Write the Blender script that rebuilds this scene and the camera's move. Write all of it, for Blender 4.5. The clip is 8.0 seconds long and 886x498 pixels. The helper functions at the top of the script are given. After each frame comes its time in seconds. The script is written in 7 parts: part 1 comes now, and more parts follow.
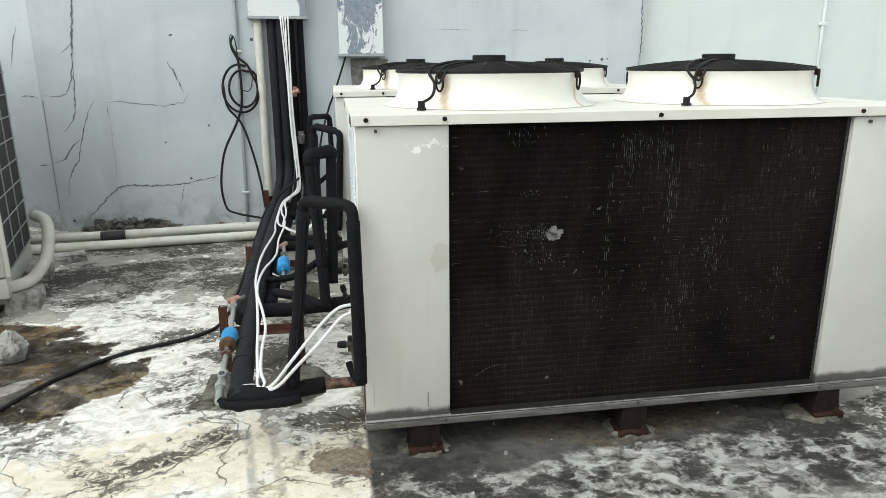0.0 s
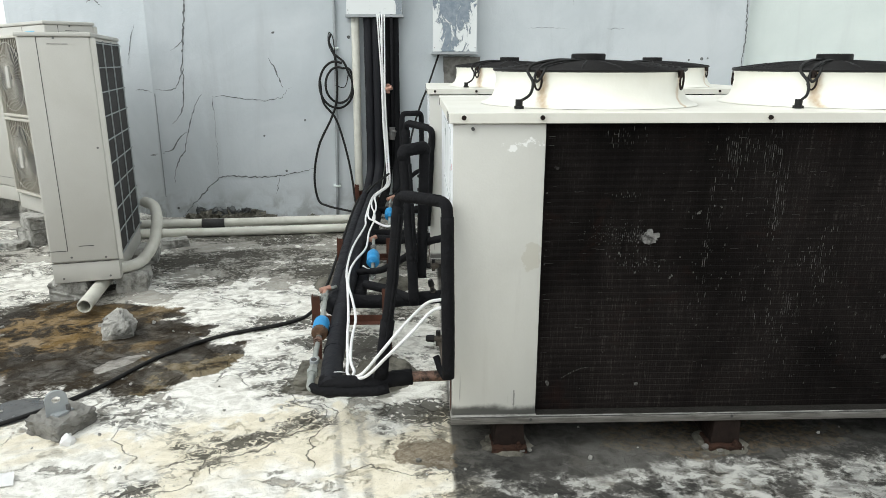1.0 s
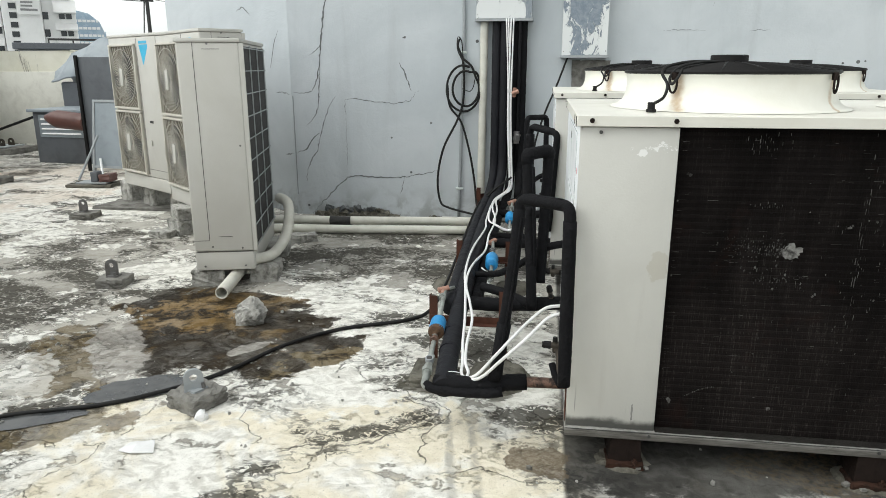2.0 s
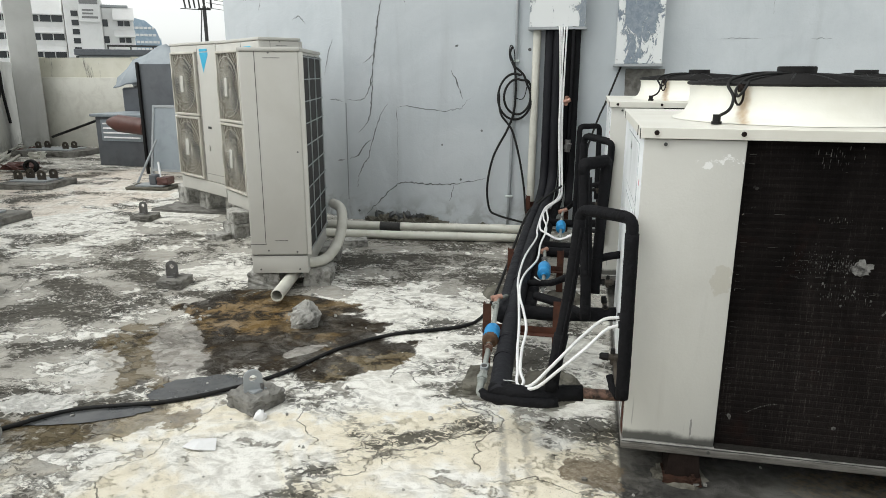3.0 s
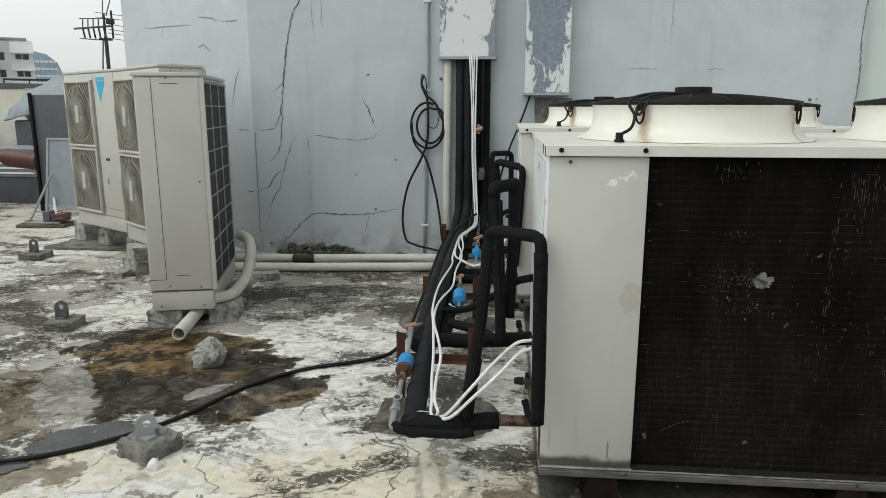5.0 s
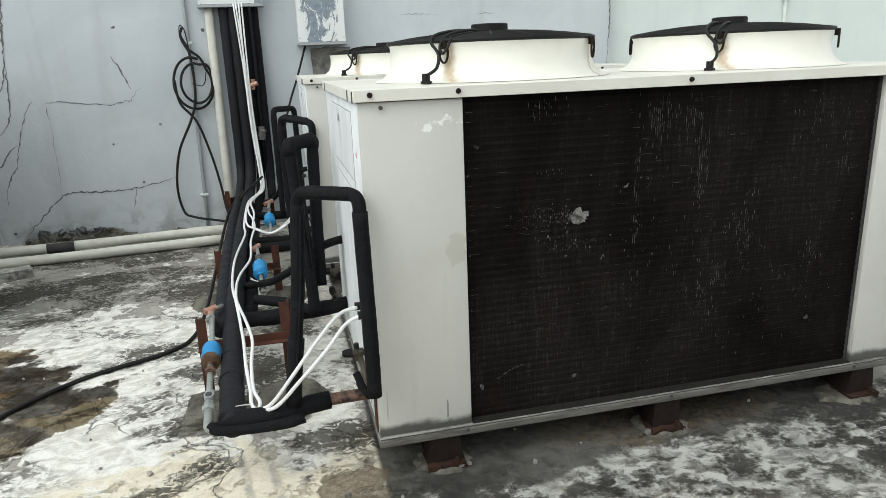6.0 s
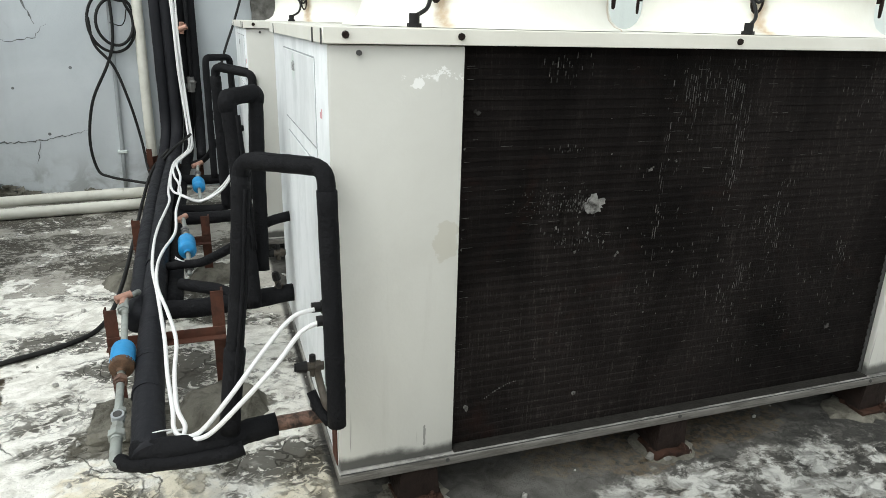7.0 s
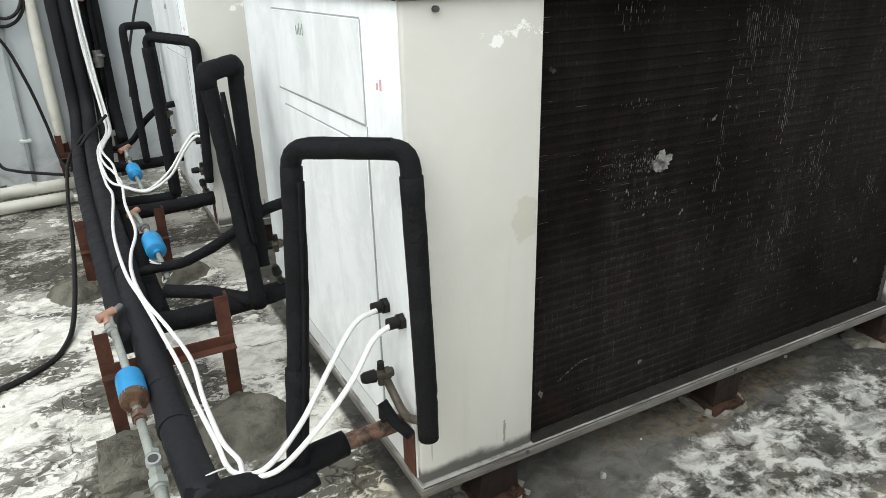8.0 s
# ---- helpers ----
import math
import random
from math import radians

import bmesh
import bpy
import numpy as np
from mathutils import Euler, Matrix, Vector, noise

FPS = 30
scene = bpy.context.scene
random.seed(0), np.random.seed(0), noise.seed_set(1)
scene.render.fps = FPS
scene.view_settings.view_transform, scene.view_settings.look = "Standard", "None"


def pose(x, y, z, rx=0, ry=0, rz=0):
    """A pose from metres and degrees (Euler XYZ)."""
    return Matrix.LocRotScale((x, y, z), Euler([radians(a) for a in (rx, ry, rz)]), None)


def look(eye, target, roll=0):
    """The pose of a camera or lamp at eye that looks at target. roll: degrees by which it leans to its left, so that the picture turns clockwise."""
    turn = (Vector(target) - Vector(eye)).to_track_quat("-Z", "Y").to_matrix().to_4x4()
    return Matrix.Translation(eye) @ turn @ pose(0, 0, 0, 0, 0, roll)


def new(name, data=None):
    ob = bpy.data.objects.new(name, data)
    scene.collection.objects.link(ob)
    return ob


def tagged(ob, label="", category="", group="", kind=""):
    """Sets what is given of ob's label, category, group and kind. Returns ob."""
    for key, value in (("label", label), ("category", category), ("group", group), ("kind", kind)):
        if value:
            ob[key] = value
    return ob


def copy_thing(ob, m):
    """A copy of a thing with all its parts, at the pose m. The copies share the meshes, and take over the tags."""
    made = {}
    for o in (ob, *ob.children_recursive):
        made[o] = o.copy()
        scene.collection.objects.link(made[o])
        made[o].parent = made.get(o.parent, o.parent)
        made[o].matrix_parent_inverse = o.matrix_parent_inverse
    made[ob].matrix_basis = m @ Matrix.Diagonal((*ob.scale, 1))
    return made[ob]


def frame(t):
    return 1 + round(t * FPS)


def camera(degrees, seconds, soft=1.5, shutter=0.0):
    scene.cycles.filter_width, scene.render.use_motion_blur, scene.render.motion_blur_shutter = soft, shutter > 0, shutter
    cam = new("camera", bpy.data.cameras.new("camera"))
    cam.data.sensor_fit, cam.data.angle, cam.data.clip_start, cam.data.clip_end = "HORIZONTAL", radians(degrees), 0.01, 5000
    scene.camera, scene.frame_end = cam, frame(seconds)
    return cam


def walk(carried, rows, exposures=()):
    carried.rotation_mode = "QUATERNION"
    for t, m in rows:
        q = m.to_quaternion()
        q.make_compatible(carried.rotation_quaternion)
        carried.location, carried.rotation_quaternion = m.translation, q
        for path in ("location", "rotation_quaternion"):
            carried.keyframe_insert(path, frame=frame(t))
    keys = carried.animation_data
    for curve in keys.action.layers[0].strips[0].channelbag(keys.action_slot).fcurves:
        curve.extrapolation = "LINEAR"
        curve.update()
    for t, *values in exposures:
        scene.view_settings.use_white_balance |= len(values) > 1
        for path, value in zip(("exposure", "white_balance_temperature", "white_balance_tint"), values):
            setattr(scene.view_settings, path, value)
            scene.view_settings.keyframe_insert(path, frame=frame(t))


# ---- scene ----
cam = camera(66.4, 8.0, soft=0.6)
PATH = [
    (0, (-0.3628, 0.4209, 1.3025), (-0.0619, 2.3264, 0.7745), -0.40),
    (0.5, (-0.3785, 0.4198, 1.3043), (-0.1621, 2.3330, 0.7634), -0.09),
    (1, (-0.4004, 0.4151, 1.3023), (-0.3357, 2.3419, 0.7702), 0.03),
    (1.5, (-0.4199, 0.4084, 1.3017), (-0.5240, 2.3316, 0.7627), -0.37),
    (1.7, (-0.4063, 0.4240, 1.2918), (-0.5917, 2.3431, 0.7601), -0.24),
    (2.8, (-0.4367, 0.4124, 1.2945), (-0.8304, 2.3078, 0.7923), 0.09),
    (3, (-0.4611, 0.3952, 1.3064), (-0.8651, 2.2887, 0.8047), 0.12),
    (3.5, (-0.4721, 0.3805, 1.3091), (-0.9561, 2.2613, 0.8311), -0.05),
    (4, (-0.4740, 0.3820, 1.3077), (-1.0254, 2.2605, 0.8990), -1.18),
    (4.5, (-0.4546, 0.4103, 1.2843), (-0.9901, 2.3005, 0.9097), -1.00),
    (5, (-0.4260, 0.4825, 1.2578), (-0.6073, 2.4325, 0.8520), 0.06),
    (5.2, (-0.3972, 0.5592, 1.2596), (-0.4032, 2.5120, 0.8278), -1.12),
    (6.3, (-0.5345, 0.7704, 1.1928), (0.0388, 2.6059, 0.6431), -0.85),
    (6.5, (-0.5360, 0.8697, 1.1732), (0.1074, 2.6833, 0.6283), 0.06),
    (7, (-0.5279, 1.1208, 1.1669), (0.0931, 2.9132, 0.5333), 1.44),
    (7.5, (-0.6167, 1.2844, 1.1400), (0.0992, 3.0348, 0.4892), 1.69),
    (7.7, (-0.6837, 1.3609, 1.1524), (0.1189, 3.0548, 0.4549), -0.49),
    (8, (-0.7896, 1.4361, 1.1630), (0.0726, 3.0742, 0.4059), -1.45),
]
EXPOSURES = [(0.0, 0.34, 6350, 4), (1.5, 0.28, 6400, 5), (3.0, 0.12, 6490, 6), (3.5, 0.07, 6490, 7), (4.0, 0.0, 6490, 7), (4.5, -0.15, 6470, 7), (5.0, -0.22, 6450, 5), (5.2, -0.14, 6420, 5), (6.5, 0.3, 6360, 4), (7.0, 0.35, 6380, 4), (8.0, 0.48, 6440, 5)]
walk(cam, [(t, look(eye, target, roll)) for t, eye, target, roll in PATH], EXPOSURES)

# ---- world, sun ----
world = bpy.data.worlds.new("overcast_sky")
scene.world = world
world.use_nodes = True
wn, wl = world.node_tree.nodes, world.node_tree.links
SUN_ELEV, SUN_AZ = 52.0, 122.0
sky = wn.new("ShaderNodeTexSky")
sky.sky_type = 'NISHITA'
sky.sun_disc = False
sky.sun_elevation, sky.sun_rotation = radians(SUN_ELEV), radians(-SUN_AZ)
sky.air_density, sky.dust_density, sky.ozone_density = 1.0, 1.5, 1.0
soft_sky = wn.new("ShaderNodeHueSaturation")
soft_sky.inputs["Saturation"].default_value = 0.05
wl.new(sky.outputs[0], soft_sky.inputs["Color"])
wl.new(soft_sky.outputs[0], wn["Background"].inputs["Color"])
wn["Background"].inputs["Strength"].default_value = 0.21

sun_data = bpy.data.lights.new("sun", 'SUN')
sun_data.energy, sun_data.angle, sun_data.color = 0.9, radians(50), (1.0, 0.97, 0.93)
sun = new("sun", sun_data)
sa, se = radians(SUN_AZ), radians(SUN_ELEV)
sun.matrix_world = look((0, 0, 30), Vector((0, 0, 30)) - Vector((-math.sin(sa) * math.cos(se), math.cos(sa) * math.cos(se), math.sin(se))))


# ---- materials ----
class Nodes:
    """A short way to write node materials."""

    def __init__(self, name):
        self.mat = bpy.data.materials.new(name)
        self.mat.use_nodes = True
        self.tree = self.mat.node_tree
        self.bsdf = self.tree.nodes["Principled BSDF"]
        self.coord = self.tree.nodes.new("ShaderNodeTexCoord")

    def link(self, a, b):
        self.tree.links.new(a, b)

    def put(self, socket, value):
        if isinstance(value, bpy.types.NodeSocket):
            self.link(value, socket)
        else:
            socket.default_value = value

    def place(self, scale=(1, 1, 1), loc=(0, 0, 0)):
        m = self.tree.nodes.new("ShaderNodeMapping")
        m.inputs["Scale"].default_value, m.inputs["Location"].default_value = scale, loc
        self.link(self.coord.outputs["Object"], m.inputs[0])
        return m.outputs[0]

    def noise(self, scale, detail=5, rough=0.6, distort=0.0, vec=None):
        n = self.tree.nodes.new("ShaderNodeTexNoise")
        n.inputs["Scale"].default_value, n.inputs["Detail"].default_value = scale, detail
        n.inputs["Roughness"].default_value, n.inputs["Distortion"].default_value = rough, distort
        self.link(vec or self.coord.outputs["Object"], n.inputs["Vector"])
        return n.outputs[0]

    def voronoi(self, scale, feature='F1', vec=None):
        n = self.tree.nodes.new("ShaderNodeTexVoronoi")
        n.feature = feature
        n.inputs["Scale"].default_value = scale
        self.link(vec or self.coord.outputs["Object"], n.inputs["Vector"])
        return n.outputs[0]

    def ramp(self, fac, lo, hi, a=0.0, b=1.0):
        n = self.tree.nodes.new("ShaderNodeMapRange")
        n.interpolation_type = 'SMOOTHSTEP'
        self.put(n.inputs["Value"], fac)
        n.inputs["From Min"].default_value, n.inputs["From Max"].default_value = lo, hi
        n.inputs["To Min"].default_value, n.inputs["To Max"].default_value = a, b
        return n.outputs[0]

    def math(self, op, a, b=0.0):
        n = self.tree.nodes.new("ShaderNodeMath")
        n.operation = op
        self.put(n.inputs[0], a), self.put(n.inputs[1], b)
        return n.outputs[0]

    def mix(self, fac, a, b):
        n = self.tree.nodes.new("ShaderNodeMix")
        n.data_type = 'RGBA'
        self.put(n.inputs[0], fac)
        for socket, v in ((n.inputs[6], a), (n.inputs[7], b)):
            if isinstance(v, tuple):
                v = (*v, 1) if len(v) == 3 else v
            self.put(socket, v)
        return n.outputs[2]

    def xyz(self, vec=None):
        n = self.tree.nodes.new("ShaderNodeSeparateXYZ")
        self.link(vec or self.coord.outputs["Object"], n.inputs[0])
        return n.outputs

    def near(self, centre, size, wobble=0.0, scale=4.0):
        """1 inside an uneven ellipse round centre, 0 outside it."""
        m = self.tree.nodes.new("ShaderNodeMapping")
        m.vector_type = 'TEXTURE'
        m.inputs["Location"].default_value = centre
        m.inputs["Scale"].default_value = size[:3]
        if len(size) > 3:
            m.inputs["Rotation"].default_value = (0, 0, radians(size[3]))
        self.link(self.coord.outputs["Object"], m.inputs[0])
        n = self.tree.nodes.new("ShaderNodeVectorMath")
        n.operation = 'LENGTH'
        self.link(m.outputs[0], n.inputs[0])
        d = n.outputs["Value"]
        if wobble:
            d = self.math('ADD', d, self.ramp(self.noise(scale, 6, 0.65), 0.25, 0.75, -wobble, wobble))
        return self.ramp(d, 0.90, 1.02, 1.0, 0.0)

    def done(self, colour, rough, bump=None, height=0.002, metal=0.0, spec=None):
        if isinstance(colour, tuple):
            colour = (*colour, 1)
        self.put(self.bsdf.inputs["Base Color"], colour)
        self.put(self.bsdf.inputs["Roughness"], rough)
        self.bsdf.inputs["Metallic"].default_value = metal
        if spec is not None:
            self.put(self.bsdf.inputs["Specular IOR Level"], spec)
        if bump is not None:
            n = self.tree.nodes.new("ShaderNodeBump")
            n.inputs["Distance"].default_value = height
            n.inputs["Strength"].default_value = 1.0
            self.put(n.inputs["Height"], bump)
            self.link(n.outputs[0], self.bsdf.inputs["Normal"])
        return self.mat


def worn(name, base, dirt, amount=0.35, rough=0.6, scale=6.0, bump=0.0008, grain=90.0, metal=0.0, spec=None):
    """A plain surface with soft stains at one scale and fine grain at another."""
    n = Nodes(name)
    soft = n.ramp(n.noise(scale, 6, 0.65, 0.4), 0.38, 0.72)
    fine = n.noise(grain, 3, 0.6)
    fac = n.math('MULTIPLY', n.math('ADD', n.math('MULTIPLY', soft, 0.75), n.math('MULTIPLY', fine, 0.35)), amount)
    col = n.mix(fac, base, dirt)
    r = n.ramp(soft, 0, 1, rough - 0.08, min(1.0, rough + 0.12))
    return n.done(col, r, n.math('ADD', fine, n.math('MULTIPLY', soft, 0.6)), bump, metal, spec=spec if spec is not None else 0.5 if rough < 0.7 else 0.2)


def roof_concrete():
    n = Nodes("weathered_roof_concrete")
    flat = n.place((1, 1, 0.3))
    big = n.noise(0.6, 3, 0.55, 0.3, flat)
    mid = n.noise(2.4, 8, 0.6, 0.5, flat)
    patch = n.noise(3.4, 7, 0.58, 0.9, n.place((1, 1.2, 0.3), (11.0, 2.0, 0)))
    flake = n.noise(15, 6, 0.62, 0.8, n.place((1, 1.25, 0.3), (1.0, 8.0, 0)))
    mould = n.noise(26, 6, 0.68, 1.1, n.place((1, 1.25, 0.3), (3.1, 7.7, 0)))
    fine = n.noise(46, 7, 0.7, 0.2, flat)
    grit = n.noise(210, 3, 0.7, 0.0, flat)
    xyz = n.xyz()
    # Dull grey cement, browner and darker away from the lime-washed middle.
    col = n.mix(n.ramp(mid, 0.36, 0.64), (0.345, 0.325, 0.288), (0.57, 0.545, 0.49))
    col = n.mix(n.ramp(flake, 0.35, 0.65, 0.0, 0.45), col, (0.56, 0.545, 0.50))
    drab = n.math('MAXIMUM', n.math('MULTIPLY', n.near((-3.7, 3.6, 0), (1.0, 1.1, 9), 0.45, 0.9), 0.22), n.math('MULTIPLY', n.near((-1.45, 5.2, 0), (1.5, 0.85, 9), 0.4, 1.1), 0.75))
    drab = n.math('MAXIMUM', drab, n.ramp(n.math('SUBTRACT', n.math('MULTIPLY', big, 1.0), xyz[1]), -1.5, -0.9))
    col = n.mix(n.math('MULTIPLY', drab, n.ramp(flake, 0.3, 0.7, 0.5, 0.12)), col, (0.22, 0.208, 0.18))
    # Crisp patches of lime wash with a dark edge.
    # The far west ellipse also paints in the brightness of sunlit floor.
    pale = n.math('MAXIMUM', n.near((-0.85, 2.6, 0), (1.5, 1.35, 9), 0.35, 1.0), n.near((-6.6, 6.0, 0), (3.2, 2.3, 9, 40), 0.4, 0.9))
    pale = n.math('MAXIMUM', pale, n.near((-2.75, 4.35, 0), (0.55, 0.3, 9, 10), 0.5, 2.0))
    pale = n.math('MAXIMUM', pale, n.near((-1.35, 4.0, 0), (0.55, 0.5, 9, 10), 0.5, 2.0))
    level = n.math('ADD', n.math('ADD', n.math('MULTIPLY', patch, 0.7), n.math('ADD', n.math('MULTIPLY', flake, 0.34), n.math('MULTIPLY', fine, 0.16))), n.math('ADD', n.math('MULTIPLY', pale, 0.12), n.math('MULTIPLY', drab, -0.05)))
    lime = n.ramp(level, 0.615, 0.65)
    shade = n.mix(n.ramp(flake, 0.36, 0.6), (0.62, 0.60, 0.545), (0.88, 0.865, 0.81))
    col = n.mix(n.math('MULTIPLY', lime, n.ramp(fine, 0.3, 0.5, 0.7, 1.0)), col, shade)
    rim = n.math('MULTIPLY', n.ramp(level, 0.595, 0.612), n.ramp(level, 0.616, 0.632, 1.0, 0.0))
    col = n.mix(n.math('MULTIPLY', rim, n.ramp(mid, 0.4, 0.6, 0.15, 0.6)), col, (0.085, 0.078, 0.066))
    cream = n.math('MULTIPLY', n.near((-0.95, 2.15, 0), (1.5, 0.75, 9), 0.5, 1.2), n.ramp(mid, 0.42, 0.56))
    col = n.mix(n.math('MULTIPLY', cream, 0.6), col, (0.78, 0.69, 0.50))
    # Beige dust far west; its colour also holds that floor's warm sunlit look.
    tone_lift = n.math('MULTIPLY', n.near((-7.2, 6.6, 0), (2.8, 2.0, 9, 50), 0.4, 0.9), n.ramp(mid, 0.36, 0.6, 0.15, 0.6))
    col = n.mix(tone_lift, col, (0.66, 0.555, 0.455))
    # Black mould in clusters of specks, heavier toward the wall.
    cluster = n.math('ADD', n.noise(1.9, 5, 0.6, 0.6, n.place((1, 1.3, 0.3), (21.0, 5.0, 0))), n.math('ADD', n.math('MULTIPLY', drab, 0.04), n.math('MULTIPLY', pale, -0.045)))
    vein = n.math('MULTIPLY', n.ramp(n.math('ADD', mould, n.math('MULTIPLY', cluster, 0.9)), 0.94, 1.0), n.ramp(cluster, 0.44, 0.56))
    col = n.mix(n.math('MULTIPLY', vein, 0.88), col, (0.055, 0.05, 0.038))
    soot = n.math('MULTIPLY', n.ramp(cluster, 0.58, 0.70), n.ramp(flake, 0.42, 0.55))
    col = n.mix(n.math('MULTIPLY', soot, 0.42), col, (0.085, 0.077, 0.06))
    col = n.mix(n.math('MULTIPLY', n.ramp(grit, 0.58, 0.70), 0.5), col, (0.09, 0.085, 0.075))
    warp = n.tree.nodes.new("ShaderNodeVectorMath")
    warp.operation = 'MULTIPLY_ADD'
    wob = n.tree.nodes.new("ShaderNodeTexNoise")
    wob.inputs["Scale"].default_value, wob.inputs["Detail"].default_value = 3.0, 8
    n.link(n.coord.outputs["Object"], wob.inputs["Vector"])
    n.link(wob.outputs["Color"], warp.inputs[0])
    warp.inputs[1].default_value = (0.6, 0.6, 0.0)
    n.link(flat, warp.inputs[2])
    crack = n.ramp(n.voronoi(2.2, 'DISTANCE_TO_EDGE', warp.outputs[0]), 0.0, 0.009, 1.0, 0.0)
    crack = n.math('MAXIMUM', n.math('MULTIPLY', crack, n.ramp(mid, 0.44, 0.56)), n.math('MULTIPLY', n.ramp(n.voronoi(5.5, 'DISTANCE_TO_EDGE', warp.outputs[0]), 0.0, 0.02, 1.0, 0.0), n.ramp(cluster, 0.48, 0.58)))
    col = n.mix(n.math('MULTIPLY', crack, 0.75), col, (0.05, 0.046, 0.038))
    # Mossy ring round the footings of the first pipe stand, and two old trowel seams before the unit.
    moss = n.math('MULTIPLY', n.near((-0.70, 3.03, 0), (0.29, 0.15, 9, 4), 0.35, 6.0), n.ramp(flake, 0.3, 0.5, 0.6, 1.0))
    col = n.mix(n.math('MULTIPLY', moss, 0.85), col, (0.085, 0.078, 0.058))
    for sx in (-0.70, -0.615):
        line = n.math('ADD', xyz[0], n.math('ADD', n.math('MULTIPLY', xyz[1], 0.16), n.math('MULTIPLY', n.math('SUBTRACT', flake, 0.5), 0.05)))
        seam = n.math('MULTIPLY', n.ramp(n.math('ABSOLUTE', n.math('SUBTRACT', line, sx + 0.41)), 0.004, 0.022, 1.0, 0.0), n.math('MULTIPLY', n.ramp(xyz[1], 2.72, 2.8, 1.0, 0.0), n.ramp(flake, 0.36, 0.56)))
        col = n.mix(n.math('MULTIPLY', seam, 0.55), col, (0.17, 0.165, 0.15))
    # Grey damp floor under and before the condensing unit, its shade painted in too, with lime scabs along its edge.
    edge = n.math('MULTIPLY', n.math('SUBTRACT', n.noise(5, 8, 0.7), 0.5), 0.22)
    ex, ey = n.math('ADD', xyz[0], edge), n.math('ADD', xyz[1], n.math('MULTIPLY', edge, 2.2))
    damp_shade = n.math('MULTIPLY', n.ramp(xyz[0], -0.31, -0.29), n.math('MULTIPLY', n.ramp(ex, 1.50, 1.60, 1.0, 0.0), n.math('MULTIPLY', n.ramp(ey, 1.85, 2.15), n.ramp(ey, 5.5, 5.8, 1.0, 0.0))))
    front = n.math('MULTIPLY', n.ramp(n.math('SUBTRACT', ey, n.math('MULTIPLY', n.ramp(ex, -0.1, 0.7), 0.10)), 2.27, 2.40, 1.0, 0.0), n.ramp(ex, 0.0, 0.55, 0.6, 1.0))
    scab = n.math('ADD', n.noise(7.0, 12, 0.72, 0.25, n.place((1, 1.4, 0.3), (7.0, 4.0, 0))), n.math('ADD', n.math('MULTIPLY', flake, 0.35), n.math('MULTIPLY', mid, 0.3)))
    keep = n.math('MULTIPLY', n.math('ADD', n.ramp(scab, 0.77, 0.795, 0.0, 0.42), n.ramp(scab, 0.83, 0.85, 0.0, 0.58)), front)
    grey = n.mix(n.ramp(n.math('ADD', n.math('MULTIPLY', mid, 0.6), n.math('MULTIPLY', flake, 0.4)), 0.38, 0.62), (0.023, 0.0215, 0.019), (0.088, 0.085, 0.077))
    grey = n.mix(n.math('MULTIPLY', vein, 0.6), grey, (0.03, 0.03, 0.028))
    col = n.mix(n.math('MULTIPLY', n.math('MULTIPLY', damp_shade, keep), 0.9), col, n.mix(n.ramp(flake, 0.38, 0.6), (0.20, 0.20, 0.19), (0.55, 0.55, 0.52)))
    col = n.mix(n.math('MULTIPLY', damp_shade, n.ramp(keep, 0, 1, 0.96, 0.08)), col, grey)
    rusty = n.near((0.75, 2.58, 0), (0.5, 0.12, 9), 0.5, 3.0)
    col = n.mix(n.math('MULTIPLY', rusty, n.ramp(fine, 0.4, 0.6, 0.0, 0.28)), col, (0.26, 0.18, 0.09))
    # Brown wet stain below the drain.
    stain = n.near((-2.0, 3.40, 0), (0.58, 0.50, 9, -15), 0.3, 3.2)
    stain = n.math('MAXIMUM', stain, n.near((-1.45, 3.2, 0), (0.34, 0.15, 9, 42), 0.4, 4.5))
    stain = n.math('MAXIMUM', stain, n.math('MULTIPLY', n.near((-2.30, 2.42, 0), (0.42, 0.16, 9, 27), 0.4, 4.5), 0.75))
    stain = n.math('MAXIMUM', stain, n.math('MULTIPLY', n.near((-2.50, 3.05, 0), (0.24, 0.42, 9, 35), 0.4, 4.0), 0.85))
    stain = n.math('MAXIMUM', stain, n.near((-2.25, 3.82, 0), (0.52, 0.26, 9, 8), 0.35, 4.0))
    stain = n.math('MAXIMUM', stain, n.near((-1.70, 3.62, 0), (0.24, 0.17, 9, -10), 0.4, 5.0))
    tone = n.noise(3.2, 9, 0.65, 0.6, flat)
    blotch = n.noise(9, 8, 0.66, 0.8, flat)
    brown = n.mix(n.ramp(n.math('ADD', tone, n.math('MULTIPLY', blotch, 0.35)), 0.62, 0.84), (0.020, 0.014, 0.008), (0.16, 0.105, 0.042))
    ochre = n.math('MULTIPLY', n.near((-2.30, 3.65, 0), (0.40, 0.28, 9, 8), 0.5, 4.0), n.ramp(blotch, 0.45, 0.58))
    brown = n.mix(n.math('MULTIPLY', ochre, 0.8), brown, (0.235, 0.145, 0.048))
    olive = n.math('MULTIPLY', n.math('MAXIMUM', n.near((-2.52, 3.0, 0), (0.24, 0.45, 9, 35), 0.4, 4.0), n.math('MAXIMUM', n.near((-1.38, 3.12, 0), (0.3, 0.16, 9, 42), 0.4, 4.0), n.near((-2.25, 2.38, 0), (0.4, 0.14, 9, 27), 0.4, 4.0))), n.ramp(blotch, 0.36, 0.52))
    brown = n.mix(n.math('MULTIPLY', olive, 0.8), brown, (0.185, 0.14, 0.07))
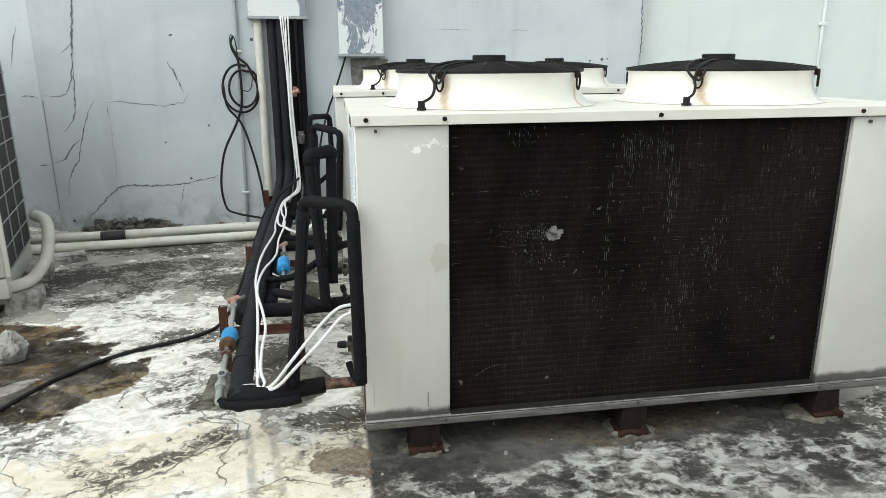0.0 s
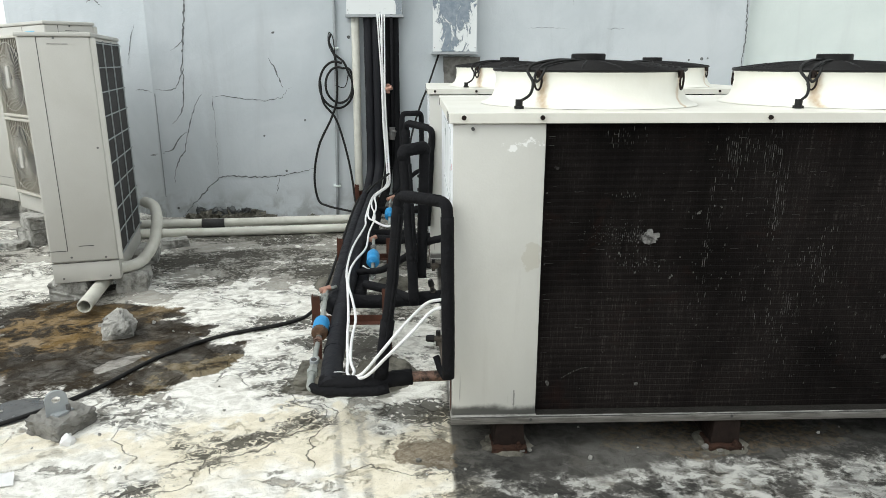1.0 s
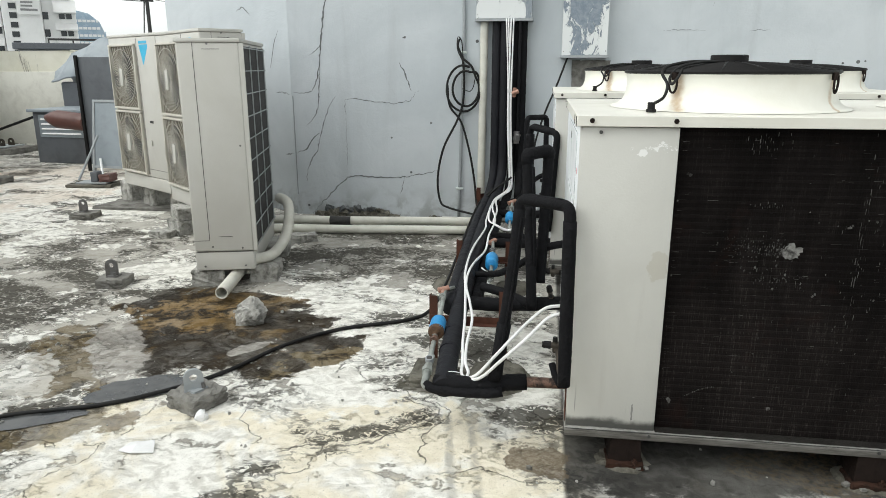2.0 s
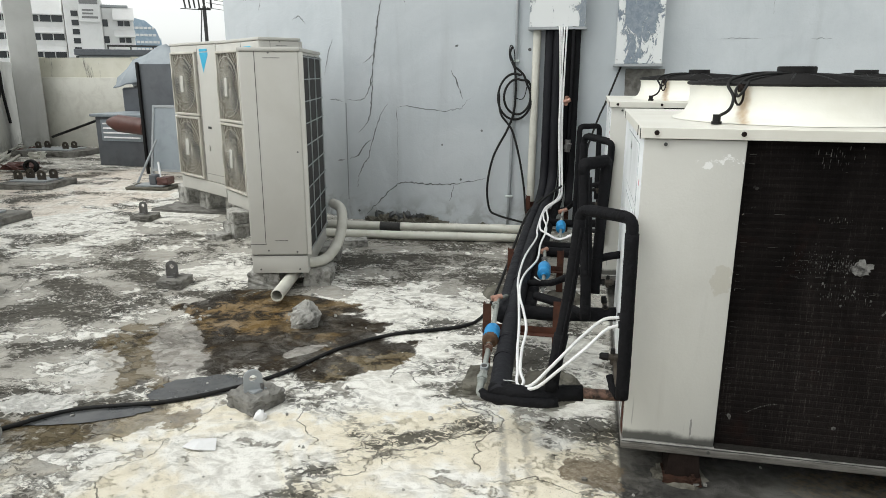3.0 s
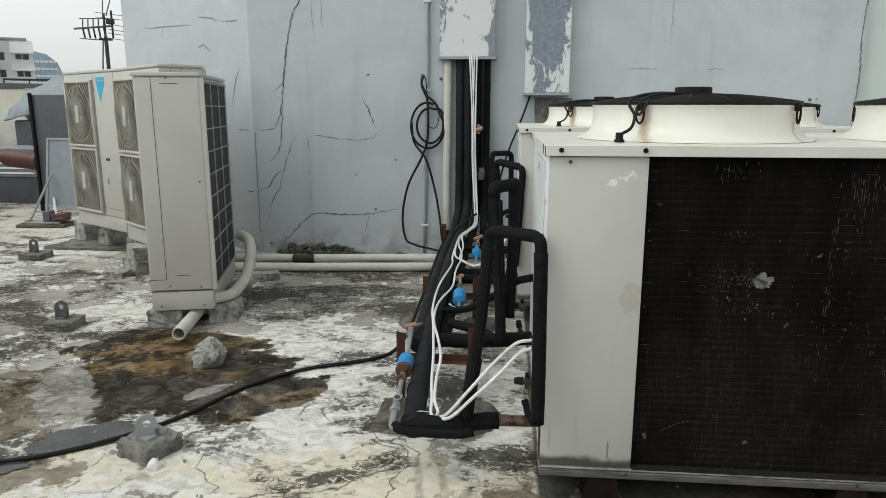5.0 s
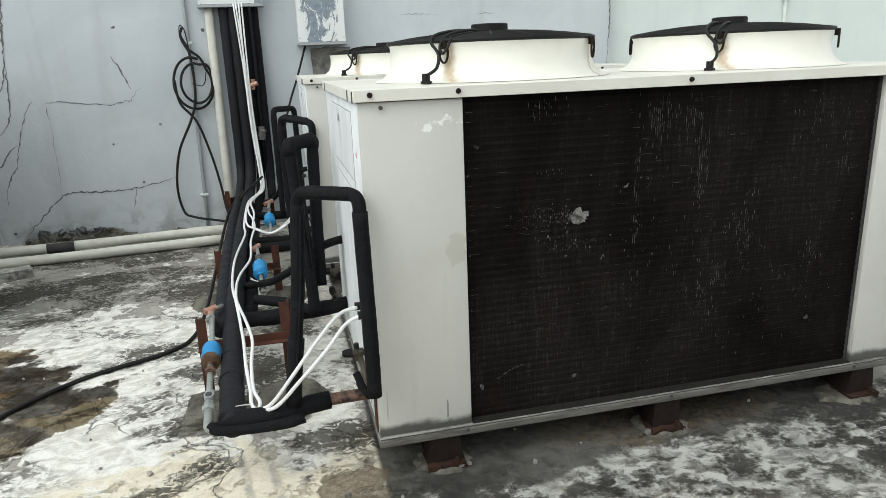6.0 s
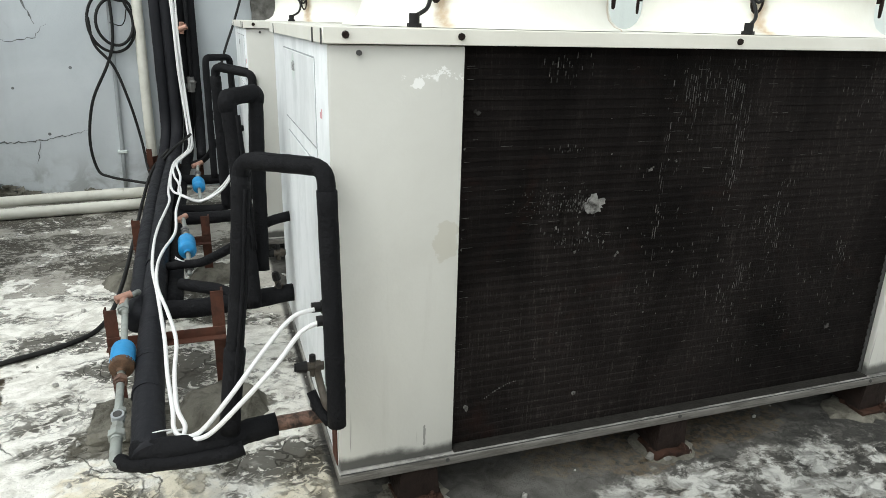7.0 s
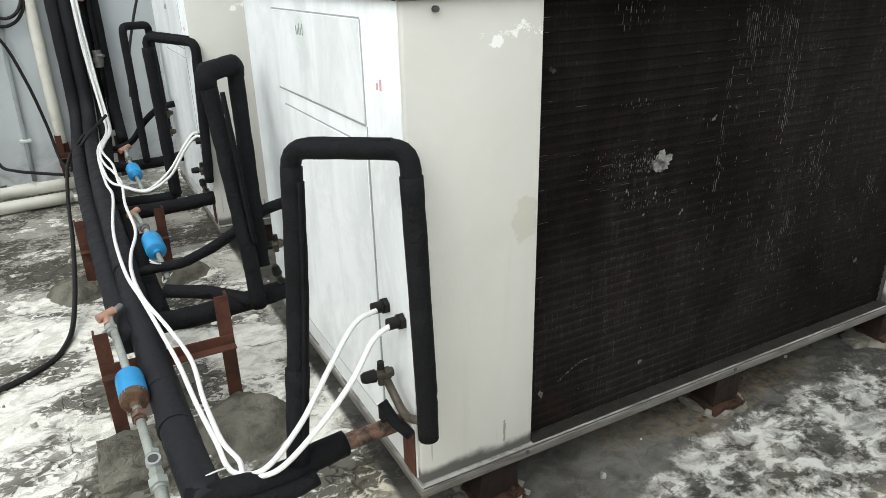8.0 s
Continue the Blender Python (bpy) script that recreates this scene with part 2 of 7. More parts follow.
    dark = n.math('MULTIPLY', n.math('MAXIMUM', n.near((-1.88, 3.12, 0), (0.40, 0.34, 9, 20), 0.45, 5.0), n.near((-1.66, 3.62, 0), (0.22, 0.16, 9, -10), 0.4, 5.0)), n.ramp(blotch, 0.34, 0.46))
    brown = n.mix(n.math('MULTIPLY', dark, 0.88), brown, (0.020, 0.014, 0.008))
    brown = n.mix(n.math('MULTIPLY', n.ramp(n.math('ADD', tone, n.math('MULTIPLY', fine, 0.3)), 0.80, 0.86), 0.7), brown, (0.38, 0.33, 0.24))
    dry = n.math('MAXIMUM', n.near((-2.40, 3.18, 0), (0.13, 0.46, 9, 37), 0.25, 6.0), n.near((-1.75, 3.25, 0), (0.05, 0.12, 9, -40), 0.3, 6.0))
    brown = n.mix(n.math('MULTIPLY', dry, 0.9), brown, n.mix(n.ramp(flake, 0.4, 0.6), (0.27, 0.25, 0.225), (0.38, 0.36, 0.33)))
    col = n.mix(n.math('MULTIPLY', stain, n.ramp(blotch, 0.4, 0.66, 0.98, 0.85)), col, brown)
    chalk = n.math('MAXIMUM', n.near((-2.62, 2.52, 0), (0.20, 0.09, 9, 25), 0.4, 9.0), n.math('MULTIPLY', n.near((-2.62, 2.86, 0), (0.13, 0.26, 9, 40), 0.4, 6.0), 0.55))
    col = n.mix(n.math('MULTIPLY', chalk, n.ramp(flake, 0.34, 0.5, 0.45, 0.95)), col, (0.80, 0.785, 0.74))
    spot = n.near((-0.385, 2.485, 0), (0.115, 0.10, 9), 0.35, 7.0)
    col = n.mix(n.math('MULTIPLY', spot, n.ramp(fine, 0.3, 0.7, 0.95, 0.7)), col, (0.15, 0.115, 0.075))
    wet = n.math('MULTIPLY', n.math('MAXIMUM', n.math('MULTIPLY', stain, n.ramp(tone, 0.38, 0.6, 1.0, 0.2)), dry), stain)
    rough = n.math('SUBTRACT', n.ramp(fine, 0.2, 0.8, 0.85, 1.0), n.math('MULTIPLY', wet, 0.4))
    high = n.math('ADD', n.math('MULTIPLY', mid, 0.6), n.math('ADD', n.math('MULTIPLY', flake, 0.35), n.math('ADD', n.math('MULTIPLY', fine, 0.35), n.math('MULTIPLY', grit, 0.12))))
    high = n.math('SUBTRACT', n.math('ADD', high, n.math('MULTIPLY', lime, 0.3)), n.math('ADD', n.math('MULTIPLY', crack, n.ramp(damp_shade, 0, 1, 0.5, 0.0)), n.math('MULTIPLY', vein, 0.2)))
    return n.done(col, rough, high, 0.012, spec=n.ramp(stain, 0, 1, 0.3, 0.12))


def wall_paint(name, base, pale, dirt):
    n = Nodes(name)
    run = n.noise(1.6, 6, 0.65, 0.2, n.place((2.2, 2.2, 0.25)))
    blot = n.noise(1.1, 6, 0.62, 0.8)
    fine = n.noise(60, 4, 0.7)
    trowel = n.noise(7, 5, 0.6, 0.6)
    col = n.mix(n.ramp(blot, 0.3, 0.7), base, pale)
    col = n.mix(n.ramp(run, 0.52, 0.75, 0.0, 0.35), col, dirt)
    col = n.mix(n.ramp(n.noise(5, 8, 0.75, 1.0), 0.62, 0.74, 0.0, 0.3), col, dirt)
    z = n.xyz()[2]
    splash = n.math('MULTIPLY', n.ramp(z, 0.02, 0.32, 1.0, 0.0), n.ramp(trowel, 0.4, 0.66))
    col = n.mix(n.math('MULTIPLY', splash, 0.6), col, (0.2, 0.2, 0.19))
    return n.done(col, 0.75, n.math('ADD', n.math('MULTIPLY', trowel, 1.0), n.math('MULTIPLY', fine, 0.25)), 0.006)


def peeling_metal():
    n = Nodes("peeling_white_paint_on_grey_metal")
    flake = n.noise(5.5, 9, 0.72, 1.2, n.place((1.6, 1, 0.8)))
    edge = n.noise(26, 6, 0.7, 0.6)
    x = n.xyz()[0]
    side = n.ramp(n.math('ABSOLUTE', x), 0.09, 0.2, 0.0, 0.11)
    bare = n.ramp(n.math('ADD', n.math('ADD', flake, side), n.math('MULTIPLY', edge, 0.18)), 0.69, 0.71)
    grey = n.mix(n.ramp(edge, 0.3, 0.7), (0.19, 0.225, 0.26), (0.3, 0.33, 0.36))
    col = n.mix(bare, (0.72, 0.74, 0.74), grey)
    return n.done(col, n.ramp(bare, 0, 1, 0.5, 0.65), n.math('SUBTRACT', edge, n.math('MULTIPLY', bare, 3.0)), 0.0006)


def peeled_metal():
    """The same paint where most of it has come off."""
    n = Nodes("mostly_bare_grey_metal")
    flake = n.noise(6.5, 9, 0.72, 1.4, n.place((2.0, 1, 0.7), (4, 2, 1)))
    edge = n.noise(30, 6, 0.7, 0.6)
    xyz = n.xyz()
    low = n.ramp(xyz[2], 0.05, 0.5, 0.13, 0.0)
    side = n.ramp(n.math('ABSOLUTE', xyz[0]), 0.08, 0.17, 0.0, 0.17)
    left = n.math('ADD', n.math('ADD', flake, low), n.math('ADD', side, n.math('MULTIPLY', edge, 0.15)))
    white = n.ramp(left, 0.72, 0.735)
    grey = n.mix(n.ramp(edge, 0.3, 0.7), (0.16, 0.2, 0.25), (0.28, 0.32, 0.36))
    return n.done(n.mix(white, grey, (0.72, 0.74, 0.74)), 0.55, n.math('ADD', edge, n.math('MULTIPLY', white, 3.0)), 0.0006)


def coil_core(gain=1.0):
    n = Nodes("dirty_black_coil_fins")
    fins = n.noise(30, 2, 0.5, 0.0, n.place((22, 1, 0.6)))
    cloud = n.noise(2.2, 7, 0.68, 0.6, n.place((1.4, 1, 0.7)))
    scratch = n.noise(1.0, 5, 0.75, 0.0, n.place((170, 1, 9)))
    rows = n.noise(1.0, 3, 0.6, 0.0, n.place((14, 1, 110)))
    # Colour scale, falling from gain at the left to 1 at the right.
    tone_lift = n.ramp(n.xyz()[0], 0.3, 1.3, gain, 1.0)
    col = n.mix(n.ramp(cloud, 0.32, 0.68), (0.0042, 0.0036, 0.0034), (0.0135, 0.0112, 0.0105))
    gained = n.tree.nodes.new("ShaderNodeVectorMath")
    gained.operation = 'SCALE'
    n.link(col, gained.inputs[0])
    n.link(tone_lift, gained.inputs["Scale"])
    col = gained.outputs[0]
    col = n.mix(n.math('MULTIPLY', n.ramp(fins, 0.5, 0.8), n.ramp(cloud, 0.4, 0.65, 0.1, 0.5)), col, (0.022, 0.018, 0.016))
    haze = n.math('MULTIPLY', n.ramp(scratch, 0.50, 0.66), n.math('MULTIPLY', n.ramp(rows, 0.40, 0.56), n.ramp(cloud, 0.40, 0.64, 0.12, 1.0)))
    col = n.mix(n.math('MULTIPLY', haze, 0.65), col, (0.066, 0.058, 0.053))
    reddish = n.noise(5, 6, 0.7, 0.5, n.place((1, 1, 1), (2, 0, 3)))
    col = n.mix(n.ramp(reddish, 0.55, 0.72, 0.0, 0.5), col, (0.02, 0.0105, 0.0085))
    return n.done(col, 0.85, fins, 0.002, spec=0.06)


def bent_fin_metal():
    """Bare aluminium where dirt was scraped off; each scrap has its own tone."""
    n = Nodes("scraped_dull_aluminium")
    geo = n.tree.nodes.new("ShaderNodeNewGeometry")
    tone = n.ramp(geo.outputs["Random Per Island"], 0.1, 1.0)
    col = n.mix(n.math('MULTIPLY', tone, n.ramp(n.noise(160, 3), 0.3, 0.7, 0.6, 1.0)), (0.015, 0.013, 0.012), (0.15, 0.145, 0.138))
    return n.done(col, 0.6, None, spec=0.2)


def cabinet_paint(name, base, dirt, streak=True):
    n = Nodes(name)
    soft = n.noise(2.4, 5, 0.6, 0.4)
    run = n.noise(5, 6, 0.7, 0.2, n.place((3, 3, 0.25)))
    fine = n.noise(110, 3, 0.6)
    col = n.mix(n.ramp(soft, 0.35, 0.7, 0.0, 0.5), base, dirt)
    if streak:
        col = n.mix(n.ramp(run, 0.58, 0.78, 0.0, 0.4), col, dirt)
        z = n.xyz()[2]
        grime = n.math('MULTIPLY', n.ramp(n.math('ADD', z, n.math('MULTIPLY', n.noise(9, 6, 0.6), 0.06)), 0.082, 0.106, 1.0, 0.0), 0.9)
        col = n.mix(grime, col, (0.045, 0.045, 0.042))
        flake = n.ramp(n.noise(38, 7, 0.78, 0.8), 0.50, 0.56)
        scuff = n.math('MAXIMUM', n.math('MULTIPLY', n.near((0.23, 0, 0.955), (0.065, 9, 0.014), 0.7, 18), flake), n.near((0.182, 0, 0.938), (0.014, 9, 0.012), 0.5, 40))
        col = n.mix(n.math('MULTIPLY', scuff, 0.8), col, (0.85, 0.85, 0.83))
        tan = n.near((0.254, 0, 0.593), (0.03, 9, 0.048), 0.4, 14)
        col = n.mix(n.math('MULTIPLY', tan, 0.45), col, (0.44, 0.41, 0.33))
        mark = n.near((0.21, 0, 0.09), (0.003, 9, 0.03), 0.5, 60)
        col = n.mix(n.math('MULTIPLY', mark, 0.7), col, (0.15, 0.15, 0.14))
        drip = n.math('MULTIPLY', n.ramp(n.noise(1, 3, 0.6, 0.0, n.place((60, 1, 2.0))), 0.66, 0.72), n.ramp(z, 0.08, 0.22, 1.0, 0.0))
        col = n.mix(n.math('MULTIPLY', drip, 0.6), col, (0.16, 0.16, 0.15))
    return n.done(col, n.ramp(soft, 0.2, 0.8, 0.38, 0.55), n.math('ADD', fine, n.math('MULTIPLY', soft, 4.0)), 0.0006)


def rail_paint():
    n = Nodes("scuffed_grey_rail_paint")
    along = n.noise(1.0, 7, 0.72, 0.3, n.place((7, 7, 95)))
    blot = n.noise(6, 8, 0.7, 0.4)
    z = n.xyz()[2]
    col = n.mix(n.ramp(blot, 0.35, 0.65), (0.42, 0.41, 0.385), (0.27, 0.265, 0.25))
    col = n.mix(n.ramp(along, 0.42, 0.6, 0.1, 0.9), col, (0.09, 0.088, 0.082))
    low = n.ramp(n.math('ADD', z, n.math('MULTIPLY', blot, 0.02)), 0.132, 0.145, 1.0, 0.0)
    col = n.mix(n.math('MULTIPLY', low, 0.7), col, (0.08, 0.072, 0.062))
    return n.done(col, 0.65, n.math('ADD', along, blot), 0.0015, spec=0.3)


def shroud_paint():
    n = Nodes("cream_white_fan_shroud_with_rust_run")
    xyz = n.xyz()
    wob = n.math('MULTIPLY', n.math('SUBTRACT', n.noise(14, 5, 0.6), 0.5), 0.05)
    x = n.math('ADD', xyz[0], wob)
    a = n.ramp(n.math('ABSOLUTE', n.math('ADD', x, 0.215)), 0.001, 0.024, 1.0, 0.0)
    b = n.ramp(n.math('ABSOLUTE', n.math('SUBTRACT', x, 0.262)), 0.002, 0.013, 1.0, 0.0)
    run = n.math('MULTIPLY', n.math('MAXIMUM', a, b), n.ramp(xyz[1], -0.02, 0.0, 1.0, 0.0))
    run = n.math('MULTIPLY', run, n.ramp(n.noise(30, 5, 0.7), 0.25, 0.6, 0.35, 1.0))
    soft = n.noise(6, 5, 0.6, 0.5)
    col = n.mix(n.ramp(soft, 0.4, 0.75, 0.0, 0.3), (0.8, 0.79, 0.72), (0.66, 0.63, 0.53))
    col = n.mix(n.math('MULTIPLY', run, 0.7), col, (0.44, 0.27, 0.11))
    return n.done(col, 0.4, n.noise(80, 3), 0.0005)


def brushed_side():
    n = Nodes("brush_painted_white_side_panel")
    run = n.noise(4, 9, 0.72, 0.6, n.place((1.6, 1.6, 0.8)))
    soft = n.noise(3, 5, 0.6, 0.5)
    col = n.mix(n.ramp(run, 0.38, 0.62), (0.72, 0.745, 0.755), (0.84, 0.86, 0.875))
    col = n.mix(n.ramp(soft, 0.55, 0.75, 0.0, 0.5), col, (0.5, 0.53, 0.53))
    return n.done(col, 0.42, n.math('ADD', run, n.noise(100, 2)), 0.0008)


def streaked_cream():
    n = Nodes("cream_paint_with_dark_drips")
    soft = n.noise(1.6, 6, 0.6, 0.4)
    drip = n.noise(1.0, 8, 0.7, 0.6, n.place((5, 5, 1.1)))
    speck = n.noise(9, 6, 0.7, 0.5, n.place((1, 1, 0.6)))
    col = n.mix(n.ramp(soft, 0.38, 0.62), (0.70, 0.68, 0.57), (0.80, 0.78, 0.68))
    col = n.mix(n.math('MULTIPLY', n.ramp(drip, 0.58, 0.68), n.ramp(speck, 0.35, 0.55)), col, (0.14, 0.13, 0.10))
    return n.done(col, 0.75, speck, 0.003)


def window_glass():
    n = Nodes("dark_window_glass")
    return n.done((0.03, 0.035, 0.04), 0.1, None)


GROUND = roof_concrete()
WALL = wall_paint("blue_grey_wall_paint", (0.485, 0.523, 0.548), (0.575, 0.608, 0.632), (0.38, 0.402, 0.418))
WALL_PALE = wall_paint("pale_wall_tone", (0.64, 0.70, 0.68), (0.70, 0.755, 0.73), (0.56, 0.60, 0.59))
PARAPET = wall_paint("grey_parapet_paint", (0.49, 0.49, 0.465), (0.60, 0.60, 0.575), (0.37, 0.365, 0.345))
CREAM = streaked_cream()
LIP = worn("white_parapet_lip", (0.78, 0.77, 0.70), (0.45, 0.43, 0.37), 0.5, 0.75, 4.0)
DARK_CRACK = worn("dark_crack", (0.085, 0.087, 0.088), (0.26, 0.275, 0.28), 0.8, 0.95, 20)
FAINT_CRACK = worn("faint_crack", (0.26, 0.28, 0.285), (0.36, 0.39, 0.4), 0.7, 0.95, 20)
PEEL = peeling_metal()
BARE = peeled_metal()
COIL = coil_core()
BENT_FIN = bent_fin_metal()
BENT_FIN_PALE = worn("crushed_fin_metal", (0.30, 0.295, 0.28), (0.02, 0.018, 0.016), 1.1, 0.6, 60, 0.003, 160)
FIN_ROW = coil_core(1.3)
CABINET = cabinet_paint("warm_grey_cabinet_paint", (0.60, 0.595, 0.555), (0.5, 0.49, 0.45))
TOP_PAINT = cabinet_paint("cream_white_top_paint", (0.78, 0.765, 0.70), (0.62, 0.6, 0.52), False)
SIDE_PAINT = brushed_side()
SHROUD = shroud_paint()
BLACK_WIRE = worn("black_wire_coating", (0.009, 0.009, 0.0095), (0.03, 0.027, 0.025), 0.4, 0.6, 30, spec=0.2)
FOAM = worn("black_foam_insulation", (0.0055, 0.0056, 0.0066), (0.019, 0.019, 0.021), 0.6, 0.8, 14, 0.005, 55, spec=0.12)
TAPE = worn("black_wrapping_tape", (0.009, 0.0095, 0.0125), (0.026, 0.026, 0.030), 0.6, 0.68, 12, 0.002, 60, spec=0.2)
COPPER = worn("stained_copper", (0.25, 0.145, 0.105), (0.028, 0.02, 0.016), 1.25, 0.55, 34, 0.001, 60, 0.35)
CAP = worn("rusty_brown_cap", (0.15, 0.085, 0.05), (0.04, 0.028, 0.02), 0.9, 0.7, 30, 0.0015, 70)
BRASS = worn("dull_copper_fitting", (0.50, 0.29, 0.22), (0.24, 0.13, 0.095), 0.6, 0.5, 30, 0.001, 60, 0.4)
GREY_PIPE = worn("grey_green_pipe_paint", (0.31, 0.335, 0.315), (0.13, 0.12, 0.10), 0.6, 0.55, 18)
BLUE = worn("blue_filter_paint", (0.025, 0.26, 0.56), (0.025, 0.12, 0.26), 0.35, 0.4, 20, 0.0008)
RUST = worn("rusted_steel", (0.095, 0.037, 0.023), (0.035, 0.022, 0.018), 0.95, 0.85, 12, 0.004, 55)
OLD_RUST = worn("old_dark_rust", (0.055, 0.027, 0.018), (0.016, 0.012, 0.010), 0.95, 0.88, 16, 0.004, 55, spec=0.15)
TARNISH = worn("tarnished_brass", (0.09, 0.075, 0.058), (0.03, 0.026, 0.022), 0.8, 0.55, 25, 0.0015, 70, 0.3)
STEEL = worn("dull_steel", (0.2, 0.2, 0.2), (0.1, 0.085, 0.07), 0.7, 0.6, 20, 0.001, 60, 0.5)
WHITE_CABLE = worn("white_cable_sheath", (0.82, 0.82, 0.82), (0.6, 0.6, 0.58), 0.3, 0.45, 25, 0.0003)
BLACK_CABLE = worn("black_cable_sheath", (0.009, 0.0095, 0.01), (0.04, 0.038, 0.034), 0.5, 0.6, 25, 0.0005, spec=0.22)
PVC = worn("cream_pvc", (0.70, 0.69, 0.62), (0.42, 0.4, 0.34), 0.5, 0.45, 8, 0.0004)
CONDUIT = worn("grey_conduit_paint", (0.36, 0.385, 0.4), (0.25, 0.26, 0.26), 0.5, 0.55, 12)
GRIMY = rail_paint()
DARK_IRON = worn("dark_brown_iron", (0.021, 0.0135, 0.011), (0.010, 0.008, 0.007), 0.8, 0.8, 14, 0.003, 50, spec=0.15)
LEDGE_BLACK = worn("black_ledge_filler", (0.012, 0.0105, 0.0095), (0.05, 0.047, 0.042), 0.6, 0.85, 40, 0.002, 120, spec=0.15)
SLAB = worn("rough_grey_concrete", (0.29, 0.283, 0.262), (0.075, 0.07, 0.06), 0.9, 0.92, 7, 0.008, 42)
MORTAR = worn("dark_dirty_mortar", (0.21, 0.20, 0.168), (0.05, 0.046, 0.036), 0.95, 0.95, 9, 0.012, 36)
PALE_STONE = worn("pale_broken_concrete", (0.57, 0.56, 0.525), (0.12, 0.115, 0.10), 0.95, 0.94, 14, 0.012, 46)
AC_PAINT = cabinet_paint("ivory_outdoor_unit_paint", (0.56, 0.55, 0.51), (0.48, 0.465, 0.42), False)
AC_GUARD = worn("ivory_fan_guard_plastic", (0.58, 0.56, 0.50), (0.42, 0.395, 0.33), 0.5, 0.5, 10)
FAN_SHADE = worn("brown_fan_inside_shade", (0.14, 0.125, 0.10), (0.24, 0.22, 0.18), 0.7, 0.85, 6)
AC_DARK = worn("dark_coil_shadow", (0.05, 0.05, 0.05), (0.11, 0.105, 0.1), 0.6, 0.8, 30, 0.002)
LOGO = worn("bright_blue_badge", (0.03, 0.42, 0.66), (0.05, 0.3, 0.5), 0.2, 0.4)
INK = worn("faded_black_ink", (0.22, 0.22, 0.22), (0.4, 0.4, 0.4), 0.5, 0.7)
RED_INK = worn("faded_red_ink", (0.62, 0.3, 0.33), (0.7, 0.5, 0.5), 0.5, 0.7)
WHITE_WALL = worn("white_facade_paint", (0.85, 0.85, 0.84), (0.62, 0.62, 0.6), 0.4, 0.8, 0.4, 0.0, 3)
GREY_WALL = worn("grey_facade_paint", (0.4, 0.42, 0.43), (0.3, 0.31, 0.32), 0.5, 0.8, 0.4, 0.0, 3)
BLUE_GLASS = worn("pale_blue_facade_glass", (0.32, 0.43, 0.54), (0.48, 0.57, 0.64), 0.6, 0.25, 0.5, 0.0, 2)
GLASS = window_glass()
FAR_CITY = worn("hazy_city_ground", (0.3, 0.31, 0.31), (0.18, 0.2, 0.19), 0.7, 0.9, 0.05, 0.0, 0.4)
BROWN_PIPE = worn("brown_painted_duct", (0.13, 0.055, 0.045), (0.07, 0.04, 0.035), 0.5, 0.5, 6)
GREY_DUCT = worn("dark_grey_sheet_metal", (0.13, 0.14, 0.155), (0.08, 0.085, 0.09), 0.6, 0.5, 5)
PALE_BLUE = worn("pale_blue_grey_panel", (0.3, 0.34, 0.37), (0.2, 0.22, 0.24), 0.5, 0.5, 5)


def standing_water():
    n = Nodes("shallow_standing_water")
    return n.done(n.mix(n.ramp(n.noise(7, 6), 0.35, 0.65), (0.035, 0.038, 0.041), (0.075, 0.076, 0.075)), n.ramp(n.noise(6, 4), 0.4, 0.7, 0.12, 0.3), n.noise(5, 3), 0.0015)


WATER = standing_water()


# ---- mesh helpers ----
def part(name, bm, material, parent=None, label="", smooth=False, at=None):
    """Links a bmesh as one mesh object under a thing or a part."""
    me = bpy.data.meshes.new(name)
    bmesh.ops.recalc_face_normals(bm, faces=bm.faces)
    bm.to_mesh(me)
    bm.free()
    me.materials.append(material)
    if smooth:
        me.polygons.foreach_set("use_smooth", [True] * len(me.polygons))
        if smooth != "all":
            me.set_sharp_from_angle(angle=radians(38))
    ob = new(name, me)
    if parent:
        ob.parent = parent
    if at:
        ob.location = at
    if label:
        tagged(ob, label)
    return ob


def thing(name, label, category, at=(0, 0, 0), turn=0.0, group="", kind=""):
    ob = new(name)
    ob.empty_display_size = 0.1
    ob.matrix_world = pose(*at, 0, 0, turn)
    return tagged(ob, label, category, group, kind)


def box(bm, x0, x1, y0, y1, z0, z1, bevel=0.0, segs=2, m=None):
    r = bmesh.ops.create_cube(bm, size=1.0)
    v = r["verts"]
    for q in v:
        q.co = Vector((x0 + (q.co.x + 0.5) * (x1 - x0), y0 + (q.co.y + 0.5) * (y1 - y0), z0 + (q.co.z + 0.5) * (z1 - z0)))
    if m:
        bmesh.ops.transform(bm, matrix=m, verts=v)
    if bevel:
        e = list({e for q in v for e in q.link_edges})
        bmesh.ops.bevel(bm, geom=e, offset=bevel, segments=segs, profile=0.5, affect='EDGES')
    return bm


def boxed(*a, **k):
    return box(bmesh.new(), *a, **k)


def cyl(bm, p, q, r, segs=12, r2=None):
    p, q = Vector(p), Vector(q)
    d = q - p
    m = Matrix.Translation((p + q) / 2) @ d.to_track_quat('Z', 'Y').to_matrix().to_4x4()
    bmesh.ops.create_cone(bm, cap_ends=True, segments=segs, radius1=r, radius2=r if r2 is None else r2, depth=d.length, matrix=m)
    return bm


def lathe(bm, profile, segs=48, m=None):
    rings = []
    for r, z in profile:
        rings.append([bm.verts.new((r * math.cos(2 * math.pi * k / segs), r * math.sin(2 * math.pi * k / segs), z)) for k in range(segs)])
    for a, b in zip(rings, rings[1:]):
        for k in range(segs):
            bm.faces.new((a[k], a[(k + 1) % segs], b[(k + 1) % segs], b[k]))
    if m:
        bmesh.ops.transform(bm, matrix=m, verts=[v for ring in rings for v in ring])
    return bm


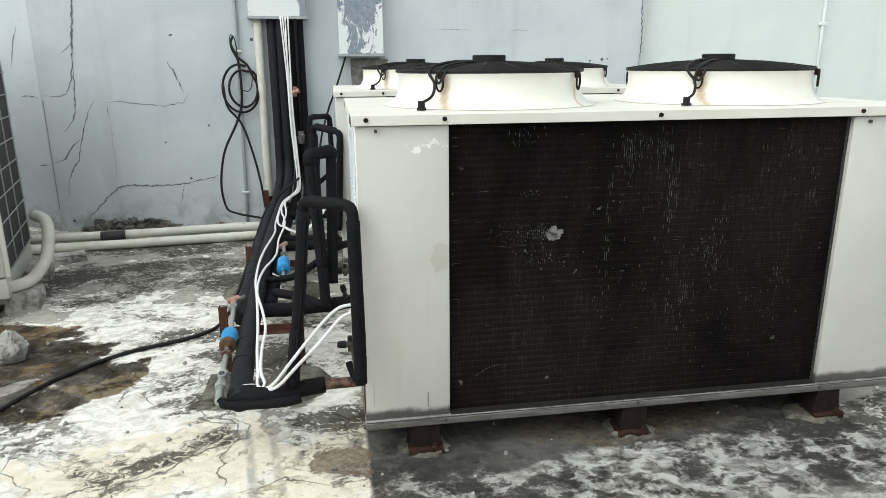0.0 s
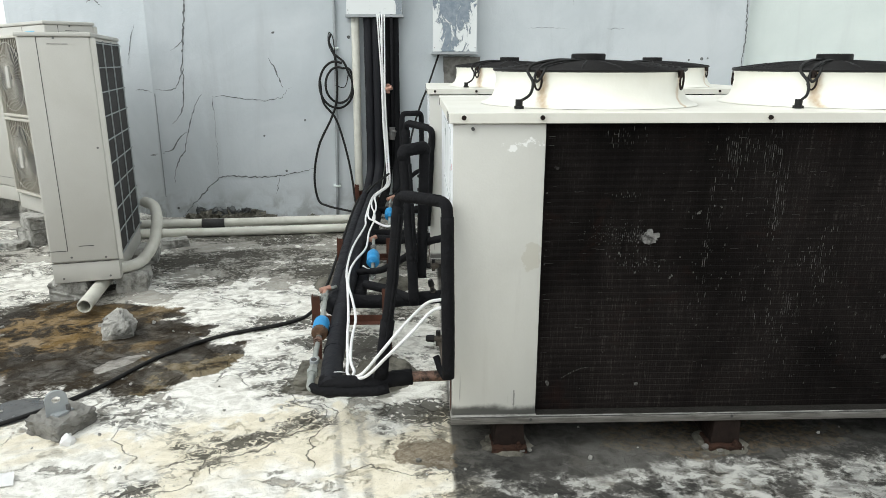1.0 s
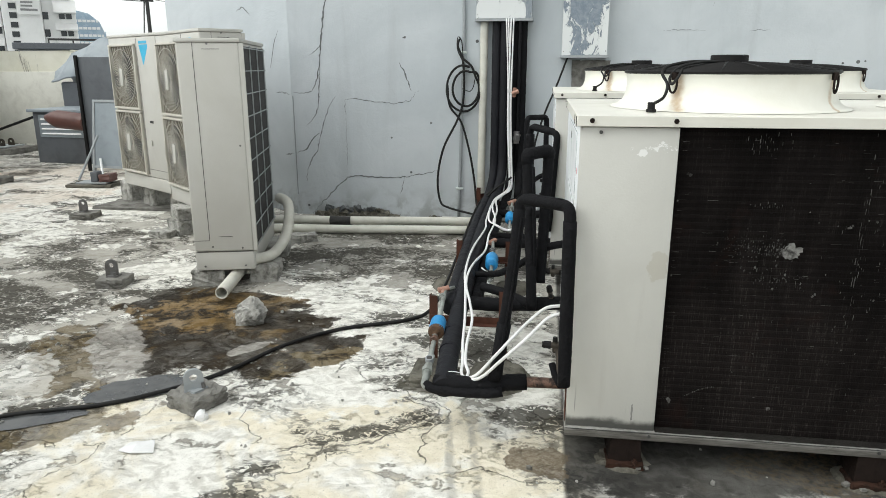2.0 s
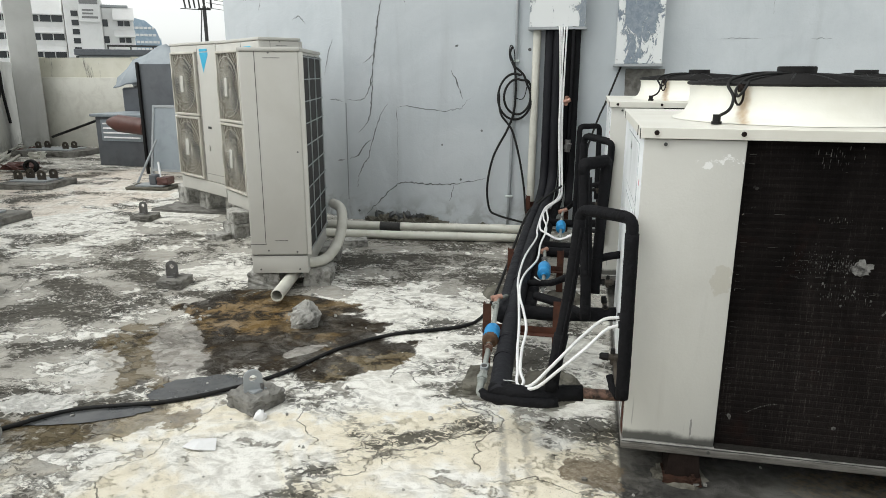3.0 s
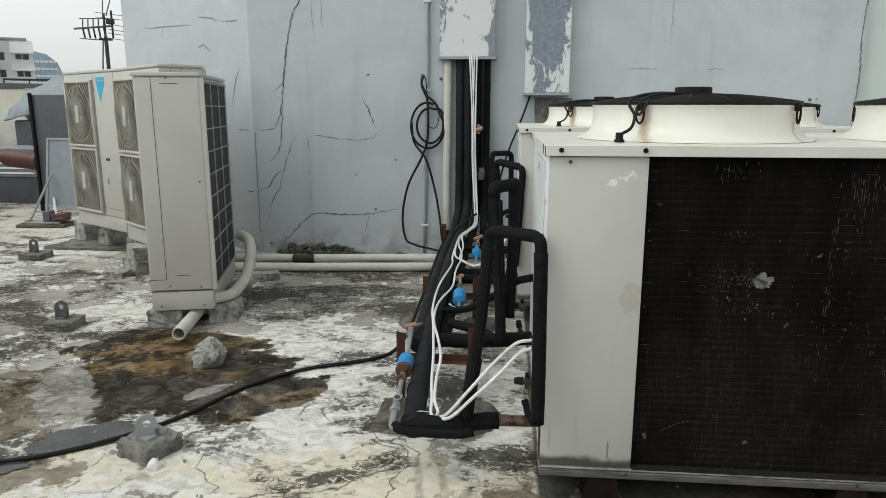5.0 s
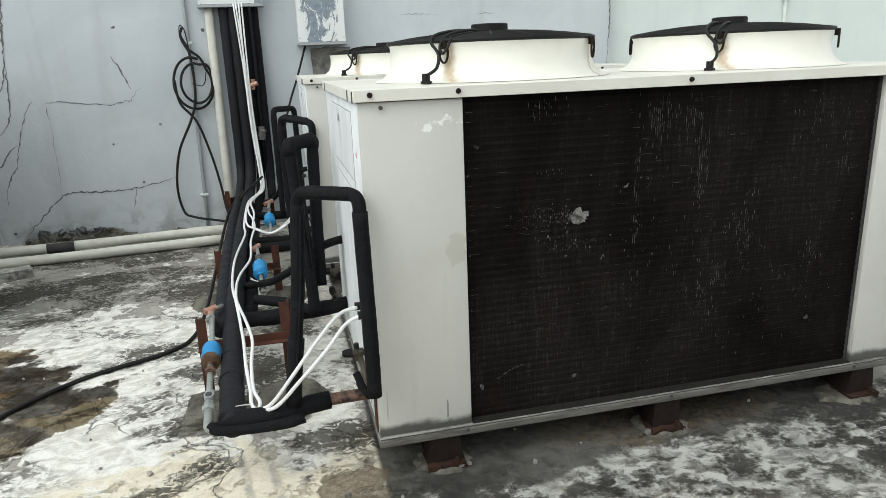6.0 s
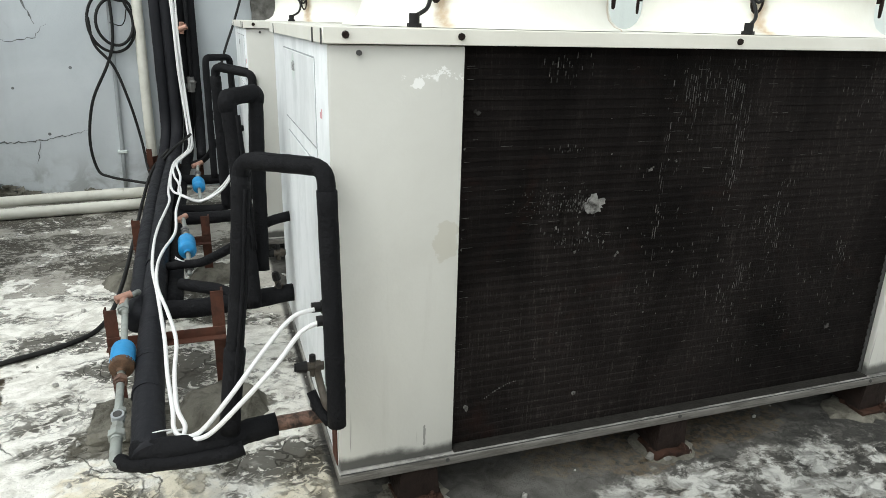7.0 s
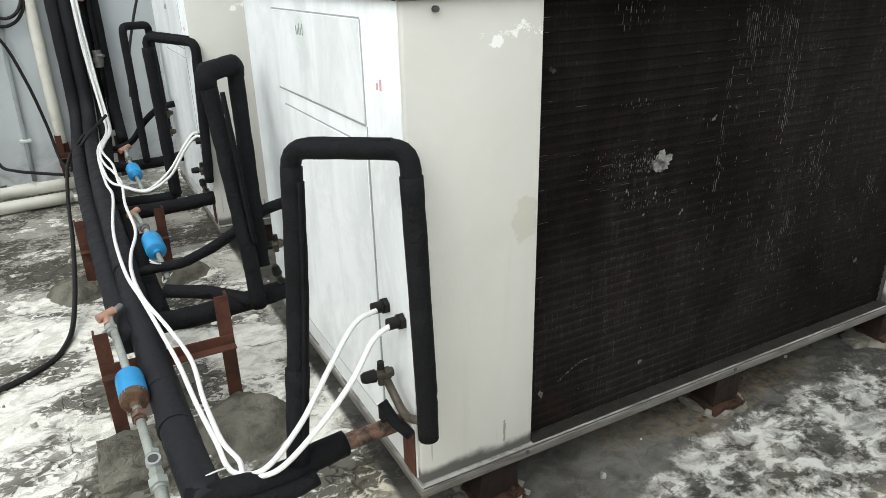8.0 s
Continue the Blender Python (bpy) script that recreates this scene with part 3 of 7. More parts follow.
def rounded(points, radius, steps=5):
    """A polyline whose corners are rounded off."""
    pts = [Vector(p) for p in points]
    out = [pts[0]]
    for a, b, c in zip(pts, pts[1:], pts[2:]):
        r = min(radius, (a - b).length * 0.45, (c - b).length * 0.45)
        p, q = b + (a - b).normalized() * r, b + (c - b).normalized() * r
        for k in range(steps + 1):
            t = k / steps
            out.append(p * (1 - t) ** 2 + b * 2 * t * (1 - t) + q * t * t)
    out.append(pts[-1])
    return out


def flowing(points, steps=8):
    """A smooth curve through points."""
    p = [Vector(q) for q in points]
    p = [p[0] * 2 - p[1]] + p + [p[-1] * 2 - p[-2]]
    out = []
    for a, b, c, d in zip(p, p[1:], p[2:], p[3:]):
        for k in range(steps):
            t = k / steps
            out.append(0.5 * ((2 * b) + (c - a) * t + (2 * a - 5 * b + 4 * c - d) * t * t + (3 * b - a - 3 * c + d) * t ** 3))
    out.append(p[-2])
    return out


def sweep(bm, path, r, segs=10, lumpy=0.0, seed=0, closed=False):
    """A tube along a path; r is one radius or one for each point."""
    pts = [Vector(p) for p in path]
    n = len(pts)
    up = None
    rings = []
    rng = random.Random(seed)
    for k, p in enumerate(pts):
        if closed:
            d = pts[(k + 1) % n] - pts[k - 1]
        else:
            d = pts[min(k + 1, n - 1)] - pts[max(k - 1, 0)]
        d.normalize()
        if up is None:
            up = d.orthogonal().normalized()
        up = (up - d * up.dot(d)).normalized()
        side = d.cross(up)
        rad = r if not isinstance(r, (list, tuple)) else r[k]
        rad *= 1 + lumpy * (rng.random() - 0.5)
        rings.append([bm.verts.new(p + (up * math.cos(2 * math.pi * j / segs) + side * math.sin(2 * math.pi * j / segs)) * rad * (1 + lumpy * 0.5 * (rng.random() - 0.5))) for j in range(segs)])
    for a, b in zip(rings, rings[1:] + ([rings[0]] if closed else [])):
        for j in range(segs):
            bm.faces.new((a[j], a[(j + 1) % segs], b[(j + 1) % segs], b[j]))
    if not closed:
        bm.faces.new(rings[0][::-1]), bm.faces.new(rings[-1])
    return bm


def tube(name, points, r, material, parent=None, label="", corner=0.0, smooth_path=False, segs=10, lumpy=0.0, seed=0, dense=0.0):
    path = flowing(points) if smooth_path else (rounded(points, corner) if corner else points)
    if dense:
        fine = [Vector(path[0])]
        for a, b in zip(path, path[1:]):
            a, b = Vector(a), Vector(b)
            k = max(1, round((b - a).length / dense))
            fine += [a.lerp(b, (i + 1) / k) for i in range(k)]
        path = fine
    return part(name, sweep(bmesh.new(), path, r, segs, lumpy, seed), material, parent, label, smooth="all")


def rough_block(bm, x0, x1, y0, y1, z0, z1, jitter=0.006, cuts=3, seed=0):
    """A block with uneven, worn faces."""
    rng = random.Random(seed)
    before = set(bm.verts)
    box(bm, x0, x1, y0, y1, z0, z1, min(x1 - x0, y1 - y0, z1 - z0) * 0.08, 1)
    own = [v for v in bm.verts if v not in before]
    edges = list({e for v in own for e in v.link_edges if e.calc_length() > 0.03})
    bmesh.ops.subdivide_edges(bm, edges=edges, cuts=cuts, use_grid_fill=True)
    for v in bm.verts:
        if v not in before:
            v.co += Vector((rng.uniform(-1, 1), rng.uniform(-1, 1), rng.uniform(-1, 1) if v.co.z > z0 + 0.01 else 0)) * jitter
    return bm


def eye_plate(bm, w, h, t, hole, m):
    """A steel lug: a plate with a round head and a hole through it."""
    k = 14
    outer = [(-w / 2, 0)] + [(-w / 2 * math.cos(math.pi * i / k), h - w / 2 + w / 2 * math.sin(math.pi * i / k)) for i in range(k + 1)] + [(w / 2, 0)]
    cz = h - w / 2
    n = len(outer)
    inner = []
    for x, z in outer:
        a = math.atan2(z - cz, x)
        inner.append((hole * math.cos(a), cz + hole * math.sin(a)))
    layers = []
    for y in (-t / 2, t / 2):
        layers.append(([bm.verts.new(m @ Vector((x, y, z))) for x, z in outer], [bm.verts.new(m @ Vector((x, y, z))) for x, z in inner]))
    (o0, i0), (o1, i1) = layers
    for j in range(n):
        k2 = (j + 1) % n
        bm.faces.new((o0[j], o0[k2], i0[k2], i0[j]))
        bm.faces.new((o1[k2], o1[j], i1[j], i1[k2]))
        bm.faces.new((o0[k2], o0[j], o1[j], o1[k2]))
        bm.faces.new((i0[j], i0[k2], i1[k2], i1[j]))
    return bm


# ---- the roof and its walls ----
def roof_height(x, y):
    """The roof falls a little to the east and is hollow where water stands."""
    z = -0.015 * min(1.0, max(0.0, (x + 0.2) / 1.2))
    z += 0.006 * noise.noise((x * 0.9, y * 0.9, 0.0)) + 0.004 * noise.noise((x * 3.1, y * 3.1, 4.0))
    if -4.5 < x < 3 and 1.0 < y < 6.4:
        z += 0.003 * noise.noise((x * 9.0, y * 9.0, 8.0))
    return z


def spaced(lo, hi, near_lo, near_hi, fine, coarse):
    out, v = [], lo
    while v < hi:
        out.append(v)
        v += fine if near_lo <= v < near_hi else coarse
    return out + [hi]


def build_roof():
    xs = spaced(-13.5, 8.0, -4.6, 2.6, 0.045, 0.35)
    ys = spaced(-5.0, 13.0, 1.2, 6.35, 0.045, 0.35)
    bm = bmesh.new()
    # The west edge follows the slanting parapet.
    def inside(x, y):
        return max(x, -7.95 - ((y - 6.47) * 0.570 + 0.02) / 0.8215)
    grid = [[bm.verts.new((inside(x, y), y, roof_height(inside(x, y), y))) for x in xs] for y in ys]
    for a, b in zip(grid, grid[1:]):
        for k in range(len(xs) - 1):
            if a[k + 1].co.x - a[k].co.x > 1e-4 or b[k + 1].co.x - b[k].co.x > 1e-4:
                bm.faces.new((a[k], a[k + 1], b[k + 1], b[k]))
    bmesh.ops.delete(bm, geom=[v for v in bm.verts if not v.link_faces], context='VERTS')
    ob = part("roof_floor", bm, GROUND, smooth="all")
    tagged(ob, "weathered concrete roof with lime patches, moss and cracks", "roof floor", kind="structure")
    bm = bmesh.new()
    rim = ((0.1, -5.0), (8.0, -5.0), (8.0, 13.0), (-12.4, 13.0))
    low, top = [bm.verts.new((x, y, -0.6)) for x, y in rim], [bm.verts.new((x, y, -0.12)) for x, y in rim]
    bm.faces.new(low[::-1]), bm.faces.new(top)
    for k in range(4):
        bm.faces.new((low[k], low[(k + 1) % 4], top[(k + 1) % 4], top[k]))
    tagged(part("roof_slab", bm, SLAB), "thick grey concrete roof slab", "roof", kind="structure")
    s = 2500.0
    bm = bmesh.new()
    bm.faces.new([bm.verts.new(p) for p in ((-s, -s, -14), (s, -s, -14), (s, s, -14), (-s, s, -14))])
    tagged(part("ground", bm, FAR_CITY), "hazy grey city ground far below the roof", "ground", kind="structure")


build_roof()

WALL_Y, WALL_H = 6.25, 3.7
BEND = (-2.61, 6.25)
END = (-4.43, 7.515)


def wall_run(name, a, b, thick, z0, z1, material, label, cuts=1):
    """A wall from a to b, its seen face on that line and its thickness behind it (to the left of a to b)."""
    a, b = Vector((*a, 0)), Vector((*b, 0))
    d = b - a
    turn = math.degrees(math.atan2(d.y, d.x))
    bm = boxed(0, d.length, 0, thick, z0, z1)
    ob = part(name, bm, material)
    ob.matrix_world = pose(a.x, a.y, 0, 0, 0, turn)
    return tagged(ob, label, "wall", kind="structure")


wall_north = wall_run("wall_north", BEND, (2.33, WALL_Y), 0.25, -0.15, WALL_H, WALL, "blue-grey painted concrete wall with long cracks")
wall_northwest = wall_run("wall_northwest", END, BEND, 0.25, -0.15, WALL_H, WALL, "blue-grey painted wall turning back behind the outdoor units")
wall_run("wall_west_return", (END[0] + 0.9, END[1] + 3.2), END, 0.25, -0.15, WALL_H, WALL, "blue-grey painted return wall of the stair house")
wall_northeast = wall_run("wall_northeast", (2.33, WALL_Y + 0.12), (8.0, WALL_Y + 0.12), 0.25, -0.2, WALL_H, WALL_PALE, "pale grey-green wall, smooth and paler than the north wall")


def crack(points, width, parent, seed, material=None):
    """A ragged crack line a hair proud of the wall, in the wall's own x and z."""
    rng = random.Random(seed)
    fine = []
    for (ax, az), (bx, bz) in zip(points, points[1:]):
        k = max(2, int(math.hypot(bx - ax, bz - az) / 0.018))
        fine += [(ax + (bx - ax) * i / k + rng.uniform(-1, 1) * 0.006, az + (bz - az) * i / k + rng.uniform(-1, 1) * 0.006) for i in range(k)]
    fine.append(points[-1])
    bm = bmesh.new()
    n = len(fine)
    rows = []
    for i, (x, z) in enumerate(fine):
        x2, z2 = fine[min(i + 1, n - 1)]
        x1, z1 = fine[max(i - 1, 0)]
        d = Vector((x2 - x1, z2 - z1))
        d = Vector((-d.y, d.x)).normalized()
        w = width * rng.uniform(0.3, 1.25) * min(1, 0.25 + 3 * min(i, n - 1 - i) / n)
        rows.append([bm.verts.new((x + d.x * s * w, -0.0025, z + d.y * s * w)) for s in (-0.5, 0.5)])
    for a, b in zip(rows, rows[1:]):
        bm.faces.new((a[0], a[1], b[1], b[0]))
    return part("crack", bm, material or DARK_CRACK, parent)


def on_wall(x, z):
    return (x - BEND[0], z)


CRACKS = [
    ([(-2.05, 2.9), (-2.06, 2.5), (-2.06, 2.16), (-2.14, 2.16), (-2.22, 2.04), (-2.25, 1.93), (-2.28, 1.78), (-2.31, 1.59), (-2.33, 1.45), (-2.34, 1.33), (-2.37, 1.2), (-2.42, 1.09), (-2.5, 1.07), (-2.59, 1.08)], 0.011),
    ([(-2.06, 2.16), (-2.06, 2.01), (-2.04, 1.87)], 0.004),
    ([(-2.33, 1.47), (-2.39, 1.42), (-2.44, 1.39)], 0.005),
    ([(-2.34, 1.28), (-2.36, 1.1), (-2.37, 0.97), (-2.40, 0.89), (-2.44, 0.83), (-2.48, 0.80)], 0.008),
    ([(-2.21, 1.05), (-2.26, 0.99), (-2.32, 0.85), (-2.37, 0.69), (-2.39, 0.59), (-2.46, 0.49), (-2.50, 0.38), (-2.51, 0.30)], 0.008),
    ([(-2.37, 0.73), (-2.45, 0.67), (-2.48, 0.60), (-2.59, 0.55)], 0.008),
    ([(-2.13, 1.02), (-2.03, 1.03), (-1.9, 1.01), (-1.7, 0.99), (-1.55, 1.02), (-1.5, 1.08), (-1.47, 1.10)], 0.0055),
    ([(-2.13, 1.02), (-2.12, 0.89)], 0.004),
    ([(-1.64, 1.33), (-1.60, 1.26), (-1.57, 1.19), (-1.54, 1.10)], 0.010),
    ([(-1.31, 0.42), (-1.44, 0.39), (-1.59, 0.36), (-1.74, 0.35), (-1.9, 0.35), (-2.06, 0.36), (-2.13, 0.34), (-2.19, 0.29), (-2.27, 0.21), (-2.37, 0.11), (-2.47, 0.0)], 0.0085),
    ([(-1.61, 0.36), (-1.65, 0.2)], 0.004),
    ([(-1.61, 1.53), (-1.58, 1.54)], 0.018),
    ([(2.325, 2.5), (2.31, 1.75), (2.325, 1.5), (2.30, 1.1)], 0.009),
    ([(-0.62, 1.55), (-0.60, 1.44), (-0.615, 1.35)], 0.012),
]
for k, (line, width) in enumerate(CRACKS):
    crack([on_wall(max(x, BEND[0] + 0.02), z) for x, z in line], width * 1.25, wall_north, k)
for k, line in enumerate([[(0.5, 1.57), (0.7, 1.58), (0.82, 1.57)], [(1.15, 1.57), (1.3, 1.57)], [(0.87, 2.4), (0.86, 1.75)], [(-2.12, 0.89), (-2.13, 0.36)], [(-1.98, 2.4), (-1.975, 1.9)], [(-0.3, 0.9), (-0.28, 0.5)]]):
    crack([on_wall(x, z) for x, z in line], 0.006, wall_north, 80 + k, FAINT_CRACK)
for k, line in enumerate([
    [(0.46, 2.04), (0.77, 2.03), (1.05, 2.02), (1.34, 2.01)], [(0.83, 2.03), (0.77, 1.92)], [(1.41, 1.80), (1.52, 1.83), (1.64, 1.75)], [(2.07, 1.6), (1.99, 1.49), (1.92, 1.29)],
    [(1.45, 2.07), (1.65, 2.05), (1.78, 2.01)], [(1.85, 2.0), (2.08, 1.99)], [(1.98, 1.07), (2.08, 1.08), (2.2, 1.06)], [(2.08, 0.53), (2.2, 0.545)],
]):
    crack(line, 0.009, wall_northwest, 40 + k)
seam = boxed(-0.004, 0.004, -0.004, 0.0, 0.18, 1.05)
part("seam", seam, FAINT_CRACK, wall_north, at=(0.012, 0.001, 0))


def wall_holes():
    rng = random.Random(8)
    for x, z in ((1.86, 1.32), (1.97, 1.33), (2.02, 1.335), (1.78, 1.26), (2.0, 1.24), (2.03, 0.94), (-0.98, 1.5), (-1.72, 0.70), (-2.5, 0.08), (-1.37, 0.83), (-1.55, 0.4)):
        bm = bmesh.new()
        cyl(bm, (x - BEND[0], -0.003, z), (x - BEND[0], 0.004, z), rng.uniform(0.007, 0.014), 9)
        part("drill_hole", bm, DARK_CRACK, wall_north)


wall_holes()


def broken_footing():
    """Broken render and loose mortar at the foot of the wall."""
    rng = random.Random(5)
    bm = bmesh.new()
    for k in range(24):
        x = rng.uniform(-2.42, -1.05) if k > 18 else rng.uniform(-2.38, -1.78)
        w, h, d = rng.uniform(0.03, 0.12), rng.uniform(0.01, 0.03), rng.uniform(0.03, 0.07)
        rough_block(bm, x - w / 2, x + w / 2, 6.25 - d, 6.27, -0.02, h, 0.008, 2, k)
    tagged(part("mortar_rubble", bm, MORTAR), "loose broken mortar along the foot of the wall", "rubble", kind="stuff")
    bm = bmesh.new()
    for k in range(9):
        x = -2.34 + k * 0.065
        rough_block(bm, x, x + 0.06, 6.236, 6.262, 0.0 + rng.uniform(0, 0.01), 0.05 + rng.uniform(0, 0.03), 0.008, 2, 60 + k)
    part("broken_render", bm, DARK_CRACK, wall_north).matrix_parent_inverse = wall_north.matrix_world.inverted()


broken_footing()


# ---- condensing units ----
def condensing_unit():
    """One cabinet, its foot at z 0.106 and its front on y 0; x runs along its front."""
    w, d, z0, z1 = 1.985, 1.11, 0.108, 1.155
    u = thing("condensing_unit", "warm-grey condensing unit with two fans and a dirty black coil", "condensing unit", group="condensing units")

    def low(v):
        return v - z0
    bm = boxed(0.0, 0.285, 0.0, 0.02, low(0.140), low(1.122), 0.004)
    part("front_panel", bm, CABINET, u, smooth=True, at=(0, 0, z0))
    bm = boxed(1.673, w, 0.0, 0.02, low(0.140), low(1.122), 0.004)
    part("front_panel", bm, CABINET, u, smooth=True, at=(0, 0, z0))
    # The coil: a dark core with tube rows standing proud of it.
    bm = boxed(0.285, 1.673, 0.03, 0.1, 0.140, 1.125)
    coil = part("coil", bm, COIL, u, "dirt-blackened coil with scratched and dented fins")
    bm = bmesh.new()
    k, z = 0, 0.153
    while z < 1.118:
        box(bm, 0.286, 1.672, 0.0275, 0.031, z, z + 0.009, 0.001, 1)
        z += 0.0225
    tagged(part("fin_pack", bm, FIN_ROW, coil, smooth=True), kind="stuff")
    for x in (0.279, 1.671):
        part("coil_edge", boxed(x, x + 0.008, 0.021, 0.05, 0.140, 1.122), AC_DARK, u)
    # Flecks of bare metal where fins are bent, and combs of short scratches across the fin rows.
    rng = random.Random(21)
    flat_y = 0.0266
    bm = bmesh.new()

    def fleck(x, zz, s, tall=1.2):
        pts = [(x + rng.uniform(0.3, 1) * s * math.cos(a), zz + rng.uniform(0.3, tall) * s * math.sin(a)) for a in (0.2, 1.1, 2.0, 2.9, 3.8, 4.7, 5.6)]
        bm.faces.new([bm.verts.new((px, flat_y - 0.001 * rng.random(), pz)) for px, pz in pts])

    for k in range(90):
        fleck(min(1.63, max(0.3, rng.gauss(1.0, 0.4))), min(1.1, max(0.19, rng.choice((rng.uniform(0.2, 1.1), rng.gauss(0.5, 0.16))))), rng.choice((0.0015, 0.002, 0.003, 0.004)))
    for x, zz, s in ((0.795, 0.839, 0.008), (0.865, 0.856, 0.006), (0.723, 0.621, 0.008), (0.563, 0.664, 0.007), (0.328, 0.984, 0.009), (0.329, 0.243, 0.011), (0.637, 0.235, 0.009), (1.492, 0.325, 0.010)):
        for k in range(3):
            fleck(x + rng.gauss(0, s * 0.3), zz + rng.gauss(0, s * 0.3), s * rng.uniform(0.5, 1.0))
    ring = [(0.642 + 0.027 * q * math.cos(a), 0.756 + 0.023 * q * math.sin(a)) for a, q in [(2 * math.pi * k / 30, 1 + 0.35 * noise.noise((math.cos(6.28 * k / 30) * 1.6, math.sin(6.28 * k / 30) * 1.6, 2.3)) + rng.uniform(-0.18, 0.18)) for k in range(30)]]
    for k in range(70):
        away = rng.random() ** 1.6
        fleck(0.622 - 0.13 * away + rng.gauss(0, 0.006), 0.757 + rng.gauss(0, 0.012 + 0.010 * away), rng.uniform(0.0012, 0.0042) * (1.1 - 0.6 * away), 1.6)
    for k in range(26):
        fleck(0.60 + rng.gauss(0, 0.05), 0.675 + rng.gauss(0, 0.02), rng.choice((0.0018, 0.003, 0.0045)), 1.6)
    dent = bmesh.new()
    dent.faces.new([dent.verts.new((px, flat_y - 0.0012, pz)) for px, pz in ring])
    part("dent", dent, BENT_FIN_PALE, coil, "pale crushed patch of bent fins")
    # x, z, half width, half height, scratches, longest
    for x, zz, half, tall, count, long in ((0.575, 0.762, 0.06, 0.026, 80, 0.005), (0.50, 0.77, 0.07, 0.034, 60, 0.004), (0.60, 0.665, 0.05, 0.02, 26, 0.008), (0.56, 0.894, 0.035, 0.008, 30, 0.006), (0.525, 1.08, 0.06, 0.03, 34, 0.012), (0.83, 0.80, 0.008, 0.22, 46, 0.018),
                                     (0.905, 1.02, 0.045, 0.065, 90, 0.016), (1.0, 1.03, 0.025, 0.06, 46, 0.018), (1.045, 0.90, 0.022, 0.13, 90, 0.020), (1.22, 0.67, 0.05, 0.10, 70, 0.014), (1.09, 0.48, 0.08, 0.14, 60, 0.014), (1.127, 0.52, 0.012, 0.04, 16, 0.02), (1.48, 0.57, 0.025, 0.05, 30, 0.012),
                                     (1.45, 1.0, 0.07, 0.08, 50, 0.010), (1.57, 0.89, 0.02, 0.09, 26, 0.016), (0.98, 0.7, 0.3, 0.25, 150, 0.010), (1.35, 0.4, 0.2, 0.15, 60, 0.010)):
        for k in range(count):
            px, pz = x + half * max(-1.6, min(1.6, rng.gauss(0, 0.6))), zz + tall * max(-1.6, min(1.6, rng.gauss(0, 0.6)))
            px, pz = min(1.63, max(0.30, round(px / 0.0068) * 0.0068 + rng.gauss(0, 0.0004))), min(1.105, max(0.19, pz))
            ww, hh = rng.uniform(0.0004, 0.0011), long * rng.uniform(0.25, 0.6)
            lean = rng.uniform(-0.0008, 0.0008)
            bm.faces.new([bm.verts.new(q) for q in ((px - ww, flat_y, pz - hh), (px + ww, flat_y, pz - hh), (px + ww + lean, flat_y - 0.0004, pz + hh), (px - ww + lean, flat_y - 0.0004, pz + hh))])
    for k in range(16):
        a = k / 15
        fleck(0.377 + 0.085 * a, 0.262 + 0.036 * math.sin(a * 1.5), 0.003)
    for k in range(330):
        row = 0.153 + 0.0225 * rng.randint(1, 41) + rng.choice((0.0, 0.0105, 0.005))
        px, ln, th = min(1.60, max(0.30, rng.gauss(0.85, 0.45))), rng.uniform(0.004, 0.030), rng.uniform(0.0003, 0.0007)
        bm.faces.new([bm.verts.new(q) for q in ((px, flat_y, row - th), (px + ln, flat_y, row - th + 0.0004), (px + ln, flat_y - 0.0003, row + th), (px, flat_y - 0.0003, row + th * 0.6))])
    tagged(part("bent_fin_scatter", bm, BENT_FIN, coil), kind="stuff")
    # Sides, back, deck and rails.
    bm = boxed(0.0, 0.02, 0.021, d, low(0.140), low(1.122), 0.003)
    part("side_panel", bm, SIDE_PAINT, u, "side panel brushed with white paint", smooth=True, at=(0, 0, z0))
    bm = boxed(w - 0.02, w, 0.021, d, low(0.140), low(1.122), 0.003)
    part("side_panel", bm, CABINET, u, smooth=True, at=(0, 0, z0))
    bm = boxed(0.021, w - 0.021, d - 0.02, d, low(0.140), low(1.122), 0.003)
    part("back_panel", bm, CABINET, u, smooth=True, at=(0, 0, z0))
    bm = boxed(0.02, w - 0.02, 0.11, d - 0.02, low(0.16), low(0.175))
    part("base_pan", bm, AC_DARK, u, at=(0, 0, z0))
    bm = boxed(-0.004, w + 0.004, -0.007, 0.05, 0.106, 0.139, 0.003)
    rail = part("base_rail", bm, GRIMY, u, "scuffed grey base rail with grime", smooth=True)
    # Grimy black fill added here so the ledge reads as part of the coil.
    part("ledge_fill", boxed(0.287, 1.671, -0.0058, 0.0268, 0.1394, 0.1435, 0.001, 1), LEDGE_BLACK, rail, "grimy black fill added on the ledge before the coil")
    part("groove", boxed(0.0, w, -0.0082, -0.0068, 0.1325, 0.1352), AC_DARK, rail)
    bm = boxed(-0.004, w + 0.004, d - 0.05, d + 0.004, 0.106, 0.139, 0.003)
    part("base_rail", bm, GRIMY, u, smooth=True)
    for x in (-0.004, w - 0.046):
        part("base_rail", boxed(x, x + 0.05, 0.051, d - 0.051, 0.107, 0.138, 0.003), GRIMY, u, smooth=True)
    # Top with its folded rim; two round openings are cut for the fans.
    fans = (0.522, 1.448)
    fy = 0.50
    bm = bmesh.new()
    segs = 48
    halves = ((0.0 - 0.01, (fans[0] + fans[1]) / 2), ((fans[0] + fans[1]) / 2, w + 0.01))
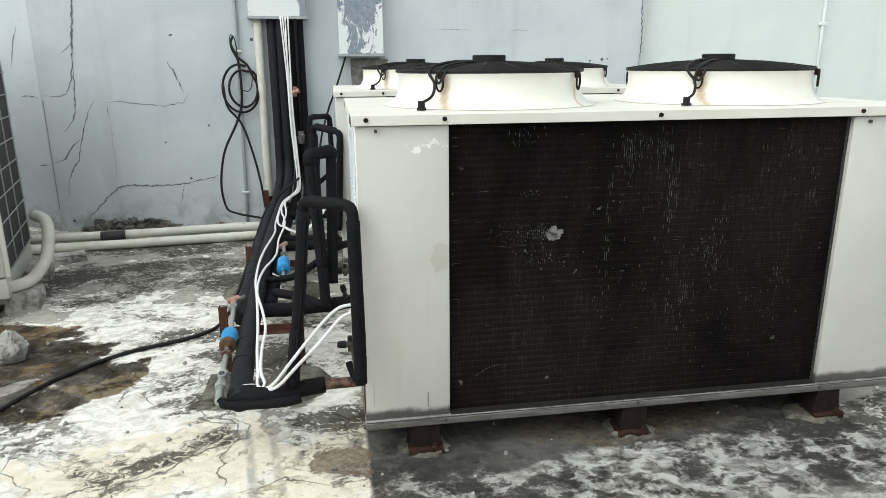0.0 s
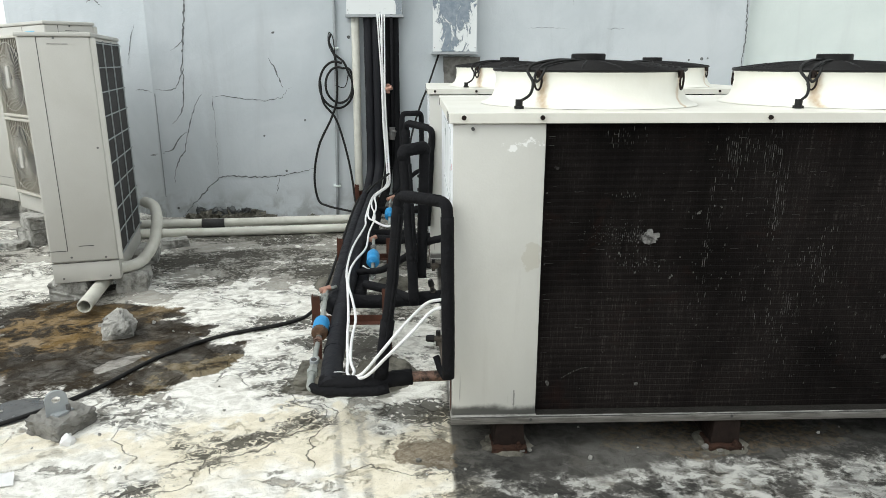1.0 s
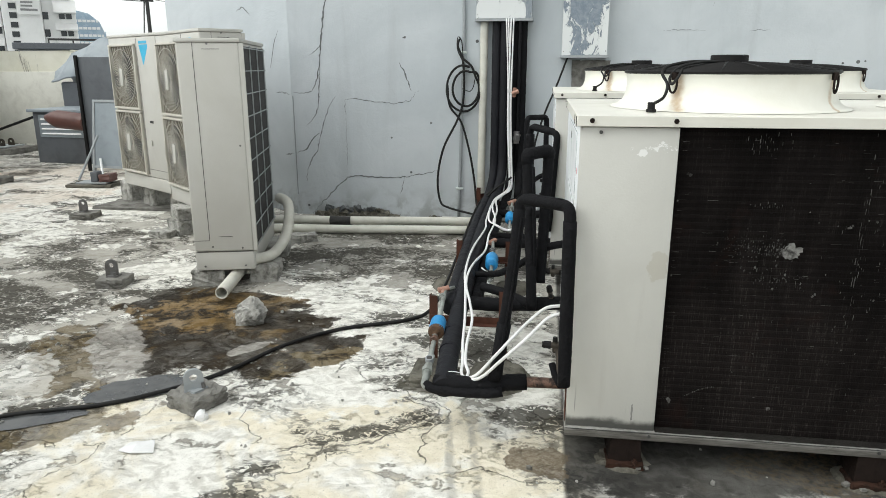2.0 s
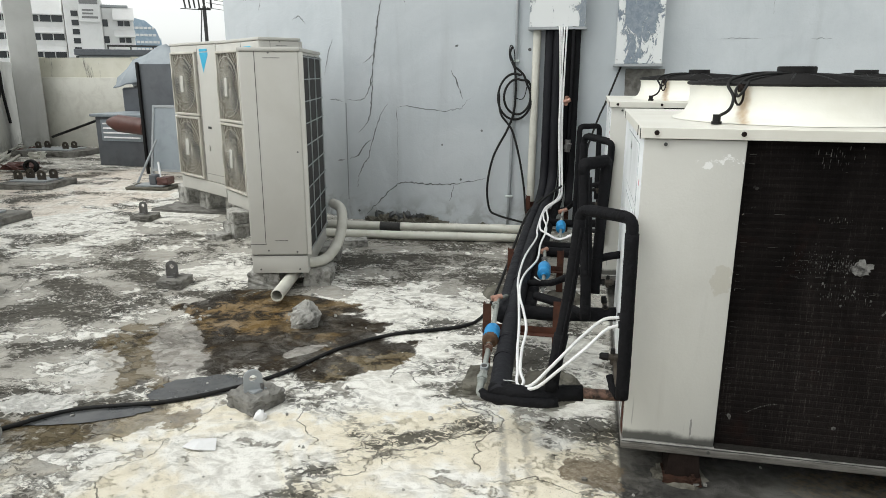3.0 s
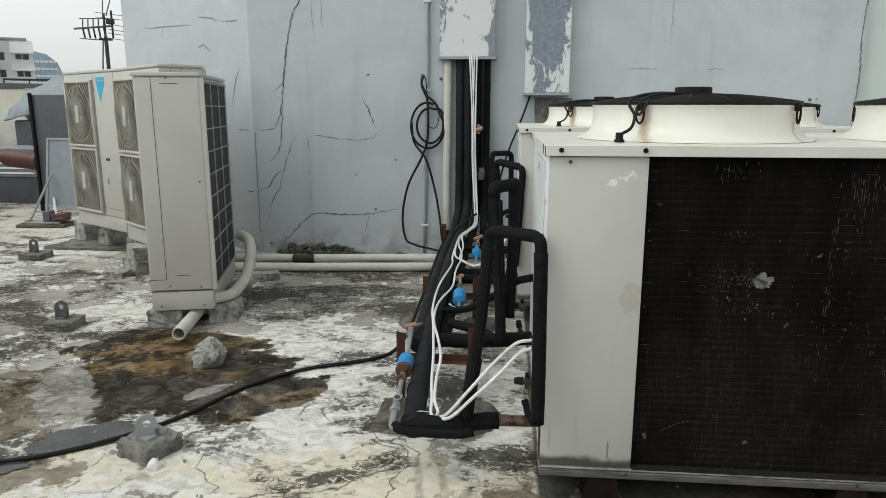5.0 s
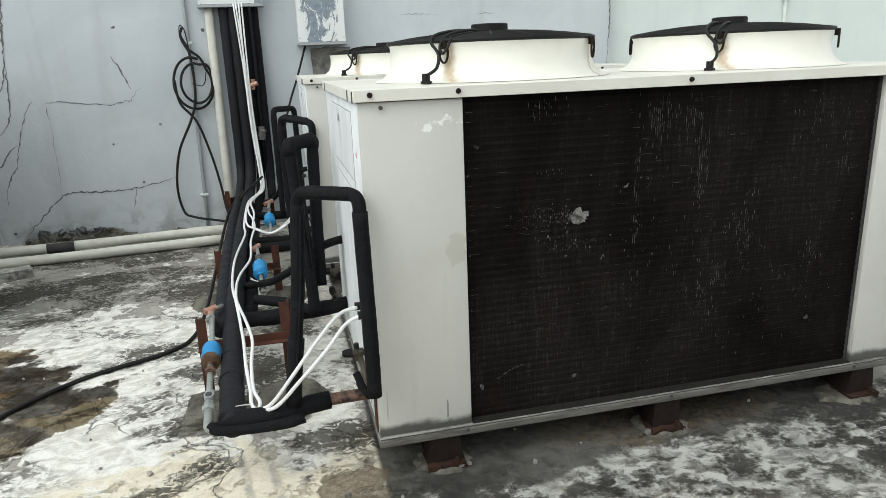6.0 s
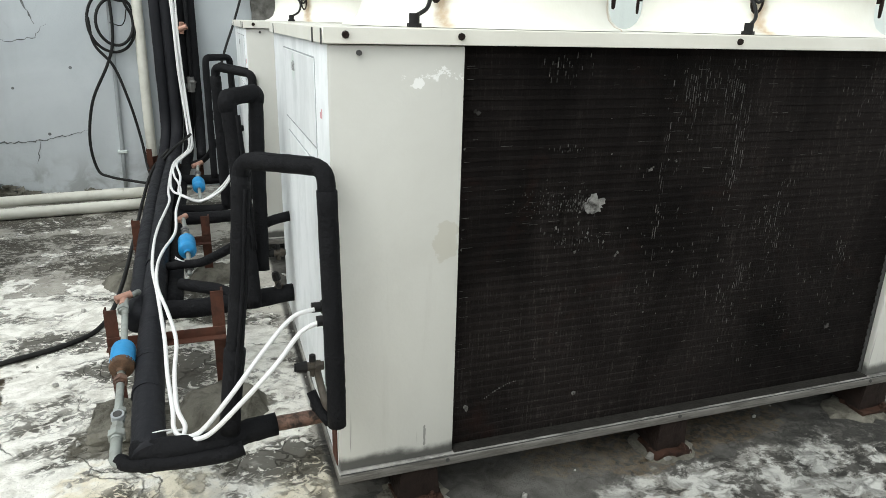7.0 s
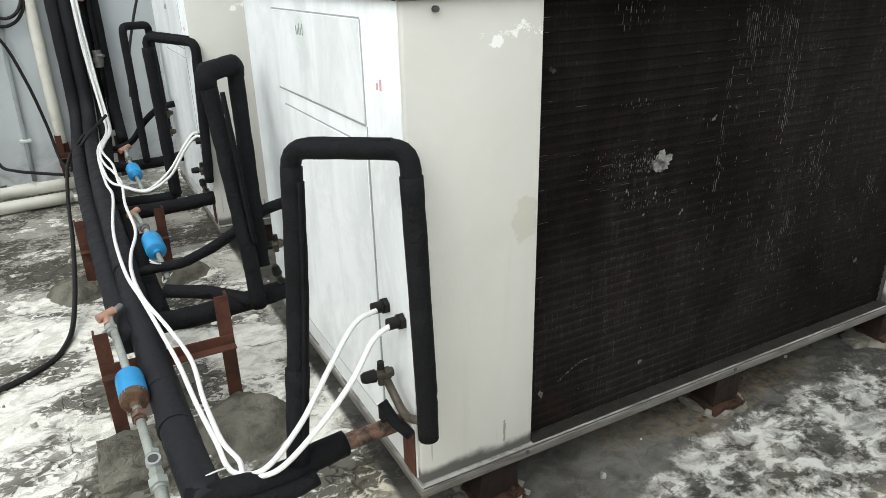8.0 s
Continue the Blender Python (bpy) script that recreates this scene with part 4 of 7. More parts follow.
    for fx, (xa, xb) in zip(fans, halves):
        ring = []
        edge = []
        for k in range(segs):
            a = 2 * math.pi * k / segs
            c, s = math.cos(a), math.sin(a)
            ring.append(bm.verts.new((fx + 0.33 * c, fy + 0.33 * s, z1)))
            t = min(((xb - fx) / c) if c > 1e-6 else ((xa - fx) / c) if c < -1e-6 else 9e9, ((d + 0.008 - fy) / s) if s > 1e-6 else ((-0.012 - fy) / s) if s < -1e-6 else 9e9)
            edge.append(bm.verts.new((fx + t * c, fy + t * s, z1)))
        for k in range(segs):
            j = (k + 1) % segs
            bm.faces.new((ring[k], ring[j], edge[j], edge[k]))
        for cx, cy in ((xa, -0.012), (xb, -0.012), (xa, d + 0.008), (xb, d + 0.008)):
            near = sorted(edge, key=lambda v: (v.co.x - cx) ** 2 + (v.co.y - cy) ** 2)[:2]
            if min((v.co - Vector((cx, cy, z1))).length for v in near) > 1e-4:
                bm.faces.new((near[0], near[1], bm.verts.new((cx, cy, z1))))
    r = bmesh.ops.extrude_face_region(bm, geom=bm.faces[:])
    bmesh.ops.translate(bm, verts=[v for v in r["geom"] if isinstance(v, bmesh.types.BMVert)], vec=(0, 0, -0.004))
    deck = part("top_panel", bm, TOP_PAINT, u, "cream-white sheet top with a folded rim")
    bm = bmesh.new()
    box(bm, -0.012, w + 0.012, -0.014, -0.009, 1.124, 1.1552, 0.0012, 1)
    box(bm, -0.012, w + 0.012, d + 0.004, d + 0.009, 1.124, 1.1552, 0.0012, 1)
    box(bm, -0.0125, -0.008, -0.009, d + 0.004, 1.124, 1.1548, 0.001, 1)
    box(bm, w + 0.008, w + 0.0125, -0.009, d + 0.004, 1.124, 1.1548, 0.001, 1)
    part("rim", bm, TOP_PAINT, deck, smooth=True)
    for y in (-0.006, 0.11, 0.96):
        part("rim_clip", boxed(-0.0145, -0.0125, y, y + 0.011, 1.122, 1.152), AC_DARK, deck)
    for x in (0.032, 0.270, 0.968, 1.688, 1.945):
        bm = bmesh.new()
        cyl(bm, (x, -0.0205, 1.141), (x, -0.013, 1.141), 0.0065, 8, 0.008)
        part("bolt", bm, DARK_IRON, u, smooth=True)
    for x, z in ((0.270, 0.123), (0.968, 0.124), (1.688, 0.123), (0.06, 1.107), (1.73, 1.105)):
        bm = bmesh.new()
        cyl(bm, (x, -0.0095, z), (x, 0.002, z), 0.0055, 8)
        part("screw", bm, AC_DARK, u)
    # Side doors, drawn by narrow gaps.
    for y0, y1, za, zb in ((0.188, 0.80, 0.888, 1.086), (0.188, 0.76, 0.20, 0.845)):
        bm = bmesh.new()
        box(bm, -0.0025, 0.004, y0, y1, za, zb, 0.002, 1)
        door = part("access_door", bm, SIDE_PAINT, u, smooth=True)
        bm = bmesh.new()
        for a, b, c, e in ((y0 - 0.004, y0, za, zb), (y1, y1 + 0.003, za, zb), (y0, y1, za - 0.004, za), (y0, y1, zb, zb + 0.0035)):
            box(bm, -0.0012, 0.003, a, b, c, e)
        part("gap", bm, CONDUIT, door)
    part("rusted_edge", boxed(-0.0032, -0.0008, 0.024, 0.085, 0.141, 0.262, 0.001, 1), RUST, u, "rusted lower corner of the side")
    part("seam", boxed(-0.001, 0.003, 0.180, 0.184, 0.16, 0.885), GREY_PIPE, u)
    bm = bmesh.new()
    k = 26
    bm.faces.new([bm.verts.new((-0.0034, 0.56 + 0.032 * math.cos(2 * math.pi * i / k), 1.045 + 0.036 * math.sin(2 * math.pi * i / k))) for i in range(k)])
    sticker = part("sticker", bm, WALL_PALE, u, "pale oval sticker with unreadable dark marks")
    for i, (yy, h) in enumerate(((0.535, 0.026), (0.548, 0.018), (0.56, 0.026), (0.572, 0.014), (0.583, 0.02))):
        part("mark", boxed(-0.0042, -0.0036, yy, yy + 0.005, 1.035, 1.035 + h), INK, sticker)
    for yy, h, mt in ((0.10, 0.02, RED_INK), (0.116, 0.012, RED_INK)):
        part("mark", boxed(-0.0012, 0.0006, yy, yy + 0.007, 0.965, 0.965 + h), mt, u)
    for y, z in ((0.135, 0.515), (0.055, 0.515)):
        bm = bmesh.new()
        cyl(bm, (-0.035, y, z), (0.004, y, z), 0.0125, 12)
        cyl(bm, (-0.012, y, z), (-0.001, y, z), 0.018, 6)
        part("cable_gland", bm, BLACK_WIRE, u, "black cable gland", smooth=True)
    # Fans.
    for fx in fans:
        f = new("fan")
        f.parent = u
        f.location = (fx, fy, 0)
        f.empty_display_size = 0.1
        prof = [(0.395, 1.1565), (0.392, 1.160), (0.372, 1.166), (0.353, 1.182), (0.343, 1.205), (0.339, 1.235), (0.340, 1.262), (0.345, 1.271), (0.343, 1.275), (0.336, 1.273), (0.330, 1.26), (0.328, 1.16), (0.33, 1.02)]
        bm = lathe(bmesh.new(), prof, 72)
        part("shroud", bm, SHROUD, f, "cream fan shroud with rust runs", smooth="all")
        bm = bmesh.new()
        for k in range(13):
            r = 0.345 - k * 0.0225
            z = 1.279 + 0.028 * (1 - (r / 0.345) ** 2) if k else 1.277
            sweep(bm, [(r * math.cos(2 * math.pi * i / 40), r * math.sin(2 * math.pi * i / 40), z) for i in range(40)], 0.0042 if k else 0.007, 5, closed=True)
        for k in range(16):
            a = 2 * math.pi * k / 16 + 0.1
            sweep(bm, [(r * math.cos(a), r * math.sin(a), 1.281 + 0.028 * (1 - (r / 0.345) ** 2)) for r in (0.348, 0.26, 0.17, 0.06)], 0.004, 5)
        part("grille", bm, BLACK_WIRE, f, "black wire fan grille", smooth="all")
        bm = lathe(bmesh.new(), [(0.0, 1.333), (0.058, 1.333), (0.062, 1.330), (0.062, 1.309), (0.055, 1.306), (0.0, 1.306)], 28)
        part("hub", bm, BLACK_WIRE, f, smooth=True)
        bm = bmesh.new()
        cyl(bm, (0, 0, 1.10), (0, 0, 1.30), 0.07, 20)
        part("motor", bm, AC_DARK, f, smooth=True)
        for k in range(5):
            a = 2 * math.pi * k / 5
            m = Matrix.Rotation(a, 4, 'Z') @ Matrix.Rotation(radians(24), 4, 'X')
            bm = boxed(0.06, 0.315, -0.075, 0.075, -0.002, 0.002, m=Matrix.Translation((0, 0, 1.17)) @ m)
            part("blade", bm, AC_DARK, f)
        bm = bmesh.new()
        part("fan_cable", sweep(bm, flowing([(-0.05, -0.02, 1.311), (-0.15, -0.12, 1.310), (-0.235, -0.215, 1.296), (-0.262, -0.252, 1.274), (-0.248, -0.282, 1.238), (-0.262, -0.312, 1.20), (-0.30, -0.335, 1.178)], 6), 0.005, 7), BLACK_CABLE, f, smooth="all")
        part("fan_cable", sweep(bmesh.new(), flowing([(-0.03, -0.05, 1.309), (-0.12, -0.16, 1.309), (-0.205, -0.248, 1.294), (-0.24, -0.272, 1.262), (-0.236, -0.285, 1.24), (-0.222, -0.29, 1.256), (-0.205, -0.278, 1.286)], 6), 0.0045, 7), BLACK_CABLE, f, smooth="all")
        bm = bmesh.new()
        cyl(bm, (-0.30, -0.335, 1.157), (-0.30, -0.335, 1.186), 0.012, 10)
        cyl(bm, (-0.30, -0.335, 1.1565), (-0.30, -0.335, 1.165), 0.017, 6)
        part("cable_gland", bm, BLACK_WIRE, f, smooth=True)
        for a in (-130, -42, 48, 138):
            c, s = math.cos(radians(a)), math.sin(radians(a))
            t = Vector((-s, c, 0))
            o = Vector((0.352 * c, 0.352 * s, 0))
            loop = [o + t * (0.014 * math.cos(q)) + Vector((c, s, 0)) * 0.006 + Vector((0, 0, 1.243 + 0.03 * math.sin(q))) for q in [2 * math.pi * i / 14 for i in range(14)]]
            bm = bmesh.new()
            sweep(bm, loop, 0.0038, 5, closed=True)
            cyl(bm, o + Vector((0, 0, 1.252)), o + Vector((0, 0, 1.276)), 0.009, 8)
            part("clamp", bm, DARK_IRON, f, "dark rusted spring clamp", smooth=True)
    return u


unit_a = condensing_unit()
unit_b = copy_thing(unit_a, pose(-0.345, 4.41, 0.0))
unit_a.matrix_basis = pose(-0.30, 2.49, 0)
tagged(unit_b, "warm-grey condensing unit with two roof fans, close to the wall")


def broken_pad(ground, r, seed):
    """A low uneven mound of mortar that a foot is bedded in."""
    bm = bmesh.new()
    rings = []
    for f, z in ((1.0, -0.03), (0.92, 0.002), (0.78, 0.012), (0.4, 0.0135)):
        ring = []
        for k in range(26):
            a = 2 * math.pi * k / 26
            c, s = math.cos(a), math.sin(a)
            q = f * (1 + 0.4 * noise.noise((c * 1.6, s * 1.6, seed)) + 0.3 * noise.noise((c * 6, s * 6, seed + f)))
            ring.append(bm.verts.new((r * q * c, 0.045 + 0.8 * r * q * s, ground + z + 0.004 * noise.noise((c * 5, s * 5, seed + 3)))))
        rings.append(ring)
    for a, b in zip(rings, rings[1:]):
        for j in range(26):
            bm.faces.new((a[j], a[(j + 1) % 26], b[(j + 1) % 26], b[j]))
    bm.faces.new(rings[-1])
    return bm


def foot_shade_beam(x, y, group):
    """A rusted channel laid from front to back under a unit, its ends bedded in crumbling mortar; its unseen length is
    added to block light.
    """
    rng = random.Random(int(x * 70 + y * 31))
    ground = roof_height(x, y)
    f = thing("foot_shade_beam", "rusted steel channel foot in crumbling mortar, its unseen length added to block light", "beam", (x, y, 0), group=group)
    bm = bmesh.new()
    top, far = 0.107, 1.05
    lean = rng.uniform(0.003, 0.010)
    box(bm, -0.046, 0.046, 0.0, 0.006, ground + 0.022, top, 0.001, 1)
    box(bm, -0.046, -0.040, 0.0065, far, ground + 0.022, top, 0.001, 1)
    box(bm, 0.040, 0.046, 0.0065, far, ground + 0.022, top, 0.001, 1)
    for v in bm.verts:
        if v.co.z < top - 0.01:
            v.co.x += (1 if v.co.x > 0 else -1) * lean
    part("channel", bm, DARK_IRON, f)
    bm = rough_block(bmesh.new(), -0.060, 0.058, -0.022, 0.075, ground + 0.006, ground + 0.024, 0.004, 4, rng.randint(1, 99))
    part("base_plate", bm, OLD_RUST, f, "flaking rusted base plate")
    bm = bmesh.new()
    cyl(bm, (0.03, -0.014, ground + 0.02), (0.03, -0.014, ground + 0.042), 0.006, 6)
    cyl(bm, (0.03, -0.014, ground + 0.024), (0.03, -0.014, ground + 0.033), 0.011, 6)
    part("anchor_bolt", bm, OLD_RUST, f)
    for yy in (0.0, 0.96):
        pad = part("pad", broken_pad(ground, 0.125 if x > 1 else 0.10, int(x * 50 + yy * 9 + y)), MORTAR, f, "crumbling mortar pad")
        pad.location = (0, yy, 0)
    for k in range(3):
        a = rng.uniform(3.4, 6.0)
        r = rng.uniform(0.06, 0.11)
        s = rng.uniform(0.004, 0.009)
        m = Matrix.Translation((r * math.cos(a), 0.03 + 0.7 * r * math.sin(a), ground + 0.010)) @ Matrix.Rotation(rng.uniform(0, 3), 4, 'Z')
        bm = rough_block(bmesh.new(), -s * 1.6, s * 1.6, -s, s, 0, s * 1.3, s * 0.3, 2, k)
        bmesh.ops.transform(bm, matrix=m, verts=bm.verts[:])
        part("mortar_chip", bm, SLAB, f)


for uy in (2.49, 4.41):
    for ux in (-0.10, 0.662, 1.44):
        foot_shade_beam(ux, uy + 0.004, "beams under the condensing units")


# ---- pipework beside the units ----
def joint(p, q, r, h, material, parent, name="fitting"):
    """A union nut between two points: a body with a hexagon at its middle."""
    p, q = Vector(p), Vector(q)
    bm = bmesh.new()
    cyl(bm, p, q, r, 12)
    m = (p + q) / 2
    d = (q - p).normalized() * h
    cyl(bm, m - d, m + d, r * 1.45, 6)
    return part(name, bm, material, parent, smooth=True)


def filter_drier(parent, a, b, r, cap):
    """A blue drier with tapered ends between two points of a liquid line."""
    a, b = Vector(a), Vector(b)
    d = b - a
    n = d.length
    rot = Matrix.Translation(a) @ d.to_track_quat('Z', 'Y').to_matrix().to_4x4()
    bm = lathe(bmesh.new(), [(0, 0.20 * n), (r * 0.9, 0.205 * n), (r, 0.24 * n), (r, 0.80 * n), (r * 0.93, 0.87 * n), (r * 0.6, 0.92 * n), (0, 0.925 * n)], 24, rot)
    f = part("filter_drier", bm, BLUE, parent, "blue painted filter drier", smooth=True)
    bm = lathe(bmesh.new(), [(r * 0.36, 0), (r * 0.40, 0.10 * n), (r * 0.62, 0.115 * n), (r * 0.93, 0.15 * n), (r * 1.005, 0.21 * n), (r * 1.01, 0.30 * n)], 20, rot)
    part("end_cap", bm, cap, f, smooth=True)
    bm = lathe(bmesh.new(), [(r * 0.42, 0.90 * n), (r * 0.40, 0.97 * n), (r * 0.33, n)], 20, rot)
    part("end_cap", bm, GREY_PIPE, f, smooth=True)


def sight_glass(parent, at, way):
    """A sight glass in the liquid line: a hexagon body with a round pale window on top."""
    p, d = Vector(at), Vector(way).normalized()
    bm = bmesh.new()
    cyl(bm, p - d * 0.026, p + d * 0.026, 0.0145, 6)
    cyl(bm, p - d * 0.040, p - d * 0.026, 0.0165, 6)
    cyl(bm, p + d * 0.026, p + d * 0.038, 0.0165, 6)
    body = part("sight_glass", bm, GREY_PIPE, parent, "grey-green sight glass with a round window", smooth=True)
    up = Vector((0, -0.25, 0.97))
    bm = bmesh.new()
    cyl(bm, p + up * 0.006, p + up * 0.022, 0.0165, 16, 0.0155)
    part("window_ring", bm, CONDUIT, body, "pale steel ring nut", smooth=True)
    bm = bmesh.new()
    cyl(bm, p + up * 0.020, p + up * 0.0232, 0.0105, 16)
    part("window", bm, AC_DARK, body, "small dark round window")


def service_valve(parent, at, out):
    """A stop valve: a brass body, a capped spindle on its axis and a small capped port above it."""
    p, o = Vector(at), Vector(out).normalized()
    up = Vector((0, 0, 1)) if abs(o.z) < 0.7 else Vector((0, -1, 0))
    bm = bmesh.new()
    cyl(bm, p, p + o * 0.040, 0.0105, 12)
    cyl(bm, p + o * 0.008, p + o * 0.020, 0.0150, 6)
    cyl(bm, p + o * 0.026 - up * 0.024, p + o * 0.026 + up * 0.014, 0.0085, 10)
    body = part("service_valve", bm, TARNISH, parent, "tarnished service valve", smooth=True)
    bm = bmesh.new()
    cyl(bm, p + o * 0.040, p + o * 0.064, 0.0145, 8, 0.0125)
    cyl(bm, p + o * 0.064, p + o * 0.069, 0.0105, 8)
    part("spindle_cap", bm, BLACK_WIRE, body, "black spindle cap", smooth=True)
    bm = bmesh.new()
    cyl(bm, p + o * 0.026 + up * 0.012, p + o * 0.026 + up * 0.030, 0.0085, 8, 0.0075)
    part("port_cap", bm, BLACK_WIRE, body, "black port cap", smooth=True)


def foam_seam(points, side, parent, corner=0.036):
    """The two raised lips of the glued slit along a foam sleeve."""
    off = Vector(side)
    across = off.cross(Vector((0, 0, 1))).normalized() * 0.0042
    for k in (-1, 1):
        tube("seam", [Vector(p) + off + across * k for p in points], 0.0046, FOAM, parent, corner=corner, segs=6, lumpy=0.35, seed=40 + k, dense=0.03)


def circuit_one():
    t = thing("refrigerant_pipe_loop", "black insulated refrigerant pipe loop at the front of the unit", "pipe", group="refrigerant pipes")
    tube("riser", [(-0.316, 2.415, 0.343), (-0.316, 2.418, 0.42), (-0.320, 2.440, 0.891), (-0.473, 2.615, 0.878), (-0.497, 2.595, 0.60), (-0.543, 2.554, 0.262)], 0.0186, FOAM, t, "thin black foam insulation round the bends", 0.034, segs=14, lumpy=0.06, seed=1, dense=0.03)
    tube("sleeve", [(-0.316, 2.417, 0.318), (-0.316, 2.418, 0.42), (-0.3195, 2.4375, 0.845)], 0.0208, FOAM, t, "black foam sleeve with a split seam", 0.03, segs=14, lumpy=0.05, seed=21, dense=0.03)
    tube("sleeve", [(-0.475, 2.613, 0.845), (-0.497, 2.595, 0.6), (-0.520, 2.574, 0.43)], 0.0200, FOAM, t, segs=14, lumpy=0.07, seed=2, dense=0.035)
    tube("sleeve", [(-0.516, 2.578, 0.455), (-0.532, 2.563, 0.34), (-0.543, 2.553, 0.255)], 0.0232, FOAM, t, segs=14, lumpy=0.08, seed=22, dense=0.03)
    foam_seam([(-0.477, 2.613, 0.82), (-0.497, 2.594, 0.6), (-0.540, 2.554, 0.30)], (0.011, -0.0185, 0), t)
    foam_seam([(-0.345, 2.468, 0.888), (-0.452, 2.592, 0.879)], (0.004, -0.004, 0.0165), t)
    tube("copper_stub", [(-0.297, 2.586, 0.243), (-0.46, 2.578, 0.243)], 0.0185, COPPER, t, "bare stained copper stub", segs=14, lumpy=0.03, dense=0.02)
    tube("header", [(-0.435, 2.579, 0.243), (-0.505, 2.572, 0.240), (-0.55, 2.556, 0.236), (-0.64, 2.566, 0.226), (-0.755, 2.60, 0.212)], 0.0285, FOAM, t, "lumpy black foam insulation", 0.05, segs=14, lumpy=0.09, seed=3, dense=0.028)
    tube("liquid_line", [(-0.515, 2.530, 0.225), (-0.56, 2.524, 0.217), (-0.68, 2.552, 0.202), (-0.765, 2.578, 0.196), (-0.79, 2.60, 0.198)], 0.0175, FOAM, t, "", 0.025, segs=10, lumpy=0.06, dense=0.03)
    tube("liquid_line", [(-0.765, 2.580, 0.195), (-0.797, 2.595, 0.197), (-0.800, 2.70, 0.216)], 0.0135, GREY_PIPE, t, "", 0.022, segs=10)
    tube("liquid_line", [(-0.800, 2.69, 0.2145), (-0.811, 2.945, 0.248)], 0.0105, GREY_PIPE, t, "grey-green liquid line")
    joint((-0.799, 2.665, 0.210), (-0.800, 2.70, 0.217), 0.0145, 0.010, GREY_PIPE, t)
    sight_glass(t, (-0.800, 2.738, 0.2215), (0, 0.99, 0.13))
    joint((-0.809, 2.885, 0.2405), (-0.810, 2.92, 0.2455), 0.013, 0.009, COPPER, t)
    filter_drier(t, (-0.811, 2.935, 0.247), (-0.8145, 3.08, 0.2645), 0.033, CAP)
    tube("liquid_line", [(-0.8145, 3.075, 0.264), (-0.825, 3.24, 0.288), (-0.835, 3.36, 0.296), (-0.80, 3.43, 0.29)], 0.010, GREY_PIPE, t, corner=0.03)
    bm = bmesh.new()
    cyl(bm, (-0.862, 3.350, 0.300), (-0.816, 3.372, 0.307), 0.0130, 12)
    cyl(bm, (-0.838, 3.315, 0.293), (-0.837, 3.372, 0.301), 0.0110, 12)
    part("tee", bm, BRASS, t, "dull copper tee", smooth=True)
    joint((-0.832, 3.265, 0.289), (-0.835, 3.305, 0.293), 0.0125, 0.008, GREY_PIPE, t)
    service_valve(t, (-0.318, 2.575, 0.385), (-1, 0, 0.05))
    tube("copper_stub", [(-0.335, 2.575, 0.377), (-0.327, 2.50, 0.318), (-0.319, 2.44, 0.345)], 0.009, TARNISH, t, corner=0.03)
    tube("foam_flap", [(-0.352, 2.56, 0.328), (-0.336, 2.53, 0.288), (-0.323, 2.49, 0.282)], 0.012, FOAM, t)
    bm = bmesh.new()
    cyl(bm, (-0.343, 2.584, 0.25), (-0.343, 2.584, 0.292), 0.006, 8)
    cyl(bm, (-0.343, 2.584, 0.272), (-0.343, 2.584, 0.300), 0.0095, 8)
    part("schrader_port", bm, BLACK_WIRE, t, smooth=True)


